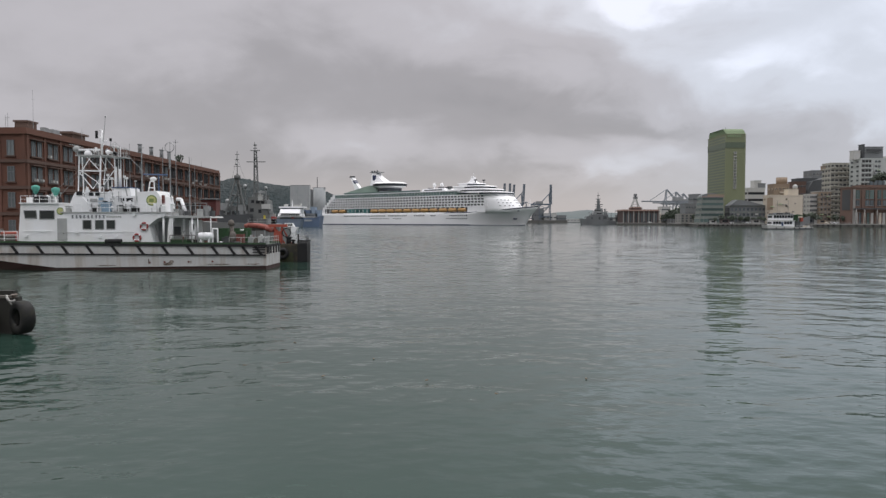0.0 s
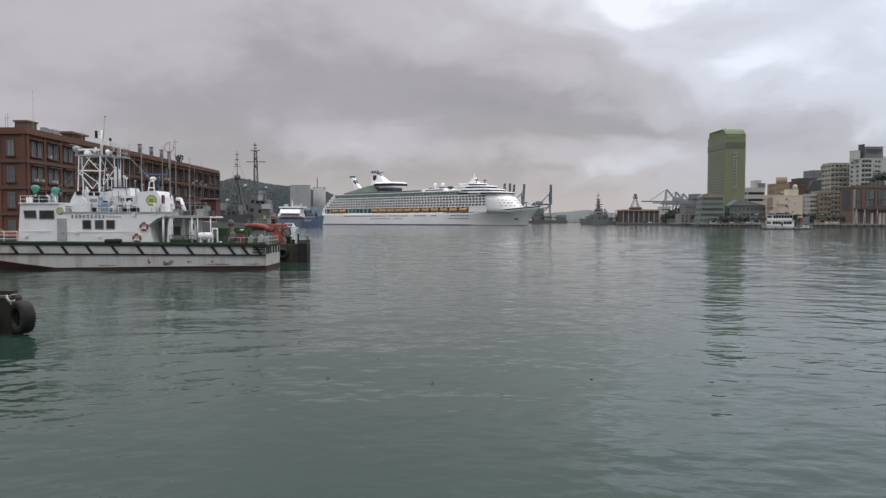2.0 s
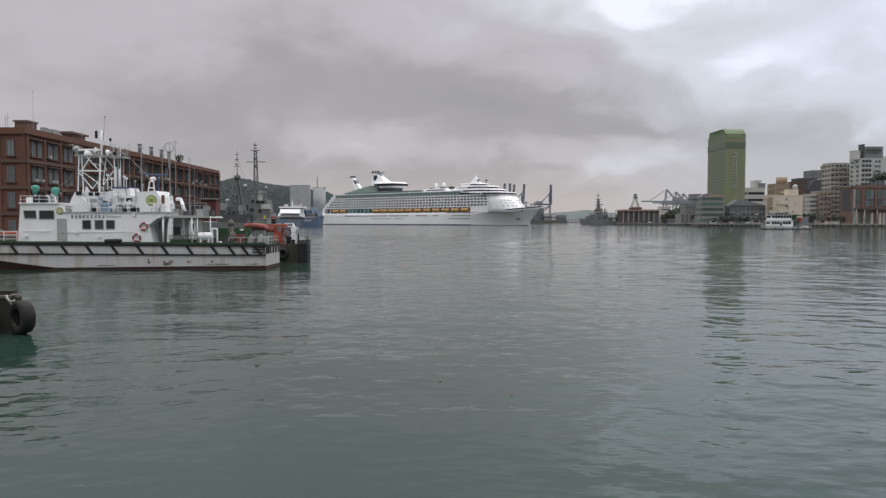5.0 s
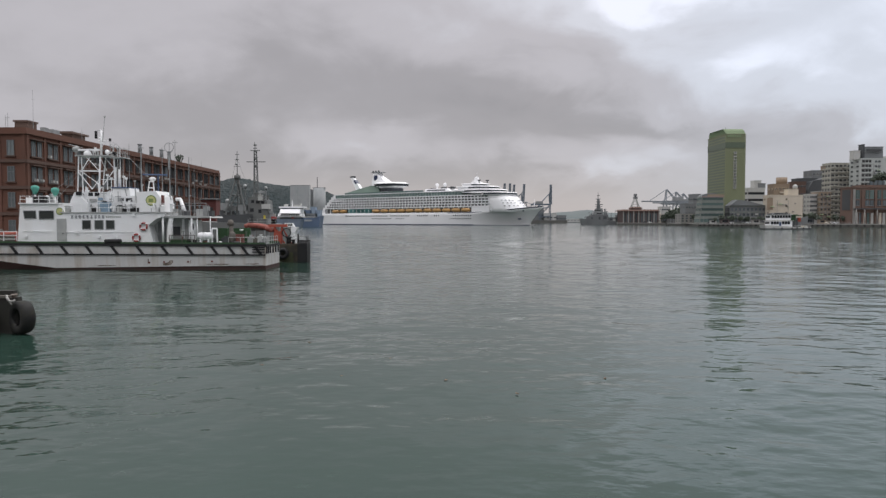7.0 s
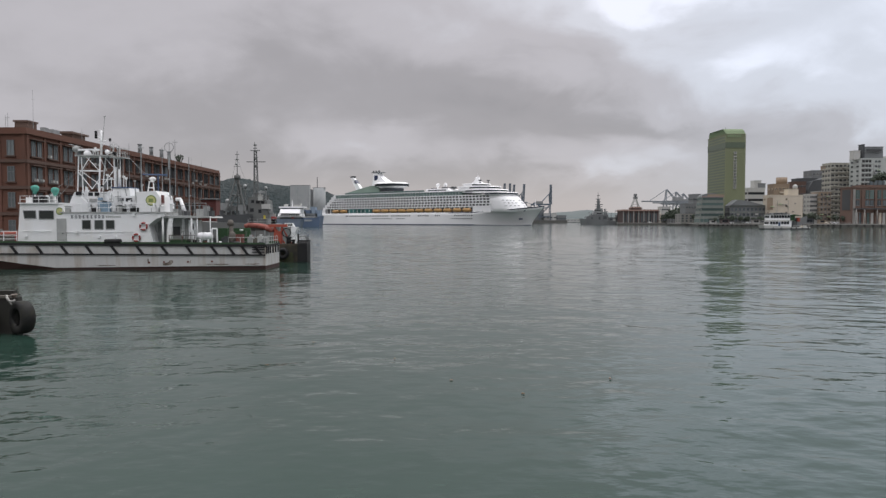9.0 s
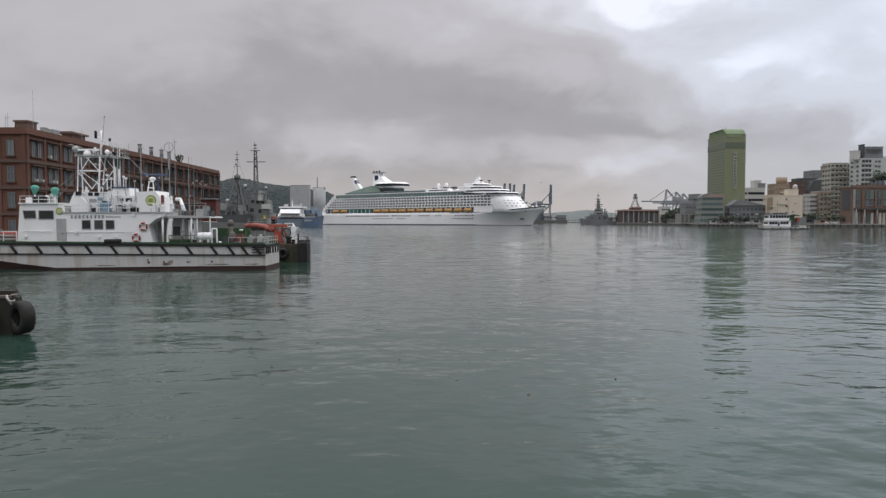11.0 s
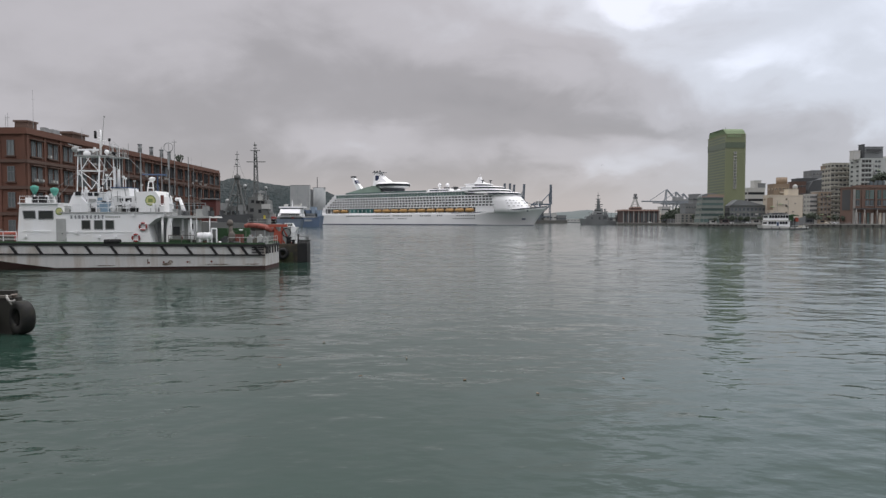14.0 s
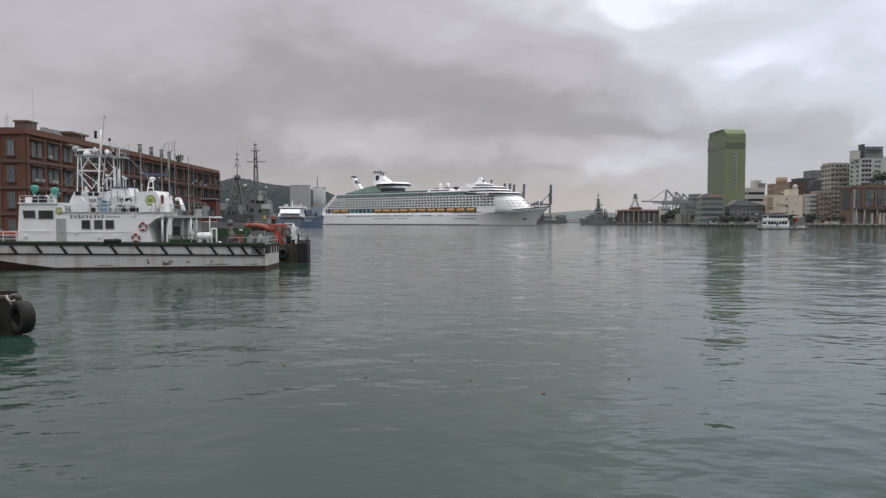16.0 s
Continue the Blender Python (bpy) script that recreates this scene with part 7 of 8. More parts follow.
def build_harbour_house():
    D = 806.0
    k = D / 1230.6
    T = thing("harbour_house", pose(0, 0, 0), "brown harbour office with hipped roofs and a lookout", "building")
    def across(p): return (p - 784) * k
    def height_of(q): return 4.4 - (q - 391.5) * k
    def hip(a, b, za, zb, y0, y1, inset, name, m, lab=""):
        bm = B()
        i = inset * k
        loft(bm, [[(a, y0, za), (b, y0, za), (b, y1, za), (a, y1, za)], [(a + i, y0 + i, zb), (b - i, y0 + i, zb), (b - i, y1 - i, zb), (a + i, y1 - i, zb)]])
        return part(name, bm, m, T, lab)
    bm = B()
    box(bm, across(1102), across(1165), D, D + 26, 2.3, height_of(374))
    part("wall", bm, M_HARBOUR, T)
    for p in range(1104, 1164, 5):
        bm = B()
        box(bm, across(p), across(p + 3), D - 0.2, D - 0.003, 3.0, height_of(378))
        part("window", bm, M_GLASS_GREY, T)
    for p in range(1102, 1166, 9):
        bm = B()
        box(bm, across(p), across(p) + 1.1, D - 1.0, D - 0.21, 2.3, height_of(374))
        part("column", bm, M_CONCRETE, T)
    hip(across(1099), across(1167), height_of(374), height_of(371), D - 2, D + 28, 3, "roof", M_BRICK_DARK, "dark red low hipped roof")
    bm = B()
    box(bm, across(1119), across(1137), D + 4, D + 16, height_of(371), height_of(369))
    part("upper_wall", bm, M_HARBOUR, T)
    hip(across(1117), across(1139), height_of(369), height_of(366), D + 3, D + 17, 4, "upper_roof", M_BRICK_DARK)
    for u0, u1 in ((1121, 1126.3), (1134, 1129.2)):
        for dy in (7.0, 13.0):
            bm = B()
            cyl(bm, (across(u0), D + dy, height_of(366)), (across(u1), D + 10 + (dy - 10) * 0.4, height_of(351)), 0.75, 0.55, seg=6)
            part("tower_leg", bm, M_TILE_WHITE, T)
    for q, u0, u1 in ((362, 1122.5, 1132.5), (357, 1124.2, 1131), (353, 1125.5, 1129.8)):
        bm = B()
        box(bm, across(u0), across(u1), D + 8, D + 12, height_of(q), height_of(q - 0.9))
        part("tower_tie", bm, M_TILE_WHITE, T)
    bm = B()
    box(bm, across(1125), across(1131), D + 8, D + 13, height_of(352), height_of(348))
    box(bm, across(1126), across(1130), D + 8, D + 13, height_of(347), height_of(343))
    cyl(bm, (across(1128), D + 10, height_of(348)), (across(1128), D + 10, height_of(347)), 1.0, seg=8)
    part("lookout", bm, M_MIDGREY, T)
    return T


build_harbour_house()


# paler than the near naval grey: haze put into the frigate's colour
M_NAVY_PALE = mat("haze_paled_naval_grey", (0.185, 0.195, 0.20), 0.6, scale=0.08, vary=0.18)


def build_frigate():
    D = 830.0
    k = D / 1230.6
    T = thing("frigate", pose(0, 0, 0), "grey naval frigate with a tall mast at the far quay", "ship")
    def across(p): return (p - 784) * k
    def height_of(q): return 4.4 - (q - 391.5) * k
    bm = B()
    prism(bm, [(across(1031), -0.5), (across(1092), -0.5), (across(1094), height_of(392)), (across(1070), height_of(390)), (across(1028), height_of(387))], "y", D, D + 12)
    part("hull", bm, M_NAVY_PALE, T)
    for a, b, q0, q1 in ((1038, 1050, 389, 383), (1046, 1078, 390, 380), (1050, 1069, 380, 374), (1054, 1068, 374, 370), (1078, 1094, 391, 385), (1090, 1098, 392, 380)):
        bm = B()
        prism(bm, [(across(a), height_of(q0)), (across(a) + 1, height_of(q1)), (across(b) - 1, height_of(q1)), (across(b), height_of(q0))], "y", D + 2, D + 10)
        part("superstructure", bm, (M_NAVY_PALE, M_STEEL, M_NAVY)[(a + b) % 3], T)
    bm = B()
    prism(bm, [(across(1057.5), height_of(374)), (across(1059), height_of(352)), (across(1061.5), height_of(352)), (across(1064), height_of(374))], "y", D + 4, D + 8)
    for q, a, b in ((365.5, 1055, 1067), (369, 1056, 1068)):
        prism(bm, [(across(a + 1.5), height_of(q + 1.2)), (across(a), height_of(q)), (across(b), height_of(q)), (across(b - 1.5), height_of(q + 1.2))], "y", D + 3.5, D + 8.5)
    cyl(bm, (across(1060), D + 6, height_of(352)), (across(1060), D + 6, height_of(340)), 0.4, 0.2, seg=6)
    for q, a, b in ((353, 1056, 1064), (363, 1055, 1068), (358, 1057, 1064), (347, 1058, 1062)):
        box(bm, across(a), across(b), D + 5, D + 7, height_of(q), height_of(q - 1.3))
    part("mast", bm, M_NAVY_PALE, T, "grey enclosed mast with radar arms")
    for a, b, q0, q1, m in ((1047, 1049, 388, 385, M_DARKGREY), (1056, 1066, 379, 377.5, M_GLASS), (1052, 1064, 373, 371.5, M_GLASS), (1068, 1074, 388, 383, M_DARKGREY), (1080, 1084, 390, 387, M_DARKGREY), (1086, 1090, 391, 387, M_TILE_WHITE), (1060, 1063, 389, 384, M_DARKGREY)):
        bm = B()
        box(bm, across(a), across(b), D + 1.8, D + 2.0, height_of(q0), height_of(q1))
        part("opening", bm, m, T)
    for a, q0, q1, w in ((1072, 381, 370, 1.6), (1075, 381, 374, 1.0), (1083, 386, 378, 0.6), (1044, 384, 376, 0.5), (1048, 384, 378, 0.9), (1090, 381, 372, 0.3)):
        bm = B()
        cyl(bm, (across(a), D + 5, height_of(q0 + 2)), (across(a), D + 5, height_of(q1)), w * 0.8, w * 0.5, seg=7)
        box(bm, across(a) - w, across(a) + w, D + 4.5, D + 5.5, height_of(q1 + 1), height_of(q1))
        part("deck_fitting", bm, M_NAVY_PALE, T)
    bm = B()
    cyl(bm, (across(1040), D + 6, height_of(384)), (across(1035), D + 6, height_of(385)), 0.4, seg=6)
    part("gun_barrel", bm, M_NAVY_PALE, T)
    return T


build_frigate()


# ---- container cranes beyond ----
def build_crane(x, y, s, boom, name="container_crane", paint=None):
    T = thing(name, pose(x, y, 0) @ Matrix.Scale(1, 4), "haze-toned blue-grey ship-to-shore container crane", "crane", "container cranes")
    paint = paint or M_CRANE
    h = 42 * s
    w = 13 * s
    for dx in (-w, w):
        for dy in (-8, 8):
            bm = B()
            box(bm, dx - 0.8, dx + 0.8, dy - 0.8, dy + 0.8, 1.5, h)
            part("leg", bm, paint, T)
    bm = B()
    for dy in (-8, 8):
        box(bm, -w, w, dy - 0.9, dy + 0.9, 14 * s, 14 * s + 2.2)
        cyl(bm, (-w, dy, 15 * s), (w, dy, h), 0.6, seg=5)
    box(bm, -w - 18 * s, w + 1, -4, 4, h, h + 3)
    part("portal_beam", bm, paint, T)
    bm = B()
    for dy in (-4, 4):
        cyl(bm, (w, dy, h), (w - 2, dy * 0.5, 68 * s), 0.8, seg=5)
        cyl(bm, (-w, dy, h), (w - 2, dy * 0.5, 68 * s), 0.8, seg=5)
    part("apex_frame", bm, paint, T)
    bm = B()
    a = radians(boom)
    L = 46 * s
    e = (w + L * math.cos(a), 0, h + 1.5 + L * math.sin(a))
    for dy in (-3, 3):
        cyl(bm, (w, dy, h + 1.5), (e[0], dy, e[2]), 1.0, seg=5)
        if boom > 60:
            cyl(bm, (w + 3.6 * s, dy, h + 1.5), (e[0] + 2.6 * s, dy, e[2]), 0.8, seg=5)
            for q in range(7):
                f0, f1 = q / 7, (q + 1) / 7
                cyl(bm, (w + (e[0] - w) * f0, dy, h + (e[2] - h) * f0), (w + 3.2 * s + (e[0] - w) * f1, dy, h + (e[2] - h) * f1), 0.45, seg=4)
    cyl(bm, (w - 2, 0, 68 * s), (w + 0.7 * L * math.cos(a), 0, h + 1.5 + 0.7 * L * math.sin(a)), 0.5, seg=4)
    part("boom", bm, paint, T)
    bm = B()
    box(bm, -w - 6, -w + 8, -4.5, 4.5, h + 3, h + 8)
    part("machine_house", bm, M_STEEL, T)
    return T


for bearing, D_, s_, b_ in ((880, 1450, 0.92, 87), (890, 1480, 0.94, 88), (896, 1460, 0.90, 85), (914, 1440, 0.90, 86), (925, 1470, 0.66, 14), (940, 1460, 0.64, 10), (963, 1430, 0.88, 89)):
    build_crane((bearing - 784) / 1230.6 * D_, D_, s_, b_, paint=M_CRANE_DARK)
for bearing, D_, s_, m_ in ((1188, 1100, 0.80, -1), (1204, 1130, 0.76, -1), (1216, 1150, 0.73, -1)):
    c_ = build_crane((bearing - 784) / 1230.6 * D_, D_, s_, 1)
    c_.rotation_euler = (0, 0, math.pi)


def build_far_land():
    bm = B()
    prism(bm, [(63.66, 1400), (191.60, 1380), (253.65, 1420), (303.66, 1700), (77.30, 1700)], "z", -2, 6)
    solid("far_quay", bm, M_QUAY, "low dark container quay in the distance", kind="structure")
    bm = B()
    prism(bm, [(333.22, 1900), (1104.55, 1900), (1337.09, 2300), (403.37, 2300)], "z", -2, 1.5)
    solid("far_shore", bm, M_FARHILL, "pale far shore across the harbour mouth", kind="structure")


build_far_land()
build_hill("far_hill", "far hill in a pale haze colour beyond the harbour mouth", [(272.65, 22.12), (343.61, 31.44), (403.37, 37.04), (459.39, 42.63), (506.08, 37.04), (590.11, 29.58), (739.51, 16.53)], 2000, 300, M_FARHILL, 2.0, 0, 5)
for i, (a, b, t, m) in enumerate(((960, 985, 378, M_TILE_WHITE), (984, 1002, 382, M_MIDGREY), (945, 962, 370, M_MIDGREY), (1003, 1026, 388, M_TILE_WHITE))):
    k = (1425 if i < 3 else 1910) / 1230.6
    y0 = 1425 if i < 3 else 1910
    building("far_shed", "pale shed on the distant container quay", (a - 784) * k, (b - 784) * k, y0, y0 + 40, 4.4 - (t - 391.5) * k, m, 1, 4, 0, 4, 2.5, z0=1.4, first=2, group="far sheds")
for i, (a, b, t, m, D) in enumerate(((1170, 1186, 367, M_TILE_WHITE, 830), (1186, 1215, 383, M_MIDGREY, 800), (1212, 1237, 362, M_MIDGREY, 640), (1204, 1240, 380, M_CONCRETE, 620), (1160, 1180, 380, M_CREAM, 830), (1226, 1240, 345, M_MIDGREY, 700))):
    k = D / 1230.6
    building("port_building", "plain port building near the tower", (a - 784) * k, (b - 784) * k, D, D + 14, 4.4 - (t - 391.5) * k, m, 3, 5, 2, 1.8, 1.5, first=1, group="port buildings")


# ---- trees, cars, street furniture on the quay ----
def tree(x, y, h, seed, label="dark green street tree on the quay", z=2.3):
    rnd = random.Random(seed)
    T = thing("tree", pose(x, y, z), label, "tree", "quay trees" if z < 3 else "roof trees")
    bm = B()
    cyl(bm, (0, 0, 0), (0.1, 0, h * 0.45), 0.22, 0.13, seg=7)
    for k in range(5):
        a = k * 1.3
        cyl(bm, (0.1, 0, h * 0.4), (h * 0.22 * math.cos(a), h * 0.22 * math.sin(a), h * 0.7), 0.09, 0.04, seg=5)
    part("trunk", bm, M_CANVAS, T)
    bm = B()
    for k in range(70):
        a, u = rnd.uniform(0, 6.283), rnd.uniform(-1, 1)
        rr = h * 0.34 * rnd.uniform(0.45, 1.0)
        c = Vector((rr * math.cos(a) * math.sqrt(1 - u * u), rr * math.sin(a) * math.sqrt(1 - u * u), h * 0.68 + rr * 0.85 * u))
        r = h * rnd.uniform(0.05, 0.1)
        m = bmesh.ops.create_icosphere(bm, subdivisions=1, radius=r, matrix=Matrix.Translation(c))
        for v in m["verts"]:
            v.co += Vector([rnd.uniform(-1, 1) * r * 0.4 for _ in range(3)])
    part("crown", bm, M_FOLIAGE, T)
    return T


for i, (bearing, D_, h_) in enumerate(((1188, 770, 11), (1194, 765, 13), (1200, 750, 12), (1206, 740, 12), (1213, 720, 10), (1222, 700, 11), (1232, 560, 7), (1424, 545, 8), (1431, 548, 9), (1440, 545, 8), (1447, 545, 7), (1478, 520, 7), (1352, 532, 5), (1415, 545, 10), (1265, 544, 5), (1310, 544, 6), (1290, 545, 6), (1333, 544, 5), (1344, 538, 6), (1298, 545, 7), (1180, 790, 10), (1172, 795, 9), (1228, 620, 9), (1218, 650, 10), (1492, 515, 6))):
    tree((bearing - 784) / 1230.6 * D_, D_, h_, i)
for i, (bearing, D_, h_) in enumerate(((1190, 740, 15), (1199, 735, 16), (1208, 725, 15), (1216, 705, 14), (1226, 690, 14), (1233, 660, 12), (1184, 745, 13), (1276, 546, 7), (1322, 546, 6), (1449, 520, 6), (1437, 530, 9))):
    tree((bearing - 784) / 1230.6 * D_, D_, h_, 40 + i)

for i, (bearing, h_) in enumerate(((1543, 6), (1551, 9), (1560, 10), (1568, 8), (1577, 9))):
    tree((bearing - 784) / 1230.6 * 511, 511, h_, 80 + i, "green potted tree on the warehouse roof", 30.7)


def car(x, y, m, label):
    T = thing("car", pose(x, y, 2.3), label, "car", "cars on the quay")
    bm = B()
    loft(bm, [[(-2.2, yy, 0.35), (-2.2, yy, 0.85), (-1.5, yy, 0.95), (-0.9, yy * 0.9, 1.45), (0.8, yy * 0.9, 1.45), (1.4, yy, 0.95), (2.2, yy, 0.8), (2.2, yy, 0.35)] for yy in (-0.85, 0.85)])
    part("body", bm, m, T)
    bm = B()
    prism(bm, [(-1.3, 0.98), (-0.85, 1.38), (0.75, 1.38), (1.2, 0.98)], "y", -0.87, 0.87)
    part("windows", bm, M_GLASS, T)
    for dx in (-1.35, 1.35):
        for dy in (-0.8, 0.8):
            bm = B()
            cyl(bm, (dx, dy - 0.1, 0.33), (dx, dy + 0.1, 0.33), 0.33, seg=12)
            part("wheel", bm, M_BLACK, T)
    return T


for bearing, D_, m_, l_ in ((1293, 545, M_SHIPWHITE, "white car parked on the quay"), (1324, 545, M_SHIPWHITE, "white car parked on the quay"), (1318, 546, M_STEEL, "grey car parked on the quay"), (1465, 512, M_CREAM, "cream car parked on the quay"),
                        (1472, 512, M_SHIPWHITE, "white car parked on the quay"), (1478, 511, M_SHIPWHITE, "white car parked on the quay"), (1255, 546, M_DARKGREY, "dark car parked on the quay"), (1425, 524, M_SHIPWHITE, "white car parked on the quay"),
                        (1205, 690, M_SHIPWHITE, "white car parked on the quay"), (1150, 803, M_SHIPWHITE, "white car parked on the quay"), (1140, 803, M_DARKGREY, "dark car parked on the quay")):
    car((bearing - 784) / 1230.6 * D_, D_, m_, l_)


def street_lamp(x, y):
    T = thing("street_lamp", pose(x, y, 2.3), "slim grey street lamp on the quay", "street lamp", "quay lamps")
    bm = B()
    cyl(bm, (0, 0, 0), (0, 0, 8.0), 0.12, 0.07, seg=6)
    cyl(bm, (0, 0, 8.0), (-1.4, 0, 8.4), 0.06, seg=5)
    part("pole", bm, M_STEEL, T)
    bm = B()
    box(bm, -2.0, -1.3, -0.15, 0.15, 8.3, 8.5)
    part("lamp_head", bm, M_TILE_WHITE, T)
    return T


for bearing, D_ in ((1245, 541), (1272, 538), (1300, 535), (1328, 530), (1360, 524), (1410, 515), (1445, 509), (1480, 503), (1520, 493), (1555, 484)):
    street_lamp((bearing - 784) / 1230.6 * (D_ + 3), D_ + 3)


def kiosk(x, y, w, h, m, label):
    T = thing("kiosk", pose(x, y, 2.3), label, "kiosk", "quay kiosks")
    bm = B()
    box(bm, -w / 2, w / 2, 0, 2.5, 0, h)
    part("body", bm, m, T)
    bm = B()
    box(bm, -w / 2 - 0.3, w / 2 + 0.3, -0.5, 2.8, h, h + 0.25)
    part("roof", bm, M_DARKGREY, T)
    bm = B()
    box(bm, -w * 0.3, w * 0.3, -0.05, -0.003, h * 0.35, h * 0.8)
    part("hatch", bm, M_GLASS, T)
    return T


for bearing, D_, w_, h_, m_, l_ in ((1262, 542, 5, 3, M_TILE_WHITE, "small pale kiosk on the quay"), (1283, 541, 7, 3.4, M_DULL, "brown timber kiosk on the quay"), (1338, 530, 6, 3.2, M_CONCRETE, "grey flat-roofed quayside shelter"), (1432, 514, 7, 4.0, M_DARKGREY, "dark flat-roofed quayside shelter"),
                            (1455, 511, 5, 3.2, M_TAN, "tan flat-roofed quayside kiosk"), (1408, 522, 6, 4.2, M_MIDGREY, "grey flat-roofed quayside shelter"), (1217, 640, 8, 4, M_TILE_WHITE, "small pale kiosk on the quay"), (1246, 545, 4, 2.6, M_DARKGREY, "dark flat-roofed quayside shelter")):
    kiosk((bearing - 784) / 1230.6 * (D_ + 2), D_ + 2, w_, h_, m_, l_)


def build_quay_fence():
    T = thing("quay_fence", pose(0, 0, 2.5), "low grey steel railing along the east quay edge", "fence")
    line = [(321.13, 451.5), (283.12, 501), (240.35, 523), (198.54, 541)]
    for (xa, ya), (xb, yb) in zip(line, line[1:]):
        bm = B()
        rail(bm, [(xa, ya), (xb, yb)], 0, 1.0, 3.0, 0.04, 2, 4)
        part("railing", bm, M_STEEL, T)
    return T


build_quay_fence()


# ---- small ferry under way ----
M_BLACKGLASS = glass_mat("tinted_cabin_glass", (0.006, 0.007, 0.010), 0.35)


def build_harbour_ferry():
    D = 364.0
    k = D / 1230.6
    T = thing("harbour_ferry", pose(170.23, D, 0), "small white two-deck harbour ferry under way", "boat")
    def across(p): return (p - 1360) * k
    def height_of(q): return 4.4 - (q - 390.0) * k
    bm = B()
    prism(bm, [(across(1358), 0.2), (across(1364), -0.5), (across(1436), -0.5), (across(1438), height_of(401)), (across(1408), height_of(401.5)), (across(1404), height_of(400)), (across(1355.5), height_of(397.0))], "y", 0, 6.4)
    hull = part("hull", bm, M_TILE_WHITE, T)
    bm = B()
    prism(bm, [(across(1357), 0.0), (across(1364), -0.5), (across(1436), -0.5), (across(1437.8), 0.75), (across(1404), 0.55), (across(1356), 0.6)], "y", -0.05, 6.45)
    part("boot_top", bm, M_DARKGREY, hull)
    pane_shape = [(0, -0.1), (1.2, -0.1), (1.2, 0.95), (1.0, 1.3), (0.2, 1.3), (0, 0.95)]
    for a, b, q0, q1, skip in ((1365, 1405, 400, 390, 3), (1366, 1402, 389, 379, -1)):
        bm = B()
        box(bm, across(a), across(b), 0.4, 6.0, height_of(q0), height_of(q1))
        d = part("cabin_deck", bm, M_SHIPWHITE, T)
        for i in range(7):
            x, z = across(a + 2.0 + i * 4.9), height_of(q1 + 5.2)
            bm = B()
            if i == skip:
                box(bm, x, x + 1.0, 0.30, 0.4, height_of(q0), height_of(q1 + 2))
                part("door", bm, M_BLUE, d, "blue side door")
                continue
            prism(bm, [(x + u, z + w) for u, w in pane_shape], "y", 0.30, 0.4)
            part("window", bm, M_BLACKGLASS, d)
        bm = B()
        box(bm, across(a) - 0.06, across(a), 0.9, 5.5, height_of(q1 + 5.2), height_of(q1 + 1.8))
        part("front_window", bm, M_BLACKGLASS, d)
    for q, a, b in ((389.6, 1362.5, 1407), (379.4, 1364, 1405)):
        bm = B()
        box(bm, across(a), across(b), 0.0, 6.4, height_of(q), height_of(q - 0.8))
        part("deck_edge", bm, M_TILE_WHITE, T)
    for a, b, h, m in ((1366, 1371, 376.5, M_DARKGREY), (1390, 1399, 375, M_DARKGREY), (1401, 1404, 376.5, M_MIDGREY)):
        bm = B()
        box(bm, across(a), across(b), 2, 4.6, height_of(379), height_of(h))
        part("roof_gear", bm, m, T)
    bm = B()
    cyl(bm, (across(1382), 3, height_of(379)), (across(1382), 3, height_of(370.5)), 0.1, 0.05, seg=5)
    cyl(bm, (across(1380), 3, height_of(373)), (across(1384), 3, height_of(373)), 0.05, seg=5)
    part("mast", bm, M_STEEL, T)
    bm = B()
    prism(bm, [(across(1373), height_of(379)), (across(1374), height_of(375.3)), (across(1386), height_of(375.3)), (across(1388), height_of(379))], "y", 1.6, 5.0)
    wh = part("wheelhouse", bm, M_MIDGREY, T)
    bm = B()
    box(bm, across(1375), across(1385.5), 1.5, 1.6, height_of(378), height_of(376.2))
    part("wheelhouse_window", bm, M_BLACKGLASS, wh)
    bm = B()
    rail(bm, [(across(1366), 0.2), (across(1404), 0.2)], height_of(379), height_of(377), 1.4, 0.03, 1)
    part("roof_rail", bm, M_STEEL, T)
    # open aft deck under a green awning
    bm = B()
    prism(bm, [(across(1403), height_of(379)), (across(1412), height_of(378.2)), (across(1422), height_of(380)), (across(1422), height_of(381)), (across(1403), height_of(380.5))], "y", 0.8, 5.6)
    part("aft_awning", bm, M_GREEN, T, "green canvas aft awning")
    bm = B()
    box(bm, across(1405), across(1413), 1.4, 5.2, height_of(390), height_of(380.5))
    part("aft_shelter", bm, M_GREEN, T, "green canvas aft shelter")
    # dark block filling the space below the aft shelter
    bm = B()
    box(bm, across(1406), across(1417), 1.8, 5.0, height_of(401.5), height_of(390))
    part("engine_casing", bm, M_DARKGREY, T)
    for p in (1404, 1412, 1421):
        bm = B()
        cyl(bm, (across(p), 1.0, height_of(401.5)), (across(p), 1.0, height_of(380.5)), 0.07, seg=6)
        part("awning_post", bm, M_STEEL, T)
    bm = B()
    prism(bm, [(across(1418), height_of(401)), (across(1420), height_of(386)), (across(1438), height_of(381)), (across(1437), height_of(394))], "y", 3.4, 3.6)
    part("side_screen", bm, M_MIDGREY, T, "grey canvas weather screen")
    bm = B()
    box(bm, across(1417), across(1422), 1.2, 2.4, height_of(391), height_of(384))
    part("buoy_rack", bm, M_ORANGE, T, "orange float rack")
    for p, m in ((1424, M_CREAM), (1430, M_TILE_WHITE)):
        bm = B()
        box(bm, across(p), across(p + 4), 1.5, 3.2, height_of(401), height_of(398))
        part("deck_gear", bm, m, T)
    for p in (1372, 1386, 1404, 1413, 1424, 1434):
        bm = B()
        cyl(bm, (across(p), -0.12, 0.35), (across(p), -0.12, 1.1), 0.26, seg=8)
        part("fender", bm, M_BLACK, T)
    bm = B()
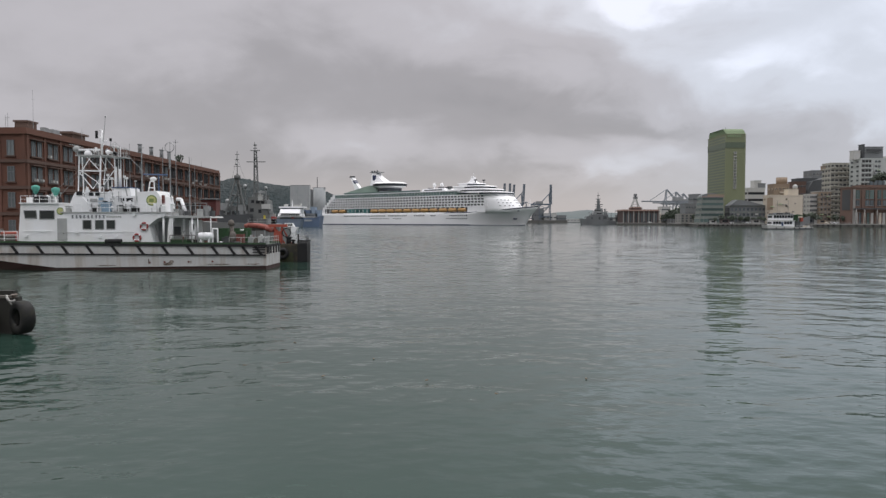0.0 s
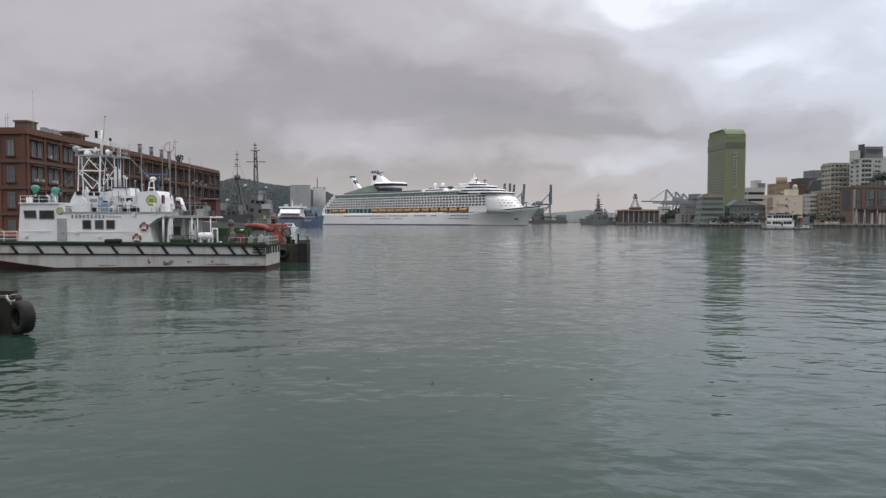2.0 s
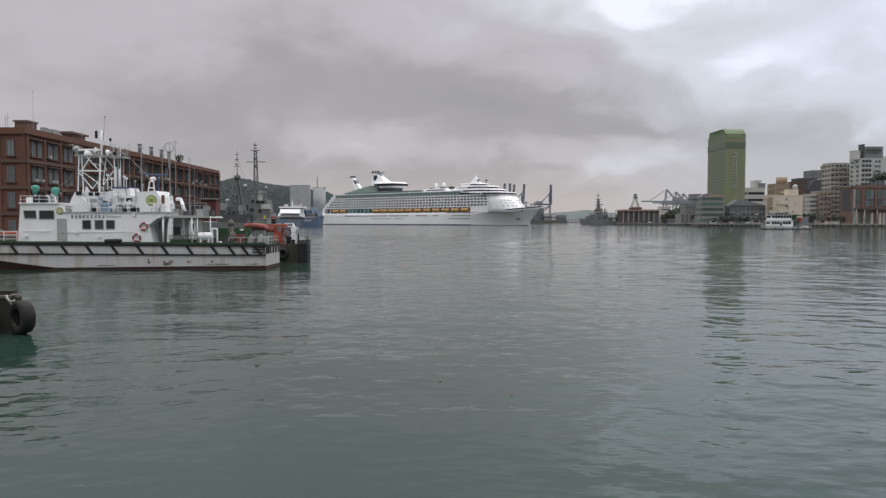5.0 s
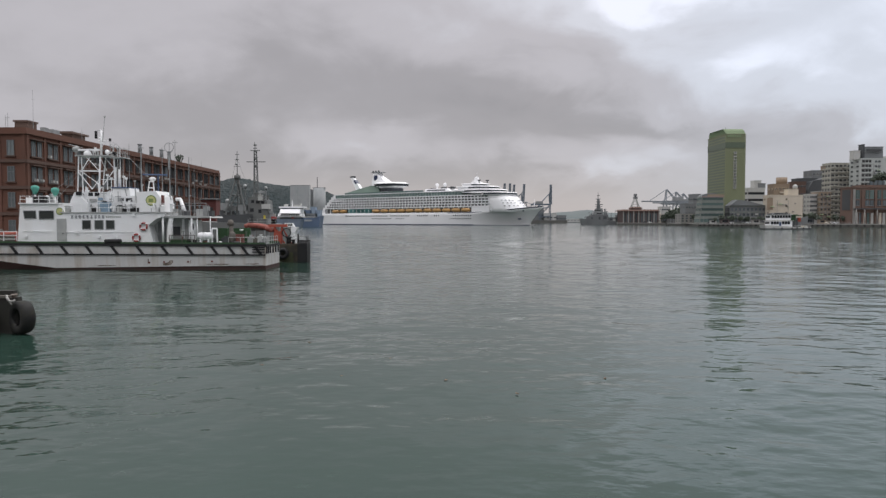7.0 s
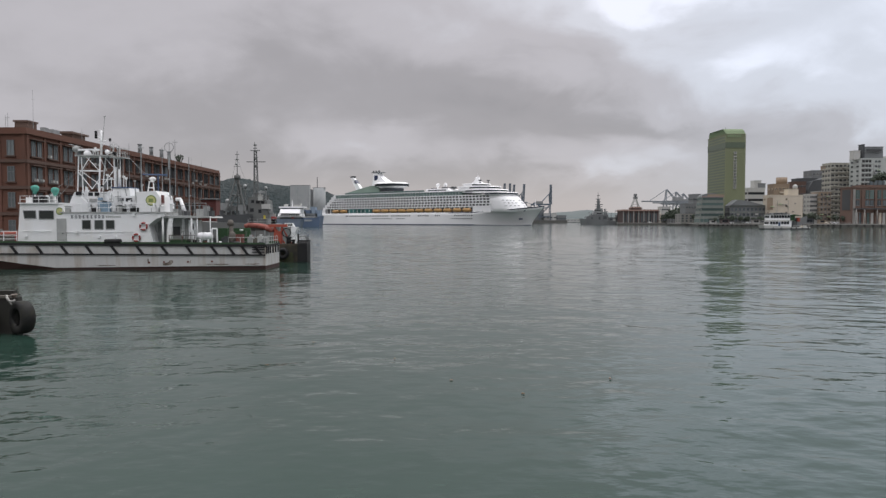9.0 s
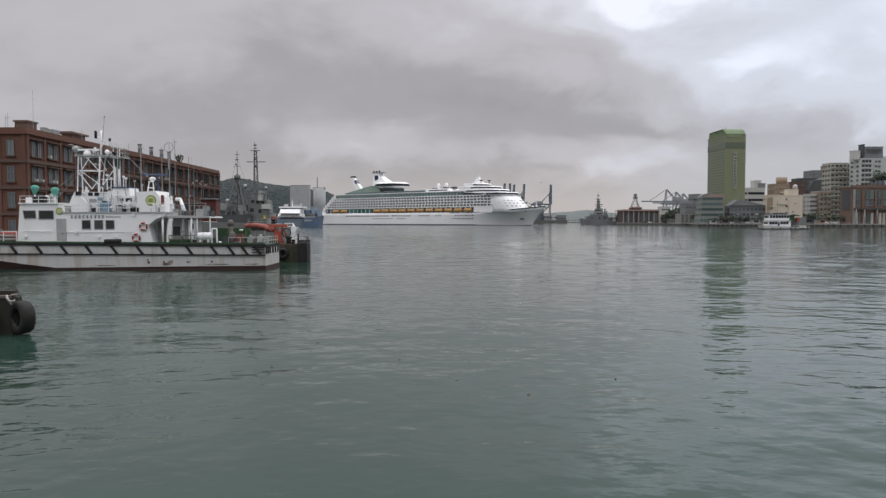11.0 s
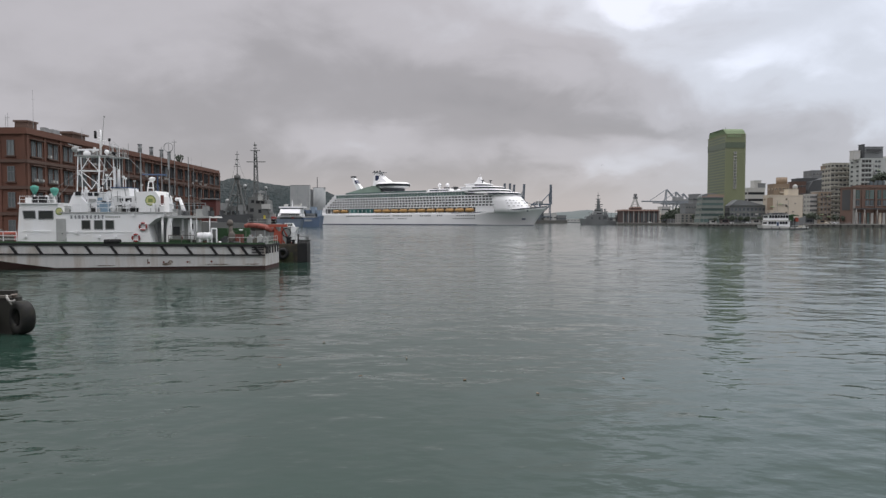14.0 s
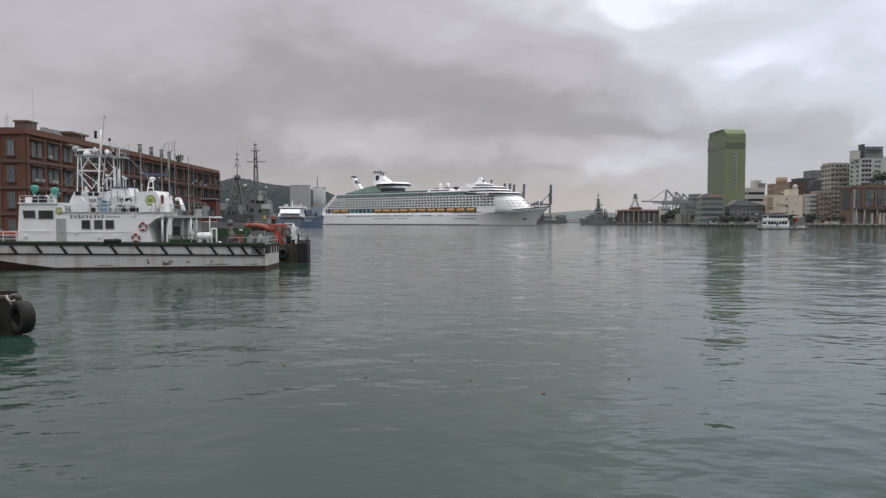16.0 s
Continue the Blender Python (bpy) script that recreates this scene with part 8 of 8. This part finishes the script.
    rail(bm, [(across(1408), 0.3), (across(1437), 0.3)], height_of(401), height_of(398), 1.8, 0.05, 2)
    part("rail", bm, M_TILE_WHITE, T)
    return T


harbour_ferry = build_harbour_ferry()


# ---- aircraft climbing out beyond the harbour ----
def build_aircraft():
    T = thing("aircraft", pose(0, 3000, 30), "distant small dark aircraft climbing away", "aircraft")
    bm = B()
    lathe(bm, [(0.1, -8), (0.7, -5), (1.1, -1), (1.1, 4), (0.6, 6.5), (0.1, 7.2)], (0, 0, 0), 10, "x")
    part("fuselage", bm, M_DARKGREY, T)
    for s in (-1, 1):
        bm = B()
        prism(bm, [(-1.5, 0), (1.5, 0), (0.6, s * 8), (-0.6, s * 8)], "z", 0.6, 0.9)
        part("wing", bm, M_DARKGREY, T)
    bm = B()
    prism(bm, [(-8, 0.2), (-5.5, 0.2), (-6.8, 3.4), (-8.2, 3.4)], "y", -0.12, 0.12)
    part("tail_fin", bm, M_DARKGREY, T)
    bm = B()
    prism(bm, [(-8, -2.8), (-6.8, -2.8), (-6.2, 0), (-6.8, 2.8), (-8, 2.8)], "z", 0.3, 0.5)
    part("tailplane", bm, M_DARKGREY, T)
    T.scale = (0.6, 0.6, 0.6)
    return T


aircraft = build_aircraft()


# ---- fender pier with tyres close by ----
M_PIER = mat("black_stained_pier", (0.026, 0.024, 0.019), 0.85, scale=1.2, vary=0.25, dirt=(0.03, 0.04, 0.025))


def lorry_tyre(name):
    """A wide lorry tyre, its axle along y: flat tread, rounded shoulders, open middle."""
    bm = B()
    prof = [(0.33, -0.20), (0.38, -0.25), (0.54, -0.26), (0.62, -0.21), (0.645, -0.12), (0.65, 0.0), (0.645, 0.12), (0.62, 0.21), (0.54, 0.26), (0.38, 0.25), (0.33, 0.20), (0.36, 0.12), (0.52, 0.06), (0.52, -0.06), (0.36, -0.12)]
    seg, V = 32, []
    for i in range(seg):
        a = 2 * math.pi * i / seg
        V.append([bm.verts.new((r * math.cos(a), w, r * math.sin(a))) for r, w in prof])
    n = len(prof)
    for i in range(seg):
        for j in range(n):
            bm.faces.new((V[i][j], V[(i + 1) % seg][j], V[(i + 1) % seg][(j + 1) % n], V[i][(j + 1) % n])).smooth = True
    return mesh_of(name, bm, M_PIERTYRE)


M_PIERTYRE = mat("weathered_tyre_rubber", (0.011, 0.011, 0.010), 0.85, scale=4, vary=0.3, dirt=(0.03, 0.03, 0.02), dirt_amount=0.4)


def build_fender_pier():
    T = thing("fender_pier", pose(-17.19, 27.0, 0), "weathered concrete pier end hung with big tyres", "pier")
    bm = B()
    prism(bm, [(-4, 0), (0.36, 0), (0.46, 0.1), (0.48, 0.25), (0.42, 0.6), (-4, 0.6)], "z", -1.5, 1.40)
    part("pier_block", bm, M_PIER, T)
    bm = B()
    prism(bm, [(-4, 0.25), (0.30, 0.25), (0.28, 0.55), (-4, 0.55)], "z", 1.40, 1.66)
    part("kerb", bm, M_PIER, T, "dark weathered kerb")
    bm = B()
    box(bm, -4, 0.34, -0.05, 0.16, 1.40, 1.50)
    part("timber_cap", bm, M_CANVAS, T, "grey-brown worn timber")
    me = lorry_tyre("tyre")
    share("tyre", me, T, pose(0.80, -0.05, 0.66, rz=-33.5))
    share("tyre", me, T, pose(-0.72, -0.32, 0.62, rz=-4))
    bm = B()
    pts = [(0.22, -0.06, 1.50), (0.34, -0.22, 1.46), (0.48, -0.34, 1.34), (0.62, -0.36, 1.30), (0.70, -0.3, 1.36)]
    for a, b in zip(pts, pts[1:]):
        cyl(bm, a, b, 0.045, seg=7)
    cyl(bm, (0.20, -0.05, 1.42), (0.62, -0.4, 1.2), 0.03, seg=6)
    part("rope", bm, M_CONCRETE, T, "frayed pale rope lashing")
    bm = B()
    cyl(bm, (0.36, 0.2, 1.40), (0.36, 0.2, 1.48), 0.11, 0.09, seg=10)
    cyl(bm, (0.36, 0.2, 1.48), (0.36, 0.2, 1.54), 0.13, seg=10)
    part("bollard", bm, M_RUST, T)
    return T


build_fender_pier()


# ---- leaves afloat ----
M_LEAF = mat("brown_leaf", (0.16, 0.10, 0.05), 0.7, scale=8)


def leaf(x, y, seed):
    rnd = random.Random(seed)
    bm = B()
    n = 8
    pts = [(0.055 * math.cos(2 * math.pi * i / n), 0.025 * math.sin(2 * math.pi * i / n) * (1 + 0.3 * rnd.random())) for i in range(n)]
    loft(bm, [[(u, v, 0.0) for u, v in pts], [(u, v, 0.012 + 0.02 * abs(u) * 5) for u, v in pts]])
    return solid("leaf", bm, M_LEAF, "brown fallen leaf floating on the water", "leaf", "floating leaves", m=pose(x, y, 0.015, rz=rnd.uniform(0, 360)))


LEAVES = [(leaf(x, y, i), x, y) for i, (x, y) in enumerate(((15.97, 47.5), (-0.45, 19), (-3.39, 19.5), (-2.21, 22), (3.99, 19.2), (-5.36, 25), (1.36, 17.5), (-6.04, 21)))]

# ---- what moves ----
def motions():
    walk(cruise_ship, [(0, pose(-142.5, 881, 0, rz=-40.5)), (8, pose(-142.6, 881, 0, rz=-38.75)), (16, pose(-142.7, 881, 0, rz=-37))])
    x = 170.80
    walk(harbour_ferry, [(0, pose(x, 364, 0)), (4, pose(x - 0.54, 364, 0)), (9, pose(x - 1.59, 364, 0)), (16, pose(x - 2.67, 364, 0))])
    bx, by, bz = -15.96, 65.30, -0.114
    walk(patrol_boat, [(0, pose(bx, by, bz)), (2.5, pose(bx - 0.02, by, bz + 0.01, rx=0.15)), (4.5, pose(bx - 0.03, by, bz)), (7.5, pose(bx - 0.05, by, bz + 0.01, ry=-0.1, rx=-0.1)), (10, pose(bx - 0.06, by, bz)),
                       (12.5, pose(bx - 0.08, by, bz + 0.01, ry=-0.1, rx=0.1)), (16, pose(bx - 0.1, by, bz))])
    walk(water, [(0, pose(0, 0, 0)), (16, pose(3.0, -7.0, 0))])
    walk(aircraft, [(0, pose(-528.57, 3000, 26)), (5, pose(-97.43, 3000, 40, ry=-8)), (9.2, pose(265.50, 3000, 117.40, ry=-14)), (11.3, pose(448.19, 3000, 178.01, ry=-14)),
                    (13.5, pose(640.62, 3000, 233.69, ry=-12)), (16, pose(857.40, 3000, 289.28, ry=-10))])
    for ob, lx, ly in LEAVES:
        m = ob.matrix_basis.copy()
        walk(ob, [(0, m), (16, Matrix.Translation((1.2, 0.05, 0)) @ m)])


motions()
